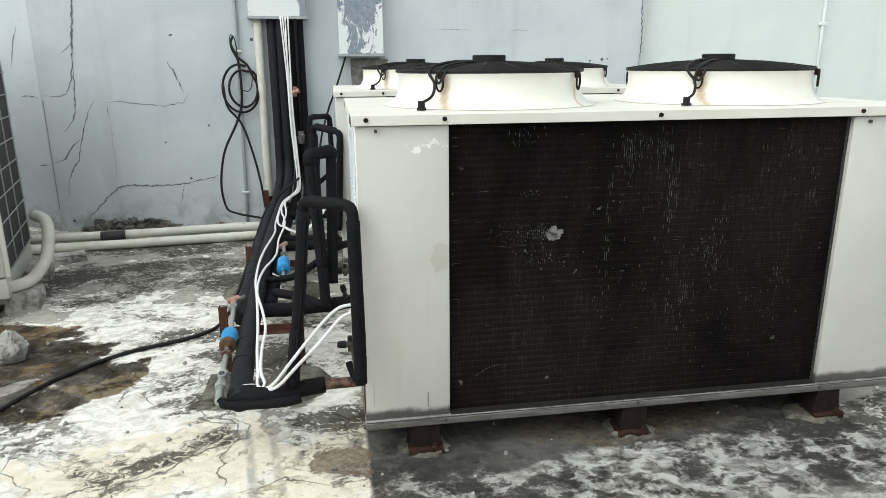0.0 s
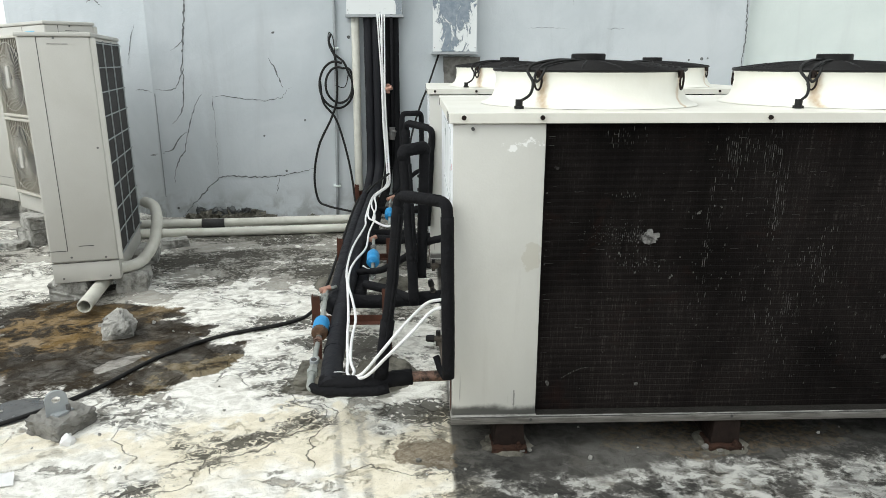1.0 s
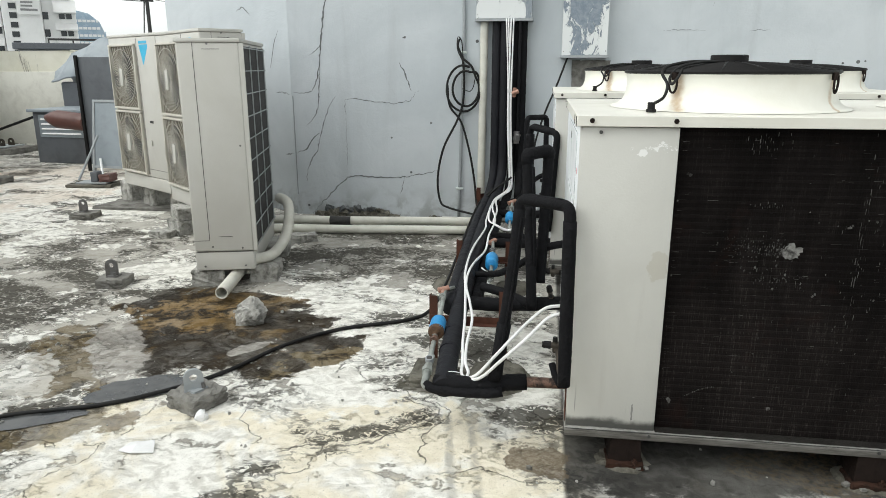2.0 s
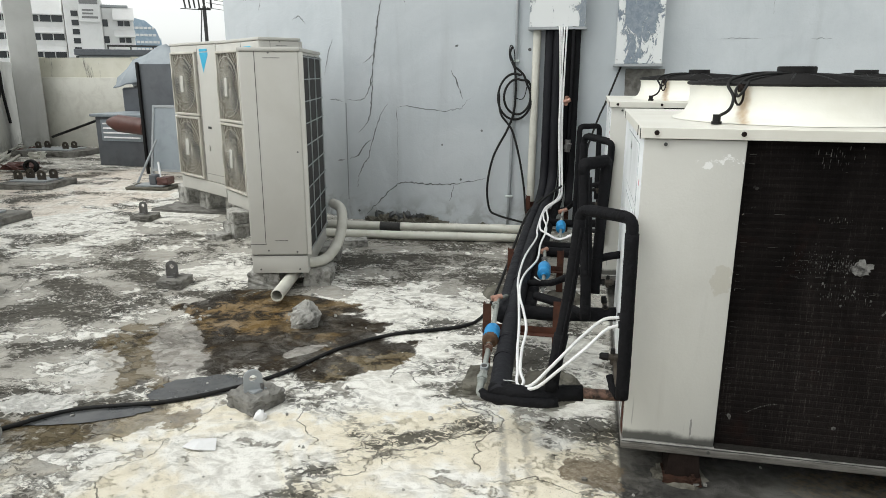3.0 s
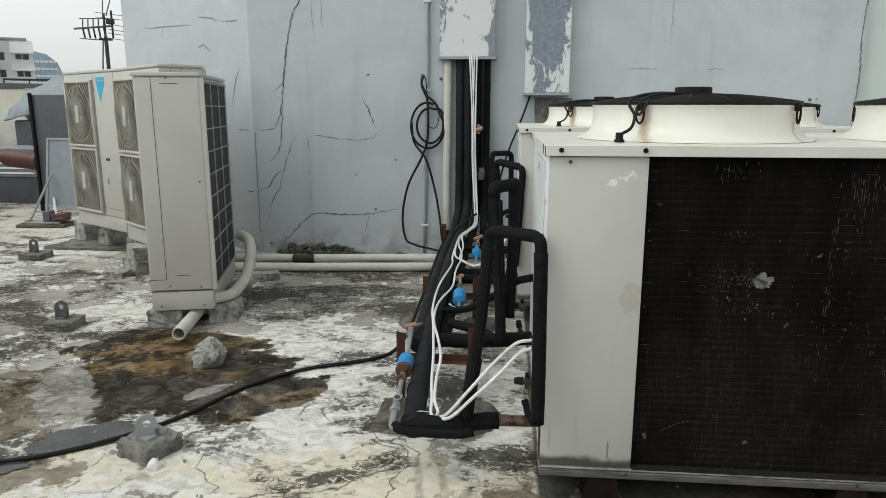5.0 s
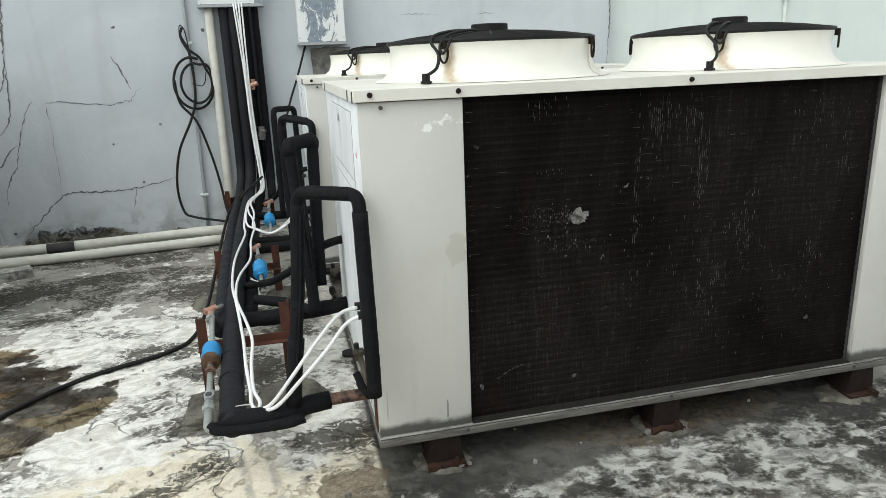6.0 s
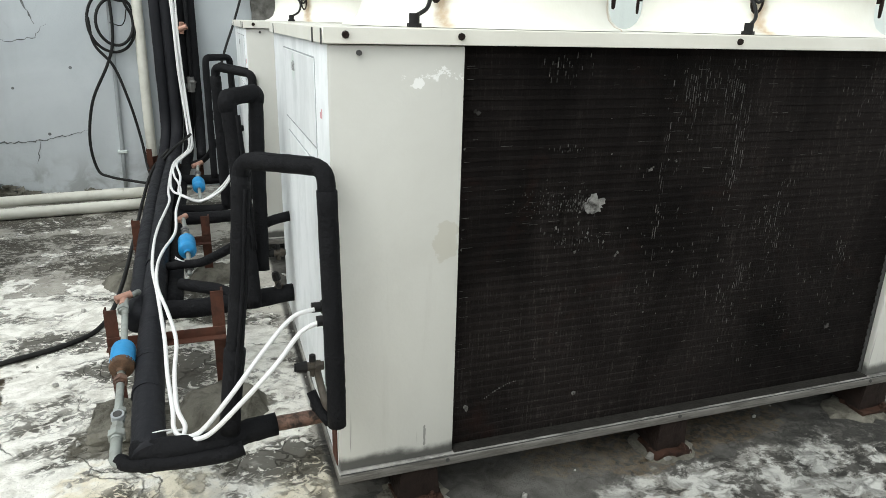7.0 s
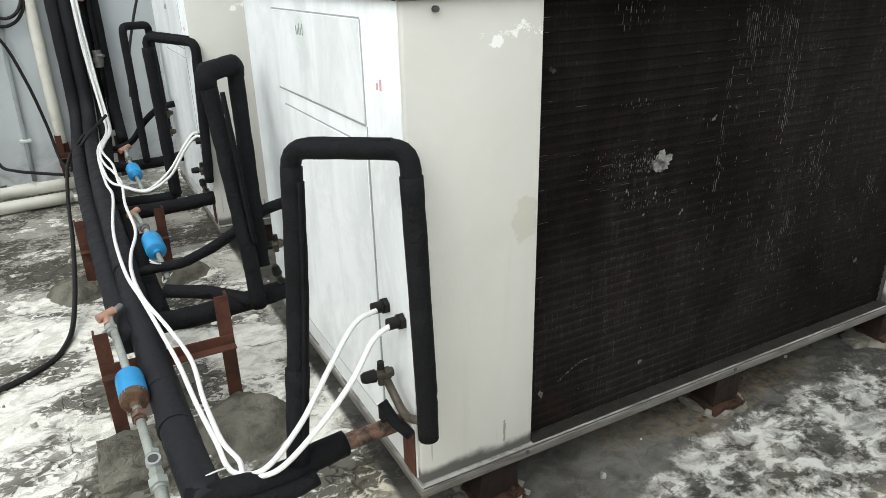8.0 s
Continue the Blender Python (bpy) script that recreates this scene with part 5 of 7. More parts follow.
def circuit_two():
    t = thing("refrigerant_pipe_loop", "black insulated refrigerant pipe loop at the rear of the unit", "pipe", group="refrigerant pipes")
    tube("riser", [(-0.434, 3.30, 0.25), (-0.440, 3.305, 0.40), (-0.474, 3.378, 0.925), (-0.381, 3.455, 0.931), (-0.401, 3.345, 0.36)], 0.0235, FOAM, t, "black foam insulation with a frayed top", 0.03, segs=14, lumpy=0.09, seed=4, dense=0.03)
    tube("foam_flap", [(-0.474, 3.374, 0.885), (-0.475, 3.380, 0.930), (-0.380, 3.457, 0.937), (-0.384, 3.450, 0.905)], 0.0275, FOAM, t, "loose fold of foam over the bend", 0.03, segs=12, lumpy=0.14, seed=31, dense=0.02)
    foam_seam([(-0.462, 3.352, 0.88), (-0.440, 3.31, 0.45)], (0.016, -0.020, 0), t)
    tube("header", [(-0.30, 3.365, 0.262), (-0.44, 3.355, 0.252), (-0.60, 3.345, 0.246), (-0.76, 3.35, 0.248)], 0.031, FOAM, t, "", segs=12, lumpy=0.08, seed=5, dense=0.03)
    tube("header", [(-0.434, 3.31, 0.262), (-0.55, 3.40, 0.285), (-0.67, 3.48, 0.285)], 0.021, FOAM, t, segs=10, lumpy=0.08, seed=6, dense=0.03)
    tube("liquid_line", [(-0.300, 3.36, 0.540), (-0.37, 3.38, 0.520), (-0.50, 3.48, 0.400), (-0.60, 3.60, 0.315), (-0.665, 3.66, 0.295), (-0.72, 3.68, 0.285)], 0.0165, FOAM, t, "", 0.05, segs=10, lumpy=0.06, dense=0.03)
    tube("liquid_line", [(-0.645, 3.64, 0.262), (-0.652, 3.81, 0.289)], 0.009, GREY_PIPE, t)
    joint((-0.645, 3.66, 0.266), (-0.646, 3.70, 0.273), 0.0125, 0.010, STEEL, t)
    filter_drier(t, (-0.652, 3.80, 0.288), (-0.659, 3.948, 0.3075), 0.034, BLUE)
    tube("liquid_line", [(-0.659, 3.94, 0.307), (-0.67, 4.15, 0.305), (-0.68, 4.28, 0.303)], 0.009, GREY_PIPE, t)
    joint((-0.663, 4.02, 0.310), (-0.668, 4.08, 0.308), 0.013, 0.012, STEEL, t)
    bm = bmesh.new()
    cyl(bm, (-0.704, 4.262, 0.298), (-0.664, 4.292, 0.311), 0.0130, 12)
    cyl(bm, (-0.682, 4.235, 0.299), (-0.682, 4.290, 0.304), 0.0110, 12)
    part("tee", bm, BRASS, t, "dull copper tee", smooth=True)
    service_valve(t, (-0.318, 3.38, 0.405), (-1, 0, 0))
    service_valve(t, (-0.345, 3.362, 0.275), (-0.2, 0, 0.9))
    for k in range(2):
        tube("wire_tie", [(-0.63, 3.64, 0.275), (-0.66, 3.66 + 0.01 * k, 0.238), (-0.655, 3.68, 0.262), (-0.63, 3.67, 0.30), (-0.665, 3.64, 0.315), (-0.69, 3.65 - 0.02 * k, 0.33)], 0.002, WHITE_CABLE, t, smooth_path=True, segs=6)


def circuit_three():
    t = thing("refrigerant_pipe_loop", "black insulated refrigerant pipe loop before the rear unit", "pipe", group="refrigerant pipes")
    tube("riser", [(-0.362, 4.385, 0.352), (-0.355, 4.388, 0.45), (-0.330, 4.396, 0.926), (-0.488, 4.613, 0.944), (-0.482, 4.60, 0.25)], 0.0195, FOAM, t, "", 0.04, segs=14, lumpy=0.07, seed=7, dense=0.03)
    tube("sleeve", [(-0.488, 4.612, 0.90), (-0.482, 4.60, 0.26)], 0.0255, FOAM, t, "", segs=12, lumpy=0.08, seed=27, dense=0.03)
    foam_seam([(-0.35, 4.424, 0.928), (-0.47, 4.589, 0.943)], (0.004, -0.004, 0.0180), t)
    tube("header", [(-0.335, 4.44, 0.266), (-0.50, 4.45, 0.252), (-0.64, 4.46, 0.248), (-0.76, 4.47, 0.25)], 0.029, FOAM, t, "", 0.05, segs=12, lumpy=0.08, seed=8, dense=0.03)
    tube("header", [(-0.482, 4.60, 0.25), (-0.60, 4.62, 0.245), (-0.74, 4.63, 0.25)], 0.026, FOAM, t, "", segs=12, lumpy=0.08, seed=18, dense=0.03)
    filter_drier(t, (-0.614, 4.92, 0.282), (-0.619, 5.068, 0.300), 0.033, BLUE)
    tube("liquid_line", [(-0.608, 4.72, 0.262), (-0.614, 4.93, 0.283)], 0.009, GREY_PIPE, t)
    tube("liquid_line", [(-0.619, 5.06, 0.299), (-0.62, 5.25, 0.318), (-0.618, 5.38, 0.328)], 0.009, GREY_PIPE, t)
    joint((-0.62, 5.16, 0.309), (-0.62, 5.21, 0.314), 0.0125, 0.010, STEEL, t)
    bm = bmesh.new()
    cyl(bm, (-0.648, 5.36, 0.322), (-0.594, 5.398, 0.336), 0.0140, 12)
    cyl(bm, (-0.618, 5.335, 0.324), (-0.618, 5.395, 0.331), 0.0120, 12)
    part("tee", bm, BRASS, t, "dull copper tee", smooth=True)
    service_valve(t, (-0.352, 4.43, 0.40), (-1, 0, 0))
    service_valve(t, (-0.37, 4.447, 0.285), (-0.2, 0, 0.9))


def circuit_four():
    t = thing("refrigerant_pipe_loop", "black insulated refrigerant pipe loop near the wall", "pipe", group="refrigerant pipes")
    tube("riser", [(-0.530, 5.27, 0.27), (-0.530, 5.275, 0.5), (-0.527, 5.288, 0.950), (-0.392, 5.437, 0.945), (-0.385, 5.40, 0.42)], 0.0190, FOAM, t, "", 0.035, segs=14, lumpy=0.07, seed=9, dense=0.03)
    tube("header", [(-0.345, 5.30, 0.27), (-0.45, 5.29, 0.255), (-0.60, 5.28, 0.255), (-0.76, 5.29, 0.26)], 0.028, FOAM, t, "", 0.05, segs=12, lumpy=0.08, seed=10, dense=0.03)
    tube("liquid_line", [(-0.345, 5.27, 0.555), (-0.42, 5.28, 0.545), (-0.50, 5.35, 0.47), (-0.56, 5.45, 0.36), (-0.60, 5.55, 0.31), (-0.66, 5.6, 0.29)], 0.0165, FOAM, t, "", 0.06, segs=10, dense=0.03)
    for z in (0.50, 0.40):
        service_valve(t, (-0.355, 5.33, z), (-1, 0, 0))
    tube("power_cable", [(-0.24, 6.2, 1.37), (-0.33, 6.15, 1.12), (-0.40, 6.08, 0.95), (-0.47, 6.05, 0.72), (-0.50, 6.05, 0.5)], 0.008, BLACK_CABLE, t, smooth_path=True)


circuit_one(), circuit_two(), circuit_three(), circuit_four()


def trunk_lines():
    t = thing("insulated_pipe_trunk", "thick black insulated trunk pipes running to the wall and up it", "pipe")
    tube("trunk_pipe", [(-0.722, 2.575, 0.205), (-0.735, 2.75, 0.213), (-0.755, 3.3, 0.245), (-0.765, 4.0, 0.277), (-0.775, 4.6, 0.285), (-0.775, 5.3, 0.292), (-0.765, 5.95, 0.30), (-0.745, 6.15, 0.44), (-0.745, 6.17, 1.0), (-0.745, 6.17, 1.67)], 0.0395, TAPE, t, "tape-wrapped black insulation", 0.18, segs=16, lumpy=0.04, seed=11, dense=0.05)
    tube("trunk_pipe", [(-0.80, 3.30, 0.235), (-0.83, 4.2, 0.25), (-0.85, 5.2, 0.255), (-0.84, 5.95, 0.265), (-0.815, 6.16, 0.42), (-0.815, 6.185, 1.67)], 0.036, TAPE, t, "", 0.18, segs=12, lumpy=0.06, seed=12, dense=0.06)
    tube("trunk_pipe", [(-0.70, 3.45, 0.215), (-0.715, 4.4, 0.225), (-0.72, 5.4, 0.23), (-0.69, 5.95, 0.25), (-0.668, 6.17, 0.42), (-0.668, 6.185, 1.67)], 0.034, FOAM, t, "", 0.18, segs=12, lumpy=0.07, seed=13, dense=0.06)
    tube("trunk_pipe", [(-0.60, 5.85, 0.28), (-0.598, 6.14, 0.42), (-0.598, 6.195, 1.67)], 0.032, FOAM, t, "", 0.12, segs=12, lumpy=0.07, seed=14, dense=0.06)
    for y, x, z in ((2.86, -0.741, 0.2195), (3.02, -0.746, 0.2285), (3.75, -0.763, 0.2665)):
        bm = sweep(bmesh.new(), [(x, y - 0.016, z - 0.0006), (x, y + 0.016, z + 0.0006)], 0.0412, 16)
        part("tape_wrap", bm, TAPE, t)
    bm = bmesh.new()
    cyl(bm, (-0.632, 6.125, 0.68), (-0.632, 6.125, 0.78), 0.024, 12)
    cyl(bm, (-0.632, 6.125, 0.705), (-0.632, 6.125, 0.735), 0.030, 8)
    cyl(bm, (-0.632, 6.10, 0.75), (-0.602, 6.07, 0.75), 0.01, 8)
    part("ball_valve", bm, STEEL, t, "grey ball valve", smooth=True)
    tube("liquid_riser", [(-0.625, 6.125, 0.3), (-0.625, 6.125, 1.67)], 0.012, FOAM, t)
    bm = bmesh.new()
    cyl(bm, (-0.675, 6.10, 1.085), (-0.625, 6.09, 1.105), 0.018, 12)
    cyl(bm, (-0.66, 6.11, 1.06), (-0.655, 6.095, 1.13), 0.016, 12)
    part("tee", bm, BRASS, t, "dull copper tee", smooth=True)


trunk_lines()


def pipe_stand(xl, xr, y, hl, hr, bar, label):
    """Two rusted angle-iron posts joined by a bar."""
    s = thing("pipe_stand", label, "pipe stand", group="pipe stands")
    for x, h, flip in ((xl, hl, 1), (xr, hr, -1)):
        bm = bmesh.new()
        box(bm, x, x + 0.036 * flip, y, y + 0.005, 0.0, h, 0.001, 1)
        box(bm, x, x + 0.005 * flip, y + 0.0055, y + 0.036, 0.0, h, 0.001, 1)
        part("post", bm, RUST, s, smooth=True)
    bm = bmesh.new()
    a, b = min(xl, xr), max(xl, xr)
    box(bm, a, b, y - 0.006, y - 0.001, bar, bar + 0.033, 0.001, 1)
    box(bm, a, b, y - 0.036, y - 0.006, bar, bar + 0.005, 0.001, 1)
    part("crossbar", bm, RUST, s)


pipe_stand(-0.878, -0.535, 3.20, 0.325, 0.355, 0.205, "rusted angle-iron pipe stand set in mortar")
pipe_stand(-0.900, -0.57, 4.31, 0.295, 0.295, 0.17, "rusted angle-iron pipe stand under the trunk")
pipe_stand(-0.96, -0.60, 6.12, 0.30, 0.26, 0.16, "rusted angle-iron pipe stand at the wall")


def mortar_lump(x, y, r, h, seed):
    """A hand-thrown mound of mortar with a ragged foot and a pitted top."""
    bm = bmesh.new()
    rings = []
    segs = 40
    for f, z in ((1.12, -0.02), (1.06, 0.08), (0.98, 0.34), (0.90, 0.62), (0.80, 0.84), (0.66, 0.96), (0.5, 1.02), (0.32, 1.05), (0.12, 1.06)):
        ring = []
        for i in range(segs):
            a = 2 * math.pi * i / segs
            c, s = math.cos(a), math.sin(a)
            q = f * (1 + 0.16 * noise.noise((c * 1.4, s * 1.4, seed)) + 0.09 * noise.noise((c * 5, s * 5, seed + f * 2)))
            bump = 0.010 * noise.noise((c * q * 4, s * q * 4, seed + 5)) + 0.005 * noise.noise((c * q * 11, s * q * 11, seed))
            ring.append(bm.verts.new((r * q * c, r * q * s, z * h + (bump if z > 0 else 0))))
        rings.append(ring)
    for a, b in zip(rings, rings[1:]):
        for j in range(segs):
            bm.faces.new((a[j], a[(j + 1) % segs], b[(j + 1) % segs], b[j]))
    bm.faces.new(rings[-1])
    ob = part("mortar_footing", bm, MORTAR, smooth=True, at=(x, y, 0))
    return tagged(ob, "rough round mortar footing of a pipe stand", "footing", group="footings of the pipe stands")


mortar_lump(-0.565, 3.09, 0.13, 0.055, 3)
mortar_lump(-0.56, 4.30, 0.12, 0.04, 5)
mortar_lump(-0.93, 4.32, 0.11, 0.04, 7)
bm = rough_block(bmesh.new(), -0.925, -0.755, 2.96, 3.16, -0.02, 0.05, 0.007, 4, 17)
tagged(part("mortar_footing", bm, MORTAR), "square chipped mortar footing of a pipe stand", "footing", group="footings of the pipe stands")


def control_cables():
    a = [(-0.69, 6.105, 1.67), (-0.695, 6.1, 1.3), (-0.695, 6.09, 0.95), (-0.68, 6.06, 0.6), (-0.665, 5.95, 0.375)]
    tail = [(-0.712, 3.20, 0.298), (-0.690, 3.02, 0.285), (-0.683, 2.86, 0.262), (-0.670, 2.72, 0.240), (-0.660, 2.645, 0.232)]
    runs = ([(-0.672, 5.82, 0.338), (-0.71, 5.55, 0.345), (-0.752, 5.25, 0.348), (-0.758, 5.0, 0.346), (-0.753, 4.65, 0.342), (-0.741, 4.45, 0.338), (-0.768, 4.07, 0.332), (-0.773, 3.83, 0.327), (-0.764, 3.58, 0.318), (-0.742, 3.40, 0.312)],
            [(-0.660, 5.82, 0.338), (-0.70, 5.55, 0.345), (-0.745, 5.2, 0.352), (-0.735, 4.97, 0.350), (-0.713, 4.83, 0.347), (-0.694, 4.62, 0.342), (-0.706, 4.30, 0.336), (-0.700, 3.98, 0.328), (-0.735, 3.76, 0.324), (-0.748, 3.60, 0.320), (-0.738, 3.40, 0.315)])
    ends = ([(-0.650, 2.600, 0.236), (-0.605, 2.55, 0.272), (-0.535, 2.525, 0.365), (-0.455, 2.56, 0.450), (-0.385, 2.60, 0.505), (-0.33, 2.615, 0.515)],
            [(-0.642, 2.588, 0.238), (-0.590, 2.53, 0.272), (-0.515, 2.495, 0.360), (-0.435, 2.50, 0.440), (-0.375, 2.53, 0.497), (-0.33, 2.54, 0.515)])
    for k, (off, run, end) in enumerate(zip((-0.007, 0.013), runs, ends)):
        t = thing("control_cable", "white control cable sagging from the unit to the trunk pipe", "cable", group="white control cables")
        path = [(x + off, y, z) for x, y, z in a] + run + [(x + off * (1.0 + 0.5 * math.sin(i * 1.7)), y, z + (0.004 if k else 0)) for i, (x, y, z) in enumerate(tail)] + end
        tube("sheath", path, 0.0058, WHITE_CABLE, t, smooth_path=True, segs=8)
    for k in range(2):
        t = thing("control_cable", "white control cable looped over to the rear unit", "cable", group="white control cables")
        d = 0.016 * k
        path = [(-0.735 + d, 6.11, 1.67), (-0.712 + d, 6.105, 1.2), (-0.705 + d, 6.095, 0.8), (-0.68 + d, 6.02, 0.45), (-0.68 + d, 5.84, 0.345), (-0.748 + d, 5.35, 0.352), (-0.752 + d * 3, 4.95, 0.350), (-0.735 + d * 2, 4.66 - d * 3, 0.346), (-0.69 + d, 4.58 - d * 3, 0.338), (-0.60, 4.60 - d * 5, 0.30 + d), (-0.50, 4.58 - d * 4, 0.37), (-0.43, 4.55 - d * 3, 0.47), (-0.38, 4.545 - d * 4, 0.53), (-0.355, 4.545 - d * 5, 0.535)]
        tube("sheath", path, 0.006, WHITE_CABLE, t, smooth_path=True, segs=8)
    t = thing("cable_tie", "loose white offcut of cable on the roof floor", "cable offcut")
    tube("offcut", [(-0.751, 2.965, 0.012), (-0.71, 2.985, 0.014), (-0.668, 2.99, 0.012)], 0.004, WHITE_CABLE, t, smooth_path=True, segs=6)
    t = thing("cable_tail", "cut end of a white cable sticking out from under the trunk", "cable offcut")
    tube("tail", [(-0.672, 2.635, 0.236), (-0.695, 2.625, 0.243), (-0.715, 2.62, 0.244)], 0.0018, WHITE_CABLE, t, smooth_path=True, segs=6)


control_cables()


# ---- wall fittings ----
def wall_box(x0, x1, z0, z1, depth, material, label):
    t = thing("cable_trunking_box", label, "cable box", ((x0 + x1) / 2, 6.25, z0))
    w, h = (x1 - x0) / 2, z1 - z0
    part("cover", boxed(-w, w, -depth, -depth + 0.004, 0.0, h, 0.0015, 1), material, t)
    for x in (-w, w - 0.004):
        part("side", boxed(x, x + 0.004, -depth + 0.0045, -0.001, 0.0, h), material, t)
    bm = bmesh.new()
    box(bm, -w - 0.012, w + 0.012, -depth - 0.008, -0.001, -0.022, -0.002, 0.002, 1)
    part("bottom_flange", bm, CONDUIT, t)
    for x in (-w + 0.012, w - 0.012):
        for z in (0.03, h * 0.45, h * 0.8):
            bm = bmesh.new()
            cyl(bm, (x, -depth - 0.003, z), (x, -depth + 0.001, z), 0.004, 8)
            part("screw", bm, STEEL, t)
    return t


wall_box(-0.978, -0.535, 1.67, 2.6, 0.13, PEEL, "tall metal cable box with white paint peeling to grey")
wall_box(-0.290, 0.062, 1.385, 2.5, 0.13, BARE, "tall metal cable box, mostly bare grey with white scraps")
bm = rough_block(bmesh.new(), -0.20, 0.10, 6.236, 6.256, 1.05, 1.345, 0.006, 5, 33)
part("bare_render", bm, SLAB, wall_north, "dark bare render where paint has come off").matrix_parent_inverse = wall_north.matrix_world.inverted()


def wall_pipes():
    t = thing("pvc_downpipe", "cream plastic downpipe fixed to the wall", "pipe")
    tube("pipe", [(-0.918, 6.205, 1.66), (-0.925, 6.205, 0.9), (-0.932, 6.205, 0.10)], 0.033, PVC, t, segs=14, dense=0.1)
    part("collar", cyl(bmesh.new(), (-0.931, 6.205, 0.09), (-0.931, 6.205, 0.24), 0.037, 14), RUST, t, smooth=True)
    t = thing("wall_conduit", "thin grey painted conduit clipped to the wall", "conduit", group="wall conduits")
    tube("pipe", [(-1.085, 6.232, 3.0), (-1.09, 6.232, 1.4), (-1.125, 6.232, 0.02)], 0.0135, CONDUIT, t, segs=10, dense=0.2)
    for x, z in ((-1.118, 0.26), (-1.095, 1.40), (-1.088, 2.1)):
        bm = bmesh.new()
        box(bm, x - 0.032, x + 0.032, 6.214, 6.249, z, z + 0.02, 0.004, 1)
        part("clip", bm, WALL_PALE, t)
    t = thing("wall_conduit", "thin pale conduit on the bright wall", "conduit", group="wall conduits")
    tube("pipe", [(4.12, 6.35, 3.2), (4.15, 6.35, -0.05)], 0.016, WALL_PALE, t, segs=10)
    for z in (1.2, 1.62):
        part("clip", boxed(4.10, 4.17, 6.33, 6.369, z, z + 0.025, 0.004), WALL_PALE, t)
    for y, z, xa, xb, rr in ((5.86, 0.055, -2.75, -0.9, 0.034), (5.61, 0.038, -2.75, -0.92, 0.034)):
        t = thing("floor_pipe", "cream plastic drain pipe lying along the wall", "pipe", group="floor pipes at the wall")
        tube("pipe", [(xa, y - 0.12, z), (xa + 0.9, y - 0.05, z - 0.002), (xb, y + 0.05, z)], rr, PVC, t, segs=14, dense=0.15)
        if y > 5.8:
            tube("sleeve", [(-2.15, 5.766, z), (-1.98, 5.778, z)], rr + 0.002, AC_DARK, t, "dark taped sleeve", segs=14)
            tube("sleeve", [(-1.22, 5.882, z), (-1.10, 5.892, z)], rr + 0.002, PVC, t, segs=14)


wall_pipes()


def hung_cable():
    t = thing("hung_cable_coil", "black cable coiled and hung on a wall conduit", "cable")
    path = []
    for k in range(2):
        for i in range(14):
            a = 2 * math.pi * i / 14 + 1.2
            r = 0.15 - 0.035 * k
            path.append((-1.085 + r * math.cos(a) * 0.95 + 0.02 * k, 6.195 + 0.012 * math.sin(3 * a + k) - 0.012 * k, 1.12 + r * 1.25 * math.sin(a)))
    tube("loop", path + [(-1.02, 6.19, 1.30), (-1.09, 6.19, 1.36)], 0.0095, BLACK_CABLE, t, smooth_path=True, segs=8)
    tube("loop", [(-1.12, 6.20, 1.52), (-1.135, 6.195, 1.46), (-1.095, 6.19, 1.36), (-1.08, 6.185, 1.2), (-1.09, 6.185, 1.0), (-1.14, 6.185, 0.85), (-1.255, 6.19, 0.62), (-1.305, 6.19, 0.36), (-1.28, 6.18, 0.16), (-1.20, 6.12, 0.12), (-1.05, 5.98, 0.115), (-0.94, 5.9, 0.11)], 0.0095, BLACK_CABLE, t, smooth_path=True, segs=8)
    tube("loop", [(-1.22, 6.185, 1.15), (-1.20, 6.185, 0.98), (-1.10, 6.18, 0.84), (-1.03, 6.18, 0.6), (-0.985, 6.17, 0.36), (-0.955, 6.10, 0.16), (-0.91, 5.95, 0.12), (-0.885, 5.8, 0.2), (-0.80, 5.75, 0.33), (-0.66, 5.95, 0.42)], 0.009, BLACK_CABLE, t, smooth_path=True, segs=8)
    tube("tail", [(-1.10, 6.2, 1.35), (-1.14, 6.2, 1.44), (-1.135, 6.2, 1.53), (-1.105, 6.2, 1.5), (-1.09, 6.2, 1.36)], 0.004, BLACK_CABLE, t, smooth_path=True, segs=6)
    tube("tail", [(-1.09, 6.15, 1.12), (-1.03, 6.14, 1.10), (-1.0, 6.14, 1.13), (-0.985, 6.15, 1.2)], 0.0035, BLACK_CABLE, t, smooth_path=True, segs=6)
    t = thing("floor_cable", "long black cable trailing over the roof floor", "cable")
    pts = [(-3.6, 1.75), (-3.1, 1.98), (-2.63, 2.235), (-2.42, 2.48), (-2.1, 2.615), (-1.9, 2.775), (-1.74, 2.97), (-1.59, 3.29), (-1.38, 3.525), (-1.09, 3.69), (-0.99, 3.85), (-0.95, 4.1), (-0.93, 4.6), (-0.95, 5.2), (-0.91, 5.7), (-0.80, 5.78)]
    tube("sheath", [(x, y, roof_height(x, y) + 0.0095) for x, y in pts[:11]] + [(-0.95, 4.1, 0.05), (-0.93, 4.6, 0.12), (-0.93, 5.2, 0.16), (-0.90, 5.7, 0.24), (-0.80, 5.85, 0.34)], 0.0092, BLACK_CABLE, t, smooth_path=True, segs=9)


hung_cable()


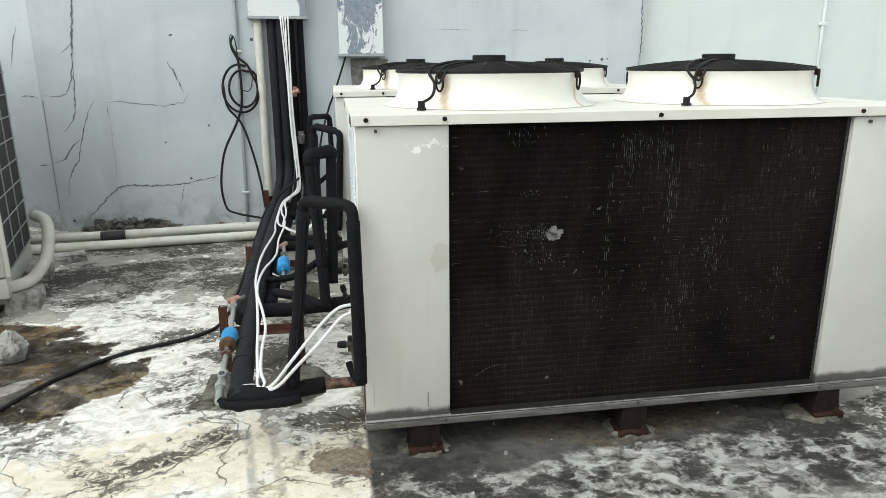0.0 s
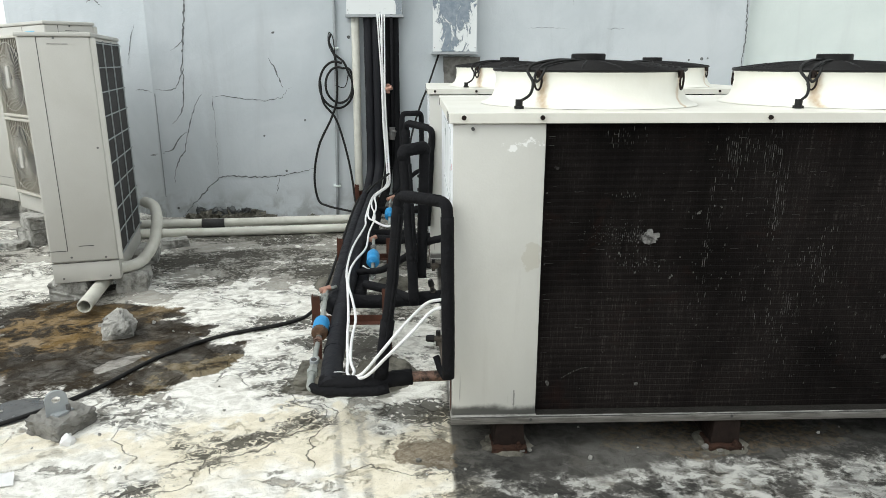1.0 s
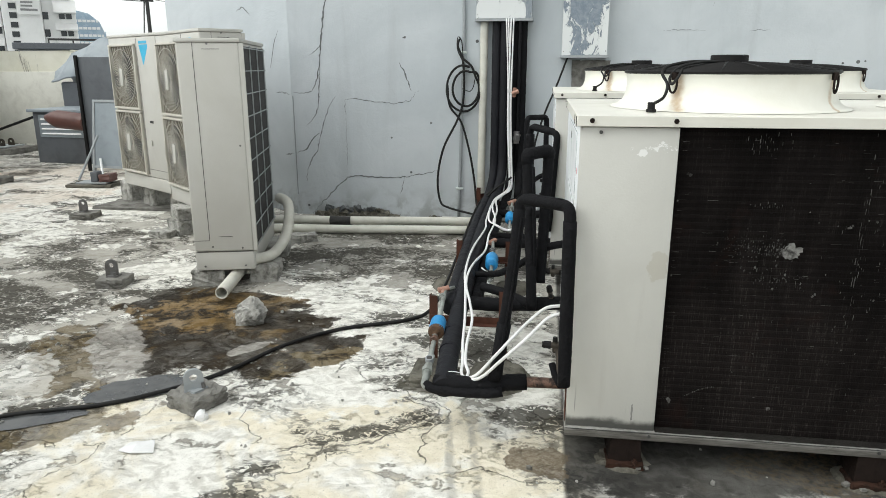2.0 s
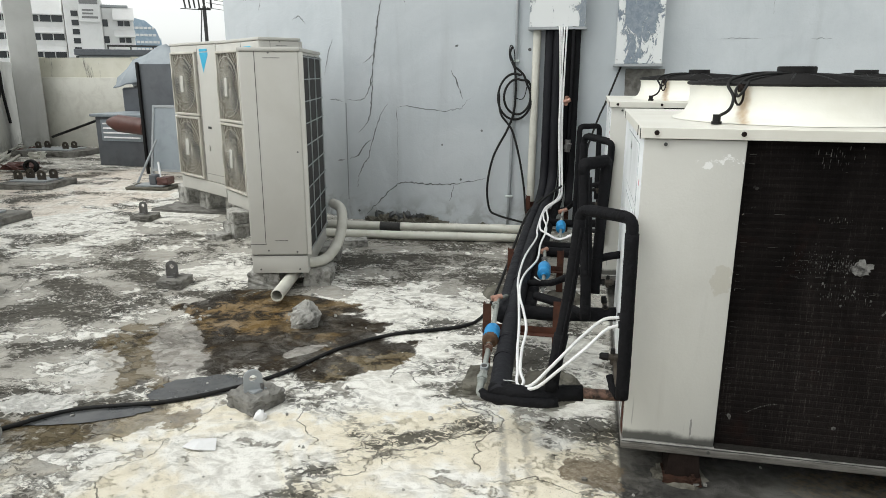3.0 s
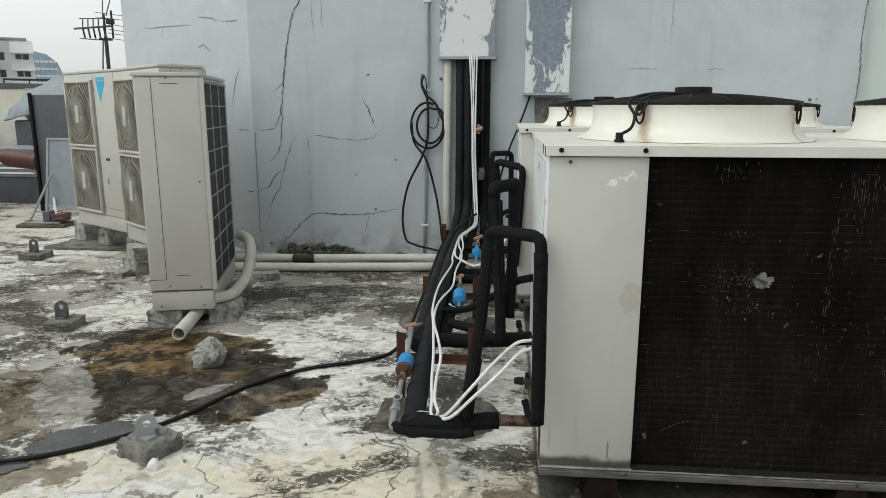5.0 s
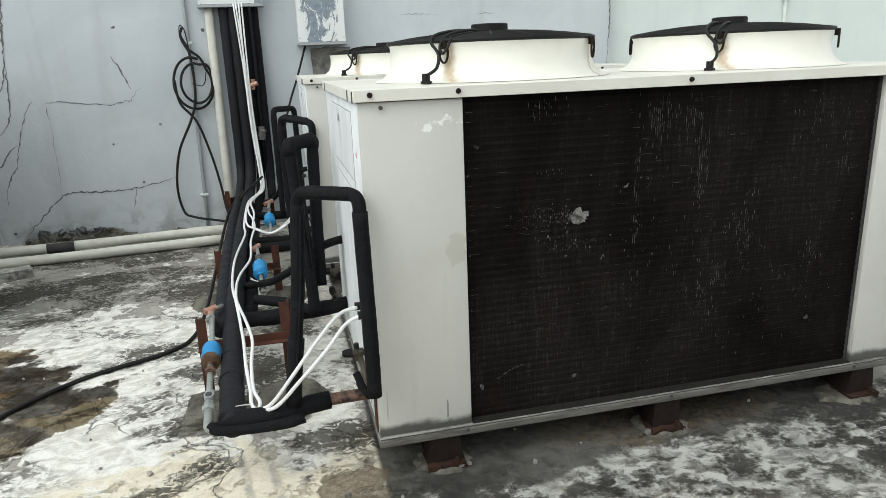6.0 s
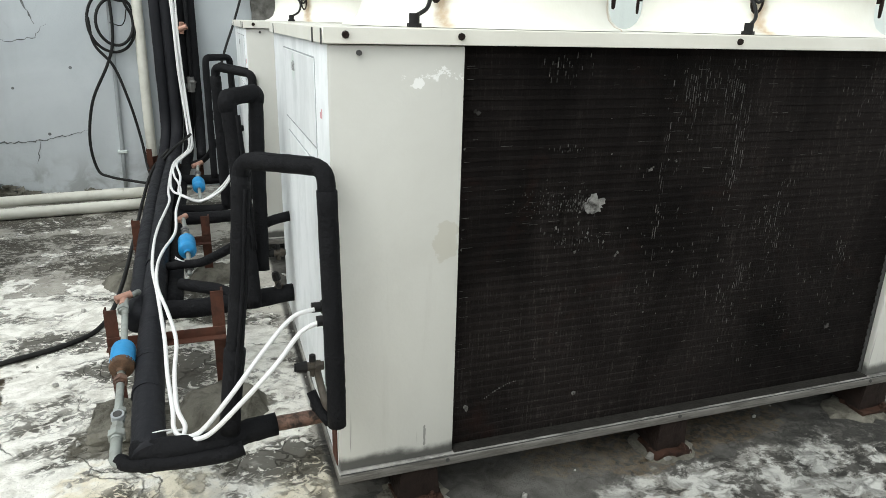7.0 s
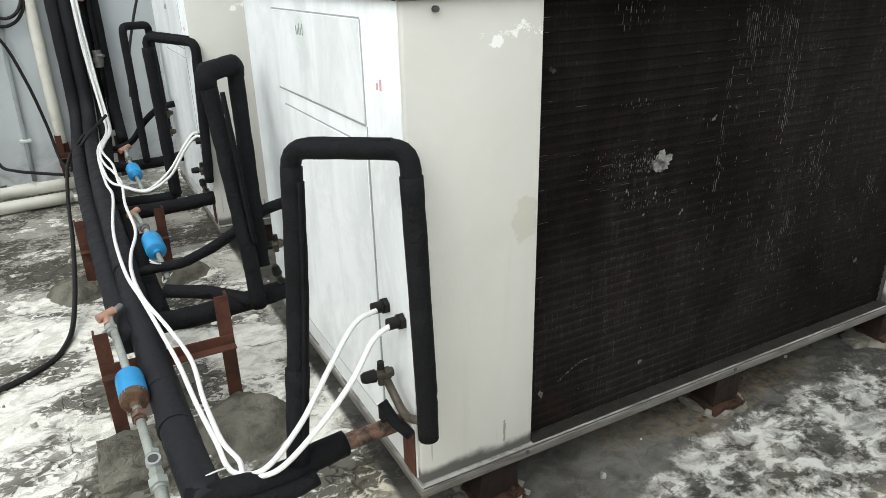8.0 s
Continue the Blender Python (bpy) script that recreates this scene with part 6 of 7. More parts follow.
# ---- outdoor units ----
def fan_guard(parent, cx, cz, s, y):
    """A square guard with a ring of radial ribs and an upright badge plate at its hub."""
    bm = bmesh.new()
    h = s / 2
    for a, b, c, e in ((cx - h, cx + h, cz - h * 1.12, cz - h * 1.12 + 0.02), (cx - h, cx + h, cz + h * 1.12 - 0.02, cz + h * 1.12), (cx - h, cx - h + 0.02, cz - h * 1.12 + 0.02, cz + h * 1.12 - 0.02), (cx + h - 0.02, cx + h, cz - h * 1.12 + 0.02, cz + h * 1.12 - 0.02)):
        box(bm, a, b, y - 0.028, y - 0.001, c, e, 0.004, 1)
    g = part("fan_guard", bm, AC_GUARD, parent, "ivory plastic fan guard with radial ribs", smooth=True)
    for k in range(52):
        a = 2 * math.pi * k / 52
        c, sn = math.cos(a), math.sin(a)
        r1 = min((h - 0.015) / max(abs(c), 1e-6), (h * 1.12 - 0.015) / max(abs(sn), 1e-6))
        bm = sweep(bmesh.new(), [(cx + 0.05 * c, y - 0.034, cz + 0.05 * sn), (cx + r1 * 0.6 * c, y - 0.034, cz + r1 * 0.6 * sn), (cx + r1 * c, y - 0.016, cz + r1 * sn)], 0.002, 4)
        part("rib", bm, AC_GUARD, g)
    for r in (0.06, 0.235):
        bm = sweep(bmesh.new(), [(cx + r * math.cos(2 * math.pi * i / 32), y - 0.031, cz + r * math.sin(2 * math.pi * i / 32)) for i in range(32)], 0.0025, 4, closed=True)
        part("ring", bm, AC_GUARD, g)
    part("hub_plate", boxed(cx - 0.035, cx + 0.035, y - 0.045, y - 0.035, cz - 0.075, cz + 0.075, 0.012, 3), AC_PAINT, g, "pale upright hub plate", smooth=True)
    bm = bmesh.new()
    # Flat brown sheet; its colour stands for the shaded depth behind the ribs.
    box(bm, cx - h + 0.018, cx + h - 0.018, y - 0.004, y - 0.0012, cz - h * 1.12 + 0.018, cz + h * 1.12 - 0.018)
    part("fan_opening", bm, FAN_SHADE, g)
    for k in range(3):
        m = Matrix.Translation((cx, y - 0.009, cz)) @ Matrix.Rotation(2 * math.pi * k / 3 + cz, 4, 'Y')
        part("fan_blade", boxed(0.03, 0.22, -0.002, 0.002, -0.07, 0.08, 0.001, 1, m=m), AC_DARK, g)


def outdoor_unit(label, badge=True):
    """A two-fan outdoor unit: x 0 to 0.9 along its front, y 0 to 0.32 to its back."""
    u = thing("outdoor_unit", label, "air conditioner", group="outdoor units")
    h = 1.345
    bm = boxed(0, 0.9, 0.0, 0.32, 0.12, h - 0.022, 0.012, 3)
    part("casing", bm, AC_PAINT, u, smooth=True)
    part("top_cover", boxed(-0.006, 0.906, -0.006, 0.326, h - 0.022, h, 0.006, 2), AC_PAINT, u, smooth=True)
    part("base_skirt", boxed(0.002, 0.898, 0.002, 0.318, 0.004, 0.118, 0.006, 2), AC_PAINT, u, smooth=True)
    bm = bmesh.new()
    box(bm, 0.55, 0.553, -0.0012, 0.003, 0.13, h - 0.03)
    box(bm, 0.556, 0.89, -0.0012, 0.003, 0.19, 0.1925)
    part("panel_gap", bm, AC_DARK, u)
    for cz in (0.415, 0.985):
        fan_guard(u, 0.29, cz, 0.50, 0.0)
    # Service side: a tall cover with its gap lines and screws.
    bm = bmesh.new()
    box(bm, 0.8985, 0.9012, 0.085, 0.0875, 0.19, h - 0.024)
    box(bm, 0.8985, 0.9012, 0.003, 0.0875, 0.187, 0.19)
    box(bm, 0.8985, 0.9012, 0.003, 0.318, 0.117, 0.1195)
    part("panel_gap", bm, AC_DARK, u)
    part("grip", boxed(0.8985, 0.9015, 0.13, 0.22, 1.285, 1.288), AC_DARK, u)
    part("grip", boxed(0.8985, 0.9015, 0.14, 0.21, 0.21, 0.213), AC_DARK, u)
    for y, z in ((0.05, 0.03), (0.27, 0.03), (0.1, 0.15), (0.26, 0.14), (0.16, 1.315), (0.29, 0.75)):
        bm = bmesh.new()
        cyl(bm, (0.899, y, z), (0.9035, y, z), 0.0055, 8)
        part("screw", bm, STEEL, u)
    # Back: dark coil behind a white wire grid.
    part("coil", boxed(0.03, 0.885, 0.3195, 0.3225, 0.135, h - 0.04), AC_DARK, u, "dark coil behind a wire grid")
    for x in (0.05, 0.325, 0.60, 0.87):
        part("guard_wire", boxed(x, x + 0.006, 0.326, 0.332, 0.13, h - 0.035), CONDUIT, u)
    for k in range(10):
        z = 0.14 + k * 0.128
        part("guard_wire", boxed(0.035, 0.885, 0.3325, 0.337, z, z + 0.006), CONDUIT, u)
    part("back_frame", boxed(0.886, 0.8985, 0.318, 0.342, 0.12, h - 0.025, 0.003, 1), AC_PAINT, u, smooth=True)
    if badge:
        bm = bmesh.new()
        x0, zt = 0.60, h - 0.09
        bm.faces.new([bm.verts.new(p) for p in ((x0, -0.0015, zt), (x0 + 0.16, -0.0015, zt), (x0 + 0.16, -0.0015, zt - 0.02), (x0 + 0.055, -0.0015, zt - 0.17))])
        part("badge", bm, LOGO, u, "bright blue slanted badge")
        bm = boxed(x0 + 0.005, x0 + 0.15, -0.0035, -0.0015, zt + 0.008, zt + 0.03)
        part("badge", bm, LOGO, u)
    part("handle", boxed(0.66, 0.72, -0.003, 0.001, 0.60, 0.62), AC_DARK, u)
    part("outlet", boxed(0.64, 0.67, -0.012, 0.001, 0.40, 0.45, 0.004), AC_PAINT, u)
    return u


ac_far = outdoor_unit("ivory two-fan outdoor unit with a blue badge on blocks")
ac_mid = copy_thing(ac_far, pose(-3.50, 5.67, 0.215, 0, 0, -40.8))
ac_near = copy_thing(ac_far, pose(-2.67, 4.939, 0.105, 0, 0, -75.5) @ Matrix.Diagonal((1, 1.08, 1, 1)))
ac_far.matrix_basis = pose(-4.345, 6.32, 0.225, 0, 0, -33.5)
tagged(ac_near, "ivory two-fan outdoor unit seen from its side, on low blocks")
tagged(ac_mid, "ivory two-fan outdoor unit standing on a pile of blocks")


def block(x, y, w, d, h, turn, seed, label="chipped grey concrete block under an outdoor unit", z=0.0, stone=None):
    ob = part("concrete_block", rough_block(bmesh.new(), -w / 2, w / 2, -d / 2, d / 2, -0.01 if z == 0 else 0, h, 0.007, 3, seed), stone or PALE_STONE)
    ob.matrix_world = pose(x, y, z, 0, 0, turn)
    return tagged(ob, label, "concrete block", group="concrete blocks")


block(-2.42, 4.215, 0.20, 0.22, 0.104, 12, 1)
block(-2.12, 4.34, 0.17, 0.2, 0.104, 12, 2)
block(-2.55, 4.80, 0.2, 0.2, 0.104, 14, 3)
block(-2.28, 4.90, 0.18, 0.2, 0.104, 14, 4)
block(-3.26, 5.46, 0.26, 0.24, 0.11, -38, 5)
block(-3.25, 5.46, 0.24, 0.22, 0.104, -46, 6, "chipped grey concrete block on top of another", 0.11)
block(-3.36, 5.25, 0.17, 0.12, 0.05, -10, 7, "broken lump of concrete beside the blocks")
block(-2.86, 5.22, 0.2, 0.24, 0.213, -40, 8)
block(-4.05, 6.40, 0.22, 0.24, 0.20, -35, 9)
block(-3.60, 6.1, 0.22, 0.24, 0.21, -35, 10)
block(-4.42, 6.62, 0.24, 0.24, 0.21, -35, 11)
block(-2.20, 5.26, 0.19, 0.11, 0.06, 25, 12, "broken piece of concrete lying near the wall")
bm = rough_block(bmesh.new(), -4.6, -3.6, 6.15, 6.65, -0.02, 0.02, 0.012, 5, 40)
tagged(part("mortar_bed", bm, SLAB), "low pale mortar bed under the far outdoor unit", "mortar bed")


def stone(x, y, r, h, seed, name="stone", label="broken pale lump of concrete in the wet stain", mat=None):
    """An angular broken lump: the hull of a wide foot and a narrow top, its faces roughened."""
    rng = random.Random(seed)
    bm = bmesh.new()
    for z, f, count in ((-0.03, 0.85, 6), (0.45, 1.0, 6), (0.75, 0.72, 5), (1.0, 0.36, 4)):
        for k in range(count):
            a = 2 * math.pi * (k + rng.uniform(-0.3, 0.3)) / count + z
            bm.verts.new((r * f * rng.uniform(0.8, 1.1) * math.cos(a), r * f * rng.uniform(0.8, 1.1) * math.sin(a), h * z * rng.uniform(0.9, 1.05)))
    bmesh.ops.convex_hull(bm, input=bm.verts[:])
    for v in [v for v in bm.verts if not v.link_faces]:
        bm.verts.remove(v)
    bmesh.ops.subdivide_edges(bm, edges=bm.edges[:], cuts=5, use_grid_fill=True)
    for v in bm.verts:
        v.co += Vector((1, 1, 0.7)) * r * (0.16 * noise.noise(v.co / r * 2 + Vector((seed, 0, 0))) + 0.13 * noise.noise(v.co / r * 5 + Vector((0, seed, 0))) + 0.06 * noise.noise(v.co / r * 13 + Vector((0, 0, seed))))
    ob = part(name, bm, mat or PALE_STONE, at=(x, y, 0))
    return tagged(ob, label, "stone")


stone(-1.89, 3.58, 0.088, 0.135, 14)
stone(-1.655, 2.585, 0.03, 0.035, 9, "pebble", "small white pebble beside a lug block", WHITE_CABLE)


def unit_pipes():
    t = thing("drain_pipe", "cream plastic drain pipe open below the outdoor unit", "pipe")
    p, q = Vector((-2.185, 3.85, 0.055)), Vector((-2.30, 4.45, 0.06))
    m = Matrix.Translation(p) @ (q - p).to_track_quat('Z', 'Y').to_matrix().to_4x4()
    bm = lathe(bmesh.new(), [(0.030, 0.25), (0.030, 0.001), (0.031, 0.0), (0.036, 0.0), (0.037, 0.002), (0.037, 0.61), (0.0, 0.61)], 20, m)
    part("pipe", bm, PVC, t, smooth=True)
    # Dark disc stands for the shade inside the open pipe.
    bm = bmesh.new()
    cyl(bm, p + (q - p) * 0.2, p + (q - p) * 0.21, 0.0299, 16)
    part("inside_shade", bm, AC_DARK, t)
    t = thing("flexible_conduit", "ivory wrapped pipe bundle curving behind the outdoor unit", "pipe bundle")
    tube("wrap", [(-2.17, 4.22, 0.165), (-2.13, 4.27, 0.145), (-2.08, 4.38, 0.15), (-2.045, 4.5, 0.23), (-2.05, 4.60, 0.35), (-2.09, 4.68, 0.42), (-2.17, 4.74, 0.44)], 0.034, PVC, t, smooth_path=True, segs=14, lumpy=0.06, seed=4)


unit_pipes()


# ---- anchor blocks, plinths and loose things on the roof ----
def lug_block(x, y, w, h, turn, lug_h, seed, twist=0.0):
    t = thing("anchor_block", "small concrete block with a steel eye lug", "anchor block", (x, y, 0), turn, group="anchor blocks")
    part("block", rough_block(bmesh.new(), -w / 2, w / 2, -w / 2, w / 2, -0.015, h, 0.006, 7, seed), SLAB, t)
    bm = eye_plate(bmesh.new(), 0.075, lug_h, 0.012, 0.016, Matrix.Translation((-0.01, 0, h - 0.004)) @ Matrix.Rotation(radians(twist), 4, 'Z'))
    box(bm, -0.035, 0.03, -0.032, 0.032, h - 0.002, h + 0.008)
    part("eye_lug", bm, CONDUIT if seed == 1 else STEEL, t, "galvanised steel eye lug")
    bm = bmesh.new()
    cyl(bm, (0.015, -0.025, h), (0.015, -0.025, h + 0.03), 0.008, 8)
    part("bolt", bm, STEEL, t)


lug_block(-1.73, 2.70, 0.165, 0.062, 66, 0.095, 1, -34)
lug_block(-2.985, 4.06, 0.165, 0.055, 8, 0.11, 2)
lug_block(-4.42, 5.80, 0.19, 0.05, 5, 0.12, 3)


def plinth(x, y, w, d, h, turn, kind, seed, label):
    t = thing("concrete_plinth", label, "plinth", (x, y, 0), turn, group="concrete plinths")
    part("slab", rough_block(bmesh.new(), -w / 2, w / 2, -d / 2, d / 2, -0.02, h, 0.006, 5, seed), MORTAR if kind == "scraps" else SLAB, t)
    part("plate", boxed(-w * 0.34, w * 0.34, -d * 0.32, d * 0.32, h, h + 0.018, 0.003), CONDUIT, t, "dull steel base plate")
    if kind == "scraps":
        part("bracket", boxed(-0.02, 0.06, -0.06, 0.06, h + 0.018, h + 0.13, 0.01), GREY_DUCT, t, "small grey bracket")
        part("brick", rough_block(bmesh.new(), 0.08, 0.21, -0.08, 0.10, h + 0.019, h + 0.10, 0.006, 2, seed), BROWN_PIPE, t, "dull brown brick")
    for sx in () if kind == "scraps" else (-1, 1):
        if kind == "studs":
            for k in range(3):
                bm = bmesh.new()
                px, py = sx * w * 0.2 + 0.04 * (k - 1), (k - 1) * 0.07
                cyl(bm, (px, py, h + 0.015), (px, py, h + 0.12 + 0.015 * k), 0.014, 8)
                cyl(bm, (px, py, h + 0.017), (px, py, h + 0.04), 0.026, 6)
                part("stud", bm, STEEL, t)
        else:
            for k in range(2):
                bm = eye_plate(bmesh.new(), 0.10, 0.115, 0.018, 0.018, Matrix.Translation((sx * w * 0.22 + (k - 0.5) * 0.07, (k - 0.5) * 0.12, h + 0.016)))
                part("lug", bm, TARNISH, t, "weathered upright lug")


plinth(-5.98, 5.28, 1.05, 0.62, 0.07, 6, "studs", 1, "low concrete plinth with upright threaded studs")
plinth(-6.85, 7.2, 0.66, 0.55, 0.07, 8, "lugs", 2, "low concrete plinth with rusted lugs")
plinth(-4.12, 3.38, 0.6, 0.5, 0.105, 30, "studs", 3, "concrete plinth with studs at the edge of the wet floor")
plinth(-9.0, 10.0, 1.1, 0.7, 0.09, 4, "lugs", 4, "low concrete plinth beside the vent housing")
plinth(-5.42, 7.38, 0.50, 0.34, 0.03, 8, "scraps", 5, "thin dark slab with a bracket and a brown brick")
bm = rough_block(bmesh.new(), -0.22, 0.22, -0.22, 0.22, -0.01, 0.05, 0.005, 4, 77)
ob = part("concrete_slab", bm, PALE_STONE)
ob.matrix_world = pose(-2.60, 1.98, 0, 0, 0, 38)
tagged(ob, "pale square concrete slab lying on the roof", "concrete slab")


def puddle(x, y, length, wide, turn, seed, label):
    """Shallow standing water with an uneven shore."""
    bm = bmesh.new()
    n = 72
    ring = []
    for k in range(n):
        a = 2 * math.pi * k / n
        c, s = math.cos(a), math.sin(a)
        q = 1 + 0.28 * noise.noise((c * 1.5, s * 1.5, seed)) + 0.12 * noise.noise((c * 5, s * 5, seed))
        p = Matrix.Rotation(radians(turn), 2) @ Vector((length * q * c * 0.5, wide * q * s * 0.5))
        ring.append(bm.verts.new((x + p.x, y + p.y, roof_height(x + p.x, y + p.y) + 0.005)))
    bm.faces.new(ring)
    bmesh.ops.triangulate(bm, faces=bm.faces[:])
    tagged(part("puddle", bm, WATER), label, "water", kind="structure")


puddle(-2.03, 2.78, 0.40, 0.21, 32, 1.0, "dark still puddle where the cable crosses the stain")
puddle(-2.34, 2.46, 0.50, 0.12, 24, 5.0, "thin dark puddle held along the black cable")


def scrap_paper():
    bm = bmesh.new()
    pts = [(-0.06, -0.025, 0.004), (0.0, -0.045, 0.012), (0.07, -0.02, 0.004), (0.045, 0.035, 0.018), (-0.045, 0.03, 0.006)]
    v = [bm.verts.new(p) for p in pts]
    c = bm.verts.new((0.0, 0.0, 0.022))
    for k in range(5):
        bm.faces.new((v[k], v[(k + 1) % 5], c))
    r = bmesh.ops.extrude_face_region(bm, geom=bm.faces[:])
    bmesh.ops.translate(bm, verts=[q for q in r["geom"] if isinstance(q, bmesh.types.BMVert)], vec=(0, 0, 0.003))
    tagged(part("paper_scrap", bm, WHITE_CABLE, at=(-1.77, 2.35, 0.002)), "crumpled white scrap of paper on the roof", "scrap")


scrap_paper()


def side_hose():
    """Pipes beyond the right end of the unit."""
    t = thing("floor_pipe", "grey pipe lying on the roof beside the unit", "pipe")
    tube("pipe", [(1.95, 3.05, 0.018), (2.6, 3.0, 0.018), (4.2, 3.3, 0.018)], 0.035, CONDUIT, t, segs=10)
    t = thing("floor_hose", "black hose lying behind the grey pipe", "hose")
    tube("hose", [(1.92, 3.2, 0.018), (2.4, 3.14, 0.018), (3.4, 3.4, 0.018), (4.4, 3.6, 0.018)], 0.035, BLACK_CABLE, t, smooth_path=True, segs=10)


side_hose()


def gravel():
    """Small loose crumbs of mortar."""
    rng = random.Random(3)
    bm = bmesh.new()
    for k in range(420):
        x, y = rng.uniform(-3.4, 1.6), rng.uniform(1.7, 6.1)
        s = rng.choice((0.003, 0.004, 0.005, 0.007, 0.011))
        r = bmesh.ops.create_icosphere(bm, subdivisions=1, radius=s, matrix=Matrix.Translation((x, y, roof_height(x, y) + s * 0.4)))
        for v in r["verts"]:
            v.co += Vector((rng.uniform(-1, 1), rng.uniform(-1, 1), rng.uniform(-1, 1))) * s * 0.3
    tagged(part("loose_crumbs", bm, PALE_STONE), "loose crumbs of mortar scattered on the roof", "crumbs", kind="stuff")


gravel()


# ---- parapets, pillars and the far end of the roof ----
PA, PB = Vector((-7.72, 6.6)), Vector((-10.6, 10.75))


def parapet_run(name, a, b, h, thick, material, label):
    """A parapet from a to b; its thickness lies to the left of that way."""
    d = Vector(b) - Vector(a)
    ob = part(name, boxed(0, d.length, 0, thick, -0.15, h, 0.012, 2), material, smooth=True)
    ob.matrix_world = pose(a[0], a[1], 0, 0, 0, math.degrees(math.atan2(d.y, d.x)))
    return tagged(ob, label, "parapet", kind="structure")


away = (PB - PA).normalized()
start = PA - away * 13.9
parapet_run("parapet_west", start, PB + away * 3.0, 1.50, 0.22, PARAPET, "grey painted roof parapet with dirt runs")
parapet_run("parapet_north", (-3.6, 11.05), (-10.35, 11.35), 1.21, -0.22, PARAPET, "grey painted far parapet below a cream band")
parapet_run("parapet_band", (-8.36, 11.28), (-10.35, 11.37), 1.57, -0.16, CREAM, "stained cream raised band of the far parapet")
parapet_run("parapet_lip", (-8.32, 11.235), (-10.35, 11.325), 1.225, 0.05, LIP, "thin white lip below the cream band")
parapet_run("parapet_south", (8.0, -4.8), (start.x, -4.8), 1.2, -0.2, PARAPET, "grey painted rear parapet")
parapet_run("parapet_east", (7.9, 6.3), (7.9, -4.8), 1.2, -0.2, PARAPET, "grey painted side parapet")


bm = rough_block(bmesh.new(), -8.52, -8.06, 11.238, 11.30, 0.70, 1.0, 0.012, 5, 61)
tagged(part("parapet_patch", bm, MORTAR), "bare dark cement patch on the far parapet", "patch", kind="structure")


def pillar(x, y, w, h, turn, label):
    ob = part("pillar", boxed(-w / 2, w / 2, -w / 2, w / 2, -0.1, h, 0.015, 2), PARAPET, smooth=True)
    ob.matrix_world = pose(x, y, 0, 0, 0, turn)
    return tagged(ob, label, "pillar", group="roof pillars")


TURN_W = math.degrees(math.atan2(away.y, away.x))
pillar(-10.35, 11.05, 0.43, 2.66, TURN_W - 90 + 10, "tall grey concrete pillar at the parapet corner")
pillar(-8.75, 7.63, 0.46, 2.505, TURN_W - 90 + 10, "tall grey concrete pillar against the parapet")


def beam(a, b, w, h, z, label):
    d = Vector(b) - Vector(a)
    ob = part("roof_beam", boxed(0, d.length, -w / 2, w / 2, z, z + h, 0.012, 2), PARAPET, smooth=True)
    ob.matrix_world = pose(a[0], a[1], 0, 0, 0, math.degrees(math.atan2(d.y, d.x)))
    return tagged(ob, label, "beam", group="roof beams")


beam((-12.4, 9.6), (-9.9, 11.35), 0.22, 0.25, 2.665, "grey concrete beam with a chipped rusty corner")
beam((-10.8, 6.18), (-8.30, 7.93), 0.24, 0.33, 2.51, "grey concrete beam carried by a pillar")
for ax, ay, bx, by in ((-8.42, 7.85, -9.97, 11.3), (-9.04, 7.42, -10.55, 10.9), (-9.66, 6.98, -11.2, 10.44)):
    t = thing("roof_rail", "bowed grey steel rod bolted between the roof beams", "rail", group="rods between the beams")
    mid = ((ax + bx) / 2, (ay + by) / 2, 2.715)
    tube("rod", [(ax, ay, 2.74), mid, (bx, by, 2.80)], 0.022, CONDUIT, t, smooth_path=True, segs=8)
    for x, y, z, way in ((ax, ay, 2.735, 1), (bx, by, 2.80, -1)):
        part("clamp", boxed(x - 0.05, x + 0.05, y - 0.16, y + 0.16, z - 0.05, z + 0.05, 0.01), AC_DARK, t)
bm = rough_block(bmesh.new(), -10.35, -10.05, 10.95, 11.2, 2.63, 2.72, 0.02, 3, 90)
tagged(part("rusty_bearing", bm, RUST), "rusty bearing between beam and pillar", "bearing")


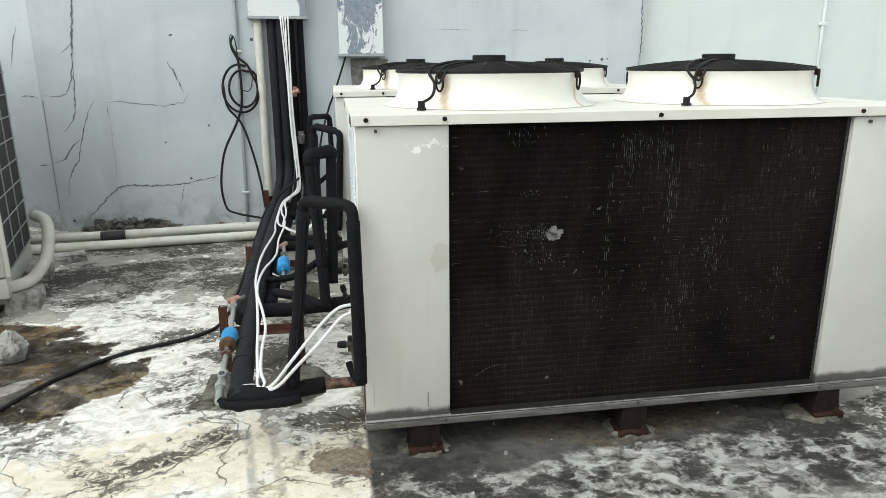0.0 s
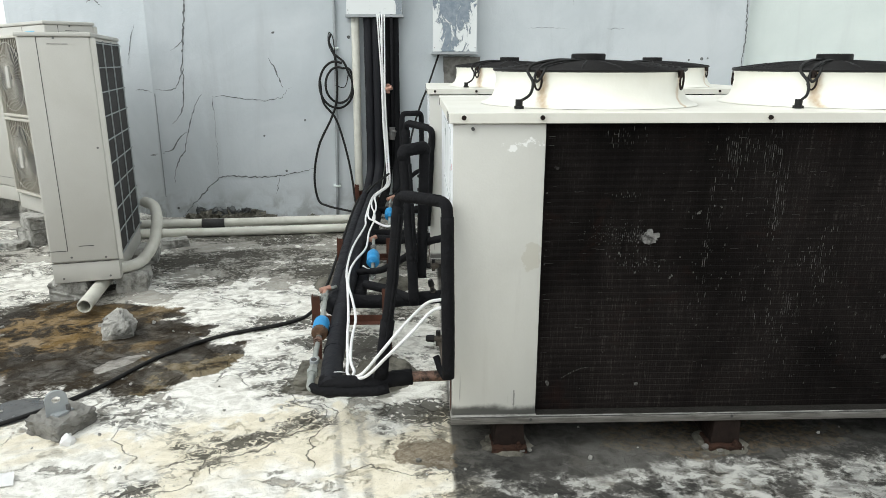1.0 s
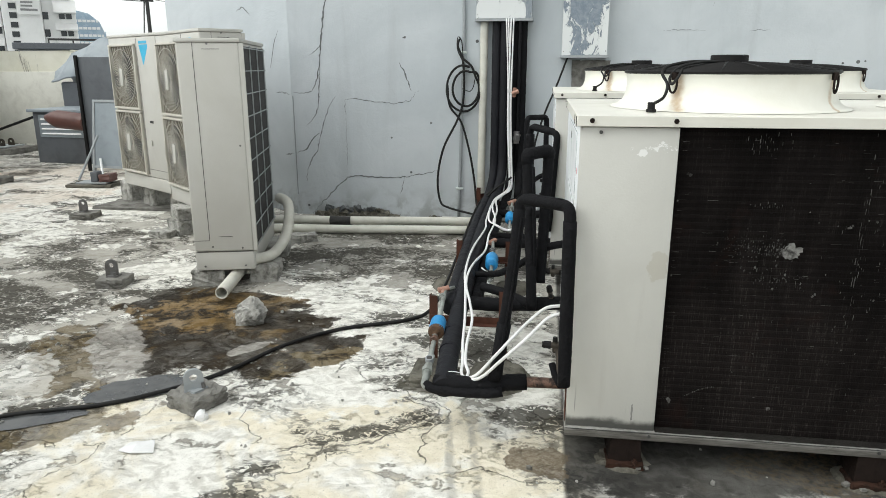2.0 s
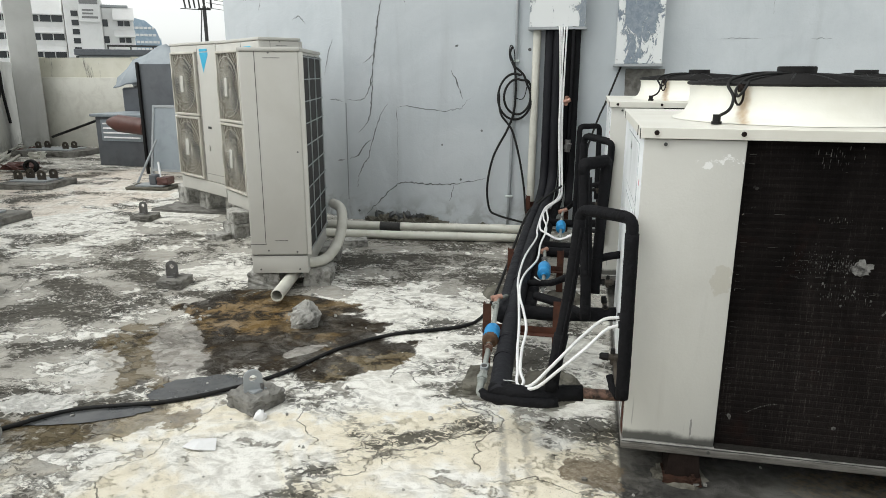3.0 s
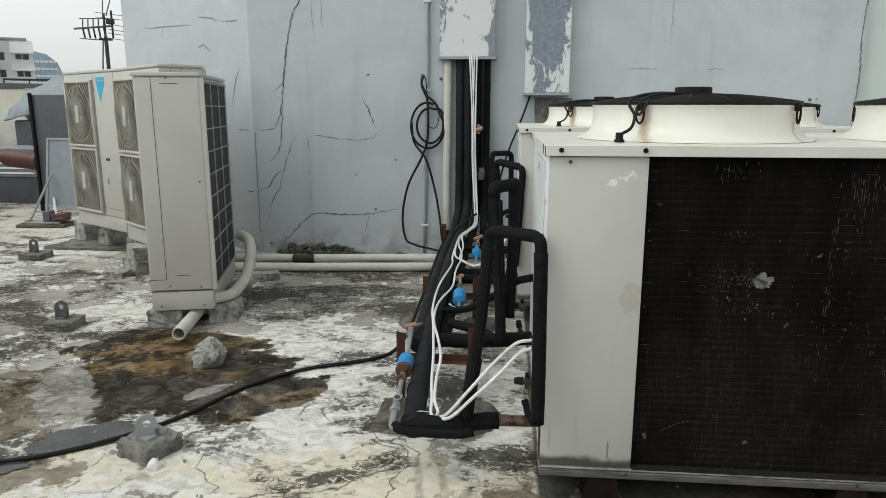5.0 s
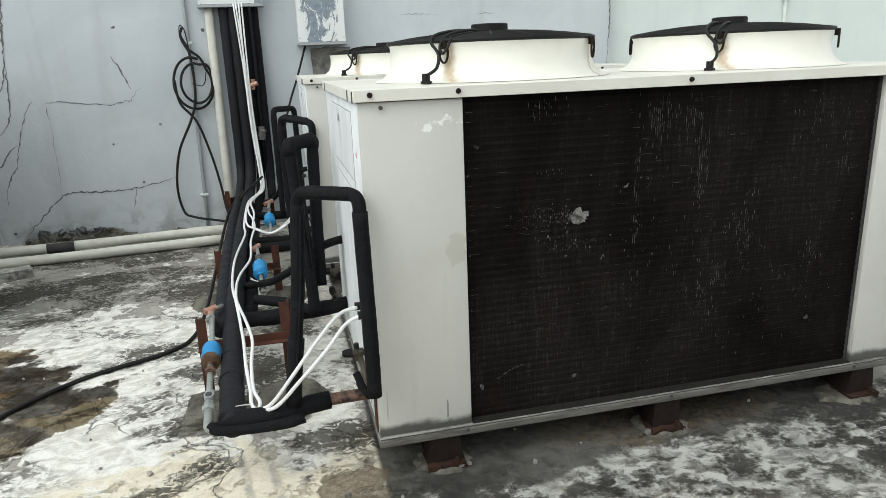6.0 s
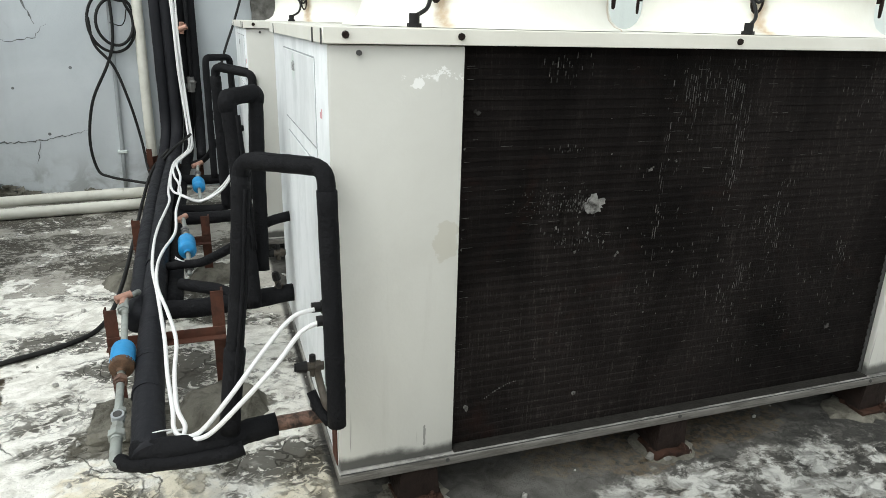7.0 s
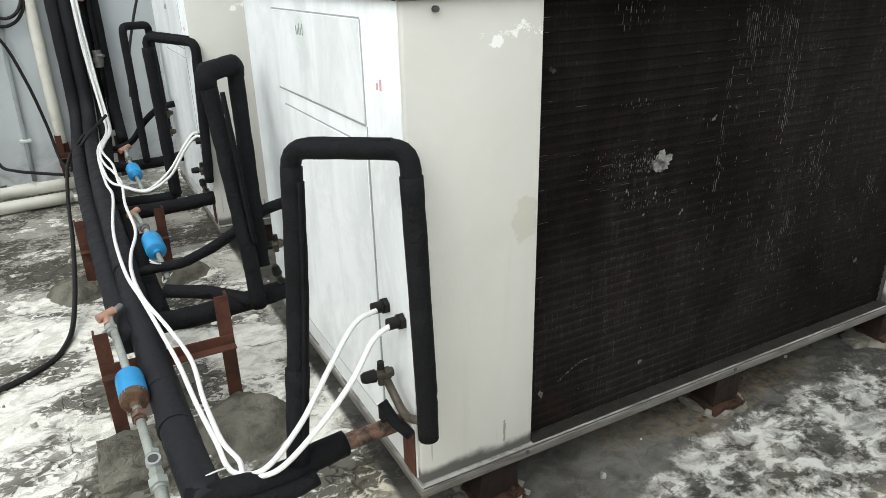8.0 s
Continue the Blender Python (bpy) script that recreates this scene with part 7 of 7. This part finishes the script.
def parapet_cables():
    off = Vector((away.y, -away.x)) * 0.03

    def on(t, z, o=1.0):
        p = PA + (PB - PA) * t + off * o
        return (p.x, p.y, z)
    t = thing("parapet_cable", "black cable clipped along the parapet face", "cable", group="parapet cables")
    tube("sheath", [on(-0.6, 0.62), on(0.0, 0.66), on(0.3, 0.72), on(0.6, 0.80), on(0.83, 0.86), on(0.9, 0.93), on(0.925, 1.1), on(0.92, 1.45), on(0.87, 1.53, -1)], 0.013, BLACK_CABLE, t, smooth_path=True, segs=7)
    t = thing("parapet_cable", "black hose hanging at the corner pillar", "cable", group="parapet cables")
    tube("sheath", [on(0.91, 1.5, 1.4), on(0.925, 1.3, 1.6), on(0.93, 1.0, 1.6), on(0.955, 0.6, 2.0), on(0.965, 0.45, 2.2)], 0.025, BLACK_CABLE, t, smooth_path=True, segs=7)
    t = thing("parapet_cable", "white cable looped over the parapet", "cable", group="parapet cables")
    tube("sheath", [on(0.84, 1.52, -2), on(0.88, 1.56, 0.4), on(0.925, 1.52, 1.6), on(0.94, 1.3, 2.0), on(0.935, 1.0, 2.2)], 0.014, WHITE_CABLE, t, smooth_path=True, segs=7)
    t = thing("vent_elbow", "grey pipe elbow rising against the parapet", "pipe", group="parapet pipes")
    tube("pipe", [on(0.62, 0.03, 8), on(0.58, 0.06, 4), on(0.57, 0.3, 3), on(0.57, 0.52, 3), on(0.575, 0.6, 1)], 0.045, PVC, t, "", 0.1, segs=12)
    tube("hose", [on(0.56, 0.02, 6), on(0.555, 0.3, 4), on(0.57, 0.62, 5), on(0.6, 0.72, 4), on(0.62, 0.5, 3)], 0.014, BLACK_CABLE, t, smooth_path=True, segs=8)
    bm = bmesh.new()
    p = on(0.585, 0.52, 5)
    box(bm, p[0] - 0.06, p[0] + 0.06, p[1] - 0.06, p[1] + 0.06, 0.46, 0.64, 0.012)
    part("junction", bm, GREY_PIPE, t, smooth=True)
    for k, (o, r) in enumerate(((4, 0.024), (7, 0.022), (12, 0.02))):
        t = thing("floor_pipe", "cream plastic pipe lying on the roof by the parapet", "pipe", group="floor pipes by the parapet")
        tube("pipe", [on(-0.9, r + 0.006, o + 2), on(0.0, r + 0.006, o + 1), on(0.6, r + 0.006, o), on(0.97, r + 0.006, o)], r, PVC, t, segs=10)
    t = thing("water_pipe", "dark pipe sloping up from the corner to the vent housing", "pipe", group="parapet pipes")
    tube("pipe", [(-9.9, 10.95, 0.19), (-8.3, 10.5, 0.62)], 0.022, BLACK_CABLE, t, segs=10)
    rng = random.Random(12)
    for k in range(7):
        x, y = -9.3 + rng.uniform(-0.5, 0.5), 9.9 + rng.uniform(-0.5, 0.4)
        mat = (BLACK_CABLE, PVC, BROWN_PIPE, WHITE_CABLE)[k % 4]
        s = rng.uniform(0.05, 0.11)
        bm = rough_block(bmesh.new(), -s, s, -s * 0.7, s * 0.7, 0, s, 0.02, 2, k)
        ob = part("debris", bm, mat, at=(x, y, 0))
        tagged(ob, "rag or offcut in the heap of loose debris", "debris", group="debris heap")
    t = thing("hose_coil", "black hose coiled on the floor pipes", "hose")
    tube("hose", [(-7.75 + 0.085 * math.cos(a * 0.7), 8.1 + 0.03 * math.sin(a * 0.31), 0.095 + 0.07 * math.sin(a * 0.7)) for a in range(30)], 0.018, BLACK_CABLE, t, smooth_path=True, segs=7)
    bm = rough_block(bmesh.new(), -0.2, 0.2, -0.1, 0.1, 0, 0.07, 0.03, 3, 4)
    tagged(part("rag", bm, BROWN_PIPE, at=(-8.02, 8.2, 0.03)), "dull red rag on the floor pipes", "rag")


parapet_cables()


def vent_housing():
    t = thing("vent_housing", "dark grey sheet-metal vent housing with white louvres", "vent", (-7.43, 9.03, 0), -4)
    part("body", boxed(0, 1.15, 0.0, 1.0, 0.0, 0.70, 0.015), GREY_DUCT, t, smooth=True)
    part("roof", boxed(-0.05, 1.2, -0.05, 1.05, 0.70, 0.74, 0.008), PALE_BLUE, t, smooth=True)
    part("louvre_frame", boxed(0.10, 0.80, -0.016, -0.001, 0.36, 0.66, 0.004), PALE_BLUE, t)
    for k in range(4):
        m = Matrix.Translation((0.14, -0.022, 0.40 + k * 0.065)) @ Matrix.Rotation(radians(-32), 4, 'X')
        part("louvre", boxed(0, 0.62, -0.006, 0.004, 0.0, 0.05, m=m), WHITE_CABLE, t)
    t = thing("exhaust_duct", "brown painted round duct end leaning on the vent", "duct")
    m = Matrix.Translation((-6.32, 8.6, 0.60)) @ Matrix.Rotation(radians(-84), 4, 'Y') @ Matrix.Scale(0.8, 4)
    bm = lathe(bmesh.new(), [(0.0, 0.0), (0.14, 0.0), (0.145, 0.5), (0.10, 0.62), (0.04, 0.72), (0.0, 0.74)], 24, m)
    part("duct", bm, BROWN_PIPE, t, smooth=True)
    t = thing("sheet_metal_screen", "tall dark sheet-metal screen standing on edge", "screen", (-6.22, 8.42, 0), -2)
    part("sheet", boxed(0, 0.62, 0, 0.03, 0.10, 1.42, 0.004), GREY_DUCT, t)
    for x in (0.0, 0.6):
        part("leg", boxed(x, x + 0.035, -0.035, -0.001, 0.0, 1.44, 0.003), BLACK_WIRE, t)
    t = thing("framed_screen", "pale grey framed screen leaning on legs", "screen", (-5.85, 7.95, 0.0), -5)
    m = Matrix.Rotation(radians(-10), 4, 'X')
    part("sheet", boxed(0.03, 0.72, 0.0, 0.02, 0.14, 0.90, m=m), PALE_BLUE, t)
    for a in ((0, 0.03, 0.0, 0.93), (0.72, 0.75, 0.0, 0.93), (0.03, 0.72, 0.90, 0.93), (0.03, 0.72, 0.11, 0.14)):
        part("frame_bar", boxed(a[0], a[1], -0.012, 0.026, a[2], a[3], 0.003, m=m), CONDUIT, t)
    part("leg", cyl(bmesh.new(), (0.05, -0.3, 0.0), (0.1, 0.05, 0.5), 0.014, 8), CONDUIT, t)
    part("leg", cyl(bmesh.new(), (0.35, -0.25, 0.0), (0.12, 0.02, 0.22), 0.014, 8), WHITE_CABLE, t)
    t = thing("tarpaulin_heap", "grey sheeting heaped behind the outdoor units", "sheeting", (-6.78, 10.2, 0))
    bm = bmesh.new()
    cols = 18
    rows = []
    for j in range(10):
        rows.append([bm.verts.new((-0.8 + 2.0 * i / cols, 0.5 * j / 9 - 0.5, 1.04 + (0.64 * math.sin(math.pi * min(1, (i + 2) / cols)) * math.sin(math.pi * (j + 1) / 11) + 0.12 * noise.noise((i * 0.5, j * 0.6, 2.0))))) for i in range(cols + 1)])
    for a, b in zip(rows, rows[1:]):
        for i in range(cols):
            bm.faces.new((a[i], a[i + 1], b[i + 1], b[i]))
    r = bmesh.ops.extrude_face_region(bm, geom=bm.faces[:])
    bmesh.ops.translate(bm, verts=[q for q in r["geom"] if isinstance(q, bmesh.types.BMVert)], vec=(0, 0, -0.02))
    part("sheet", bm, PALE_BLUE, t, smooth="all")
    part("crate", boxed(-0.7, 1.1, -0.45, 0.0, 0.0, 1.09, 0.03), GREY_DUCT, t)


vent_housing()


def antenna():
    t = thing("tv_antenna", "thin metal rooftop antenna with many short rods", "antenna", (-6.95, 11.4, -0.05), 31)

    def rod(name, x0, z0, x1, z1, r, material=STEEL, y=0.0):
        part(name, cyl(bmesh.new(), (x0, y, z0), (x1, y, z1), r, 7), material, t)
    rod("mast", 0, 0, 0, 2.45, 0.03, AC_DARK)
    rod("mast", 0, 2.45, 0, 2.80, 0.016, AC_DARK)
    rod("stay", -0.12, 1.60, -0.04, 2.42, 0.012)
    rod("bracket", -0.10, 2.405, 0.10, 2.405, 0.018, AC_DARK)
    rod("boom", -0.45, 2.55, 0.11, 2.62, 0.016)
    rod("boom", -0.36, 2.71, 0.04, 2.73, 0.008)
    rod("boom", -0.38, 2.405, -0.10, 2.395, 0.008)
    for k in range(5):
        x = -0.32 + 0.075 * k
        rod("dipole", x, 2.57 + 0.01 * k, x + 0.01, 2.72, 0.010, STEEL, 0.03)
        rod("dipole", x, 2.56 + 0.01 * k, x + 0.02, 2.41, 0.014, AC_DARK, -0.03)
    rod("reflector", 0.11, 2.43, 0.11, 2.86, 0.016, AC_DARK)
    for k, z in enumerate((2.80, 2.73, 2.63, 2.55, 2.49, 2.41)):
        rod("rod", -0.12 if k < 2 else 0.04, z + 0.02, 0.36, z - 0.02, 0.005)
    for x0, z0, x1, z1 in ((-0.02, 2.74, 0.01, 3.11), (0.01, 3.11, 0.17, 3.21), (0.17, 3.21, 0.03, 2.77)):
        rod("loop", x0, z0, x1, z1, 0.010)
    part("head", boxed(0.02, 0.15, -0.05, 0.05, 2.65, 2.73, 0.01), AC_DARK, t)


antenna()


# ---- the city beyond ----
def awning(x0, x1, y, top, low, out):
    """A sloping white sunshade over a window band, with closed ends."""
    bm = bmesh.new()
    rows = [[bm.verts.new((x, yy, zz)) for yy, zz in ((y, top), (y - out, low), (y - out, low - 0.12), (y, low - 0.12))] for x in (x0, x1)]
    bm.faces.new(rows[0])
    bm.faces.new(rows[1][::-1])
    for k in range(4):
        j = (k + 1) % 4
        bm.faces.new((rows[0][k], rows[1][k], rows[1][j], rows[0][j]))
    bmesh.ops.recalc_face_normals(bm, faces=bm.faces[:])
    return bm


def office_block():
    """A white block with sunshades over long window bands, a plain end wing, a stair tower and a bay."""
    t = thing("office_building", "white office building with sunshades over dark window bands", "building", (-83.7, 85.5, -16.8), 36.0)
    t.matrix_world = t.matrix_world @ Matrix.Diagonal((1, 1, 1.2, 1))
    part("wall", boxed(-3.6, 8.9, 0, 14, 0, 23.8, 0.1), WHITE_WALL, t)
    part("roof", boxed(-3.8, 9.0, 0.3, 14.2, 23.81, 24.1, 0.05), WHITE_WALL, t)
    part("end_wing", boxed(-16, -3.61, -0.6, 14, 0, 24.3, 0.1), WHITE_WALL, t)
    for k in range(5):
        zz = 22.25 - 2.3 * k
        for x in (-12.0, -9.0, -6.3):
            part("window", boxed(x, x + 1.3, -0.66, -0.605, zz, zz + 0.22), GLASS, t)
    for k in range(5):
        top = 21.85 - 2.13 * k
        part("sunshade", awning(-3.5, 8.8, -0.01, 23.75 if k == 0 else top + 0.72, top + 0.10, 0.9), WHITE_WALL, t)
        for j in range(4):
            x = -3.3 + j * 3.05
            pane = part("window", boxed(x, x + 2.85, -0.08, -0.01, top - 0.78, top - 0.04), GLASS, t)
            part("mullion", boxed(x + 1.36, x + 1.46, -0.12, -0.085, top - 0.78, top - 0.04), WHITE_WALL, pane)
    part("tower", boxed(9.05, 13.9, -1.2, 10, 0, 24.2, 0.1), WHITE_WALL, t)
    part("tower_cap", boxed(9.0, 11.2, -1.3, 6, 24.21, 24.45, 0.05), GREY_WALL, t)
    part("roof_tank", boxed(10.2, 11.4, 0.5, 3, 24.46, 25.4, 0.1), GREY_WALL, t)
    for k in range(8):
        zz = 21.75 - 1.06 * k
        part("window", boxed(9.95, 10.85, -1.28, -1.21, zz, zz + 0.62), GLASS, t)
    sign = part("sign_board", boxed(11.0, 13.8, -1.9, -1.75, 21.1, 24.3, 0.04), WHITE_WALL, t, "white sign board with unreadable dark bars")
    for x0, x1, zz, h in ((11.2, 13.6, 23.15, 0.5), (11.5, 13.0, 22.35, 0.2), (11.5, 12.9, 21.95, 0.2), (11.4, 13.5, 21.5, 0.24)):
        part("bar", boxed(x0, x1, -1.96, -1.91, zz, zz + h), INK, sign)
    for x in (11.3, 11.9, 12.5, 13.1, 13.7):
        part("sign_lamp", boxed(x, x + 0.12, -2.3, -1.76, 24.31, 24.55), GREY_WALL, sign)
    part("wing", boxed(13.91, 18.2, 0.5, 12, 0, 23.0, 0.2), WHITE_WALL, t)
    part("wing_roof", boxed(13.95, 17.6, 0.3, 11, 23.01, 23.3, 0.05), GREY_WALL, t)
    for k in range(4):
        zz = 21.55 - 2.0 * k
        part("window", boxed(13.95, 14.65, 0.42, 0.49, zz - 0.85, zz), GLASS, t)
        part("sunshade", awning(15.4, 18.3, 0.49, 23.0 if k == 0 else zz + 0.75, zz + 0.02, 1.1), WHITE_WALL, t)
        for x in (16.0, 16.9):
            part("window", boxed(x, x + 0.75, 0.42, 0.49, zz - 0.75, zz - 0.15), GLASS, t)
    part("mast", cyl(bmesh.new(), (12.4, 2, 24.2), (12.4, 2, 30.0), 0.05, 6), WHITE_WALL, t)
    part("mast", cyl(bmesh.new(), (-3.0, 2, 24.1), (-3.0, 2, 31.5), 0.05, 6), WHITE_WALL, t)
    for x in (-2.0, -0.4, 2.0, 4.0):
        part("roof_tank", boxed(x, x + 1.0, 1.2, 2.5, 24.11, 24.6, 0.1), GREY_WALL, t)


office_block()


def glass_tower():
    t = thing("glass_tower", "pale blue glass tower with a curved top", "building", (-115.0, 164.5, -15.2), 36)
    prof = [(-4.3, 29.8), (-2.0, 30.2), (0.5, 29.6), (2.8, 27.6), (3.9, 24.5), (4.2, 20.0)]
    bm = bmesh.new()
    front = [bm.verts.new((x, 0, z)) for x, z in [(-4.3, 0)] + prof + [(4.2, 0)]]
    back = [bm.verts.new((v.co.x, 12, v.co.z)) for v in front]
    bm.faces.new(front), bm.faces.new(back[::-1])
    for k in range(len(front)):
        j = (k + 1) % len(front)
        bm.faces.new((front[k], back[k], back[j], front[j]))
    part("wall", bm, BLUE_GLASS, t)
    for k in range(11):
        z = 10 + k * 1.75
        right = 4.1 if z < 22 else 4.1 - (z - 22) * 0.3
        part("floor_band", boxed(-4.3, right, -0.15, -0.01, z, z + 0.6), WHITE_WALL, t)
    for k in range(9):
        x = -4.2 + k
        part("mullion", boxed(x, x + 0.16, -0.22, -0.16, 9.0, 29.0 - 0.16 * max(0, x) ** 2 * 1.6), BLUE_GLASS, t)


glass_tower()


def low_roof():
    t = thing("neighbour_roof", "low grey neighbouring roof house with dark eaves", "building", (-36.2, 48.6, -14), 36)
    part("wall", boxed(-3.0, 4.0, 0, 6, 0, 16.6, 0.1), GREY_WALL, t)
    part("roof", boxed(-3.3, 4.3, -0.4, 6.3, 16.6, 17.05, 0.05), GREY_DUCT, t)
    part("railing", boxed(-1.0, 4.0, 0.0, 0.1, 17.25, 17.4), AC_DARK, t)
    for x in (-1.0, 0.6, 2.2, 3.8):
        part("post", boxed(x, x + 0.1, 0.0, 0.1, 17.05, 17.25), AC_DARK, t)


low_roof()
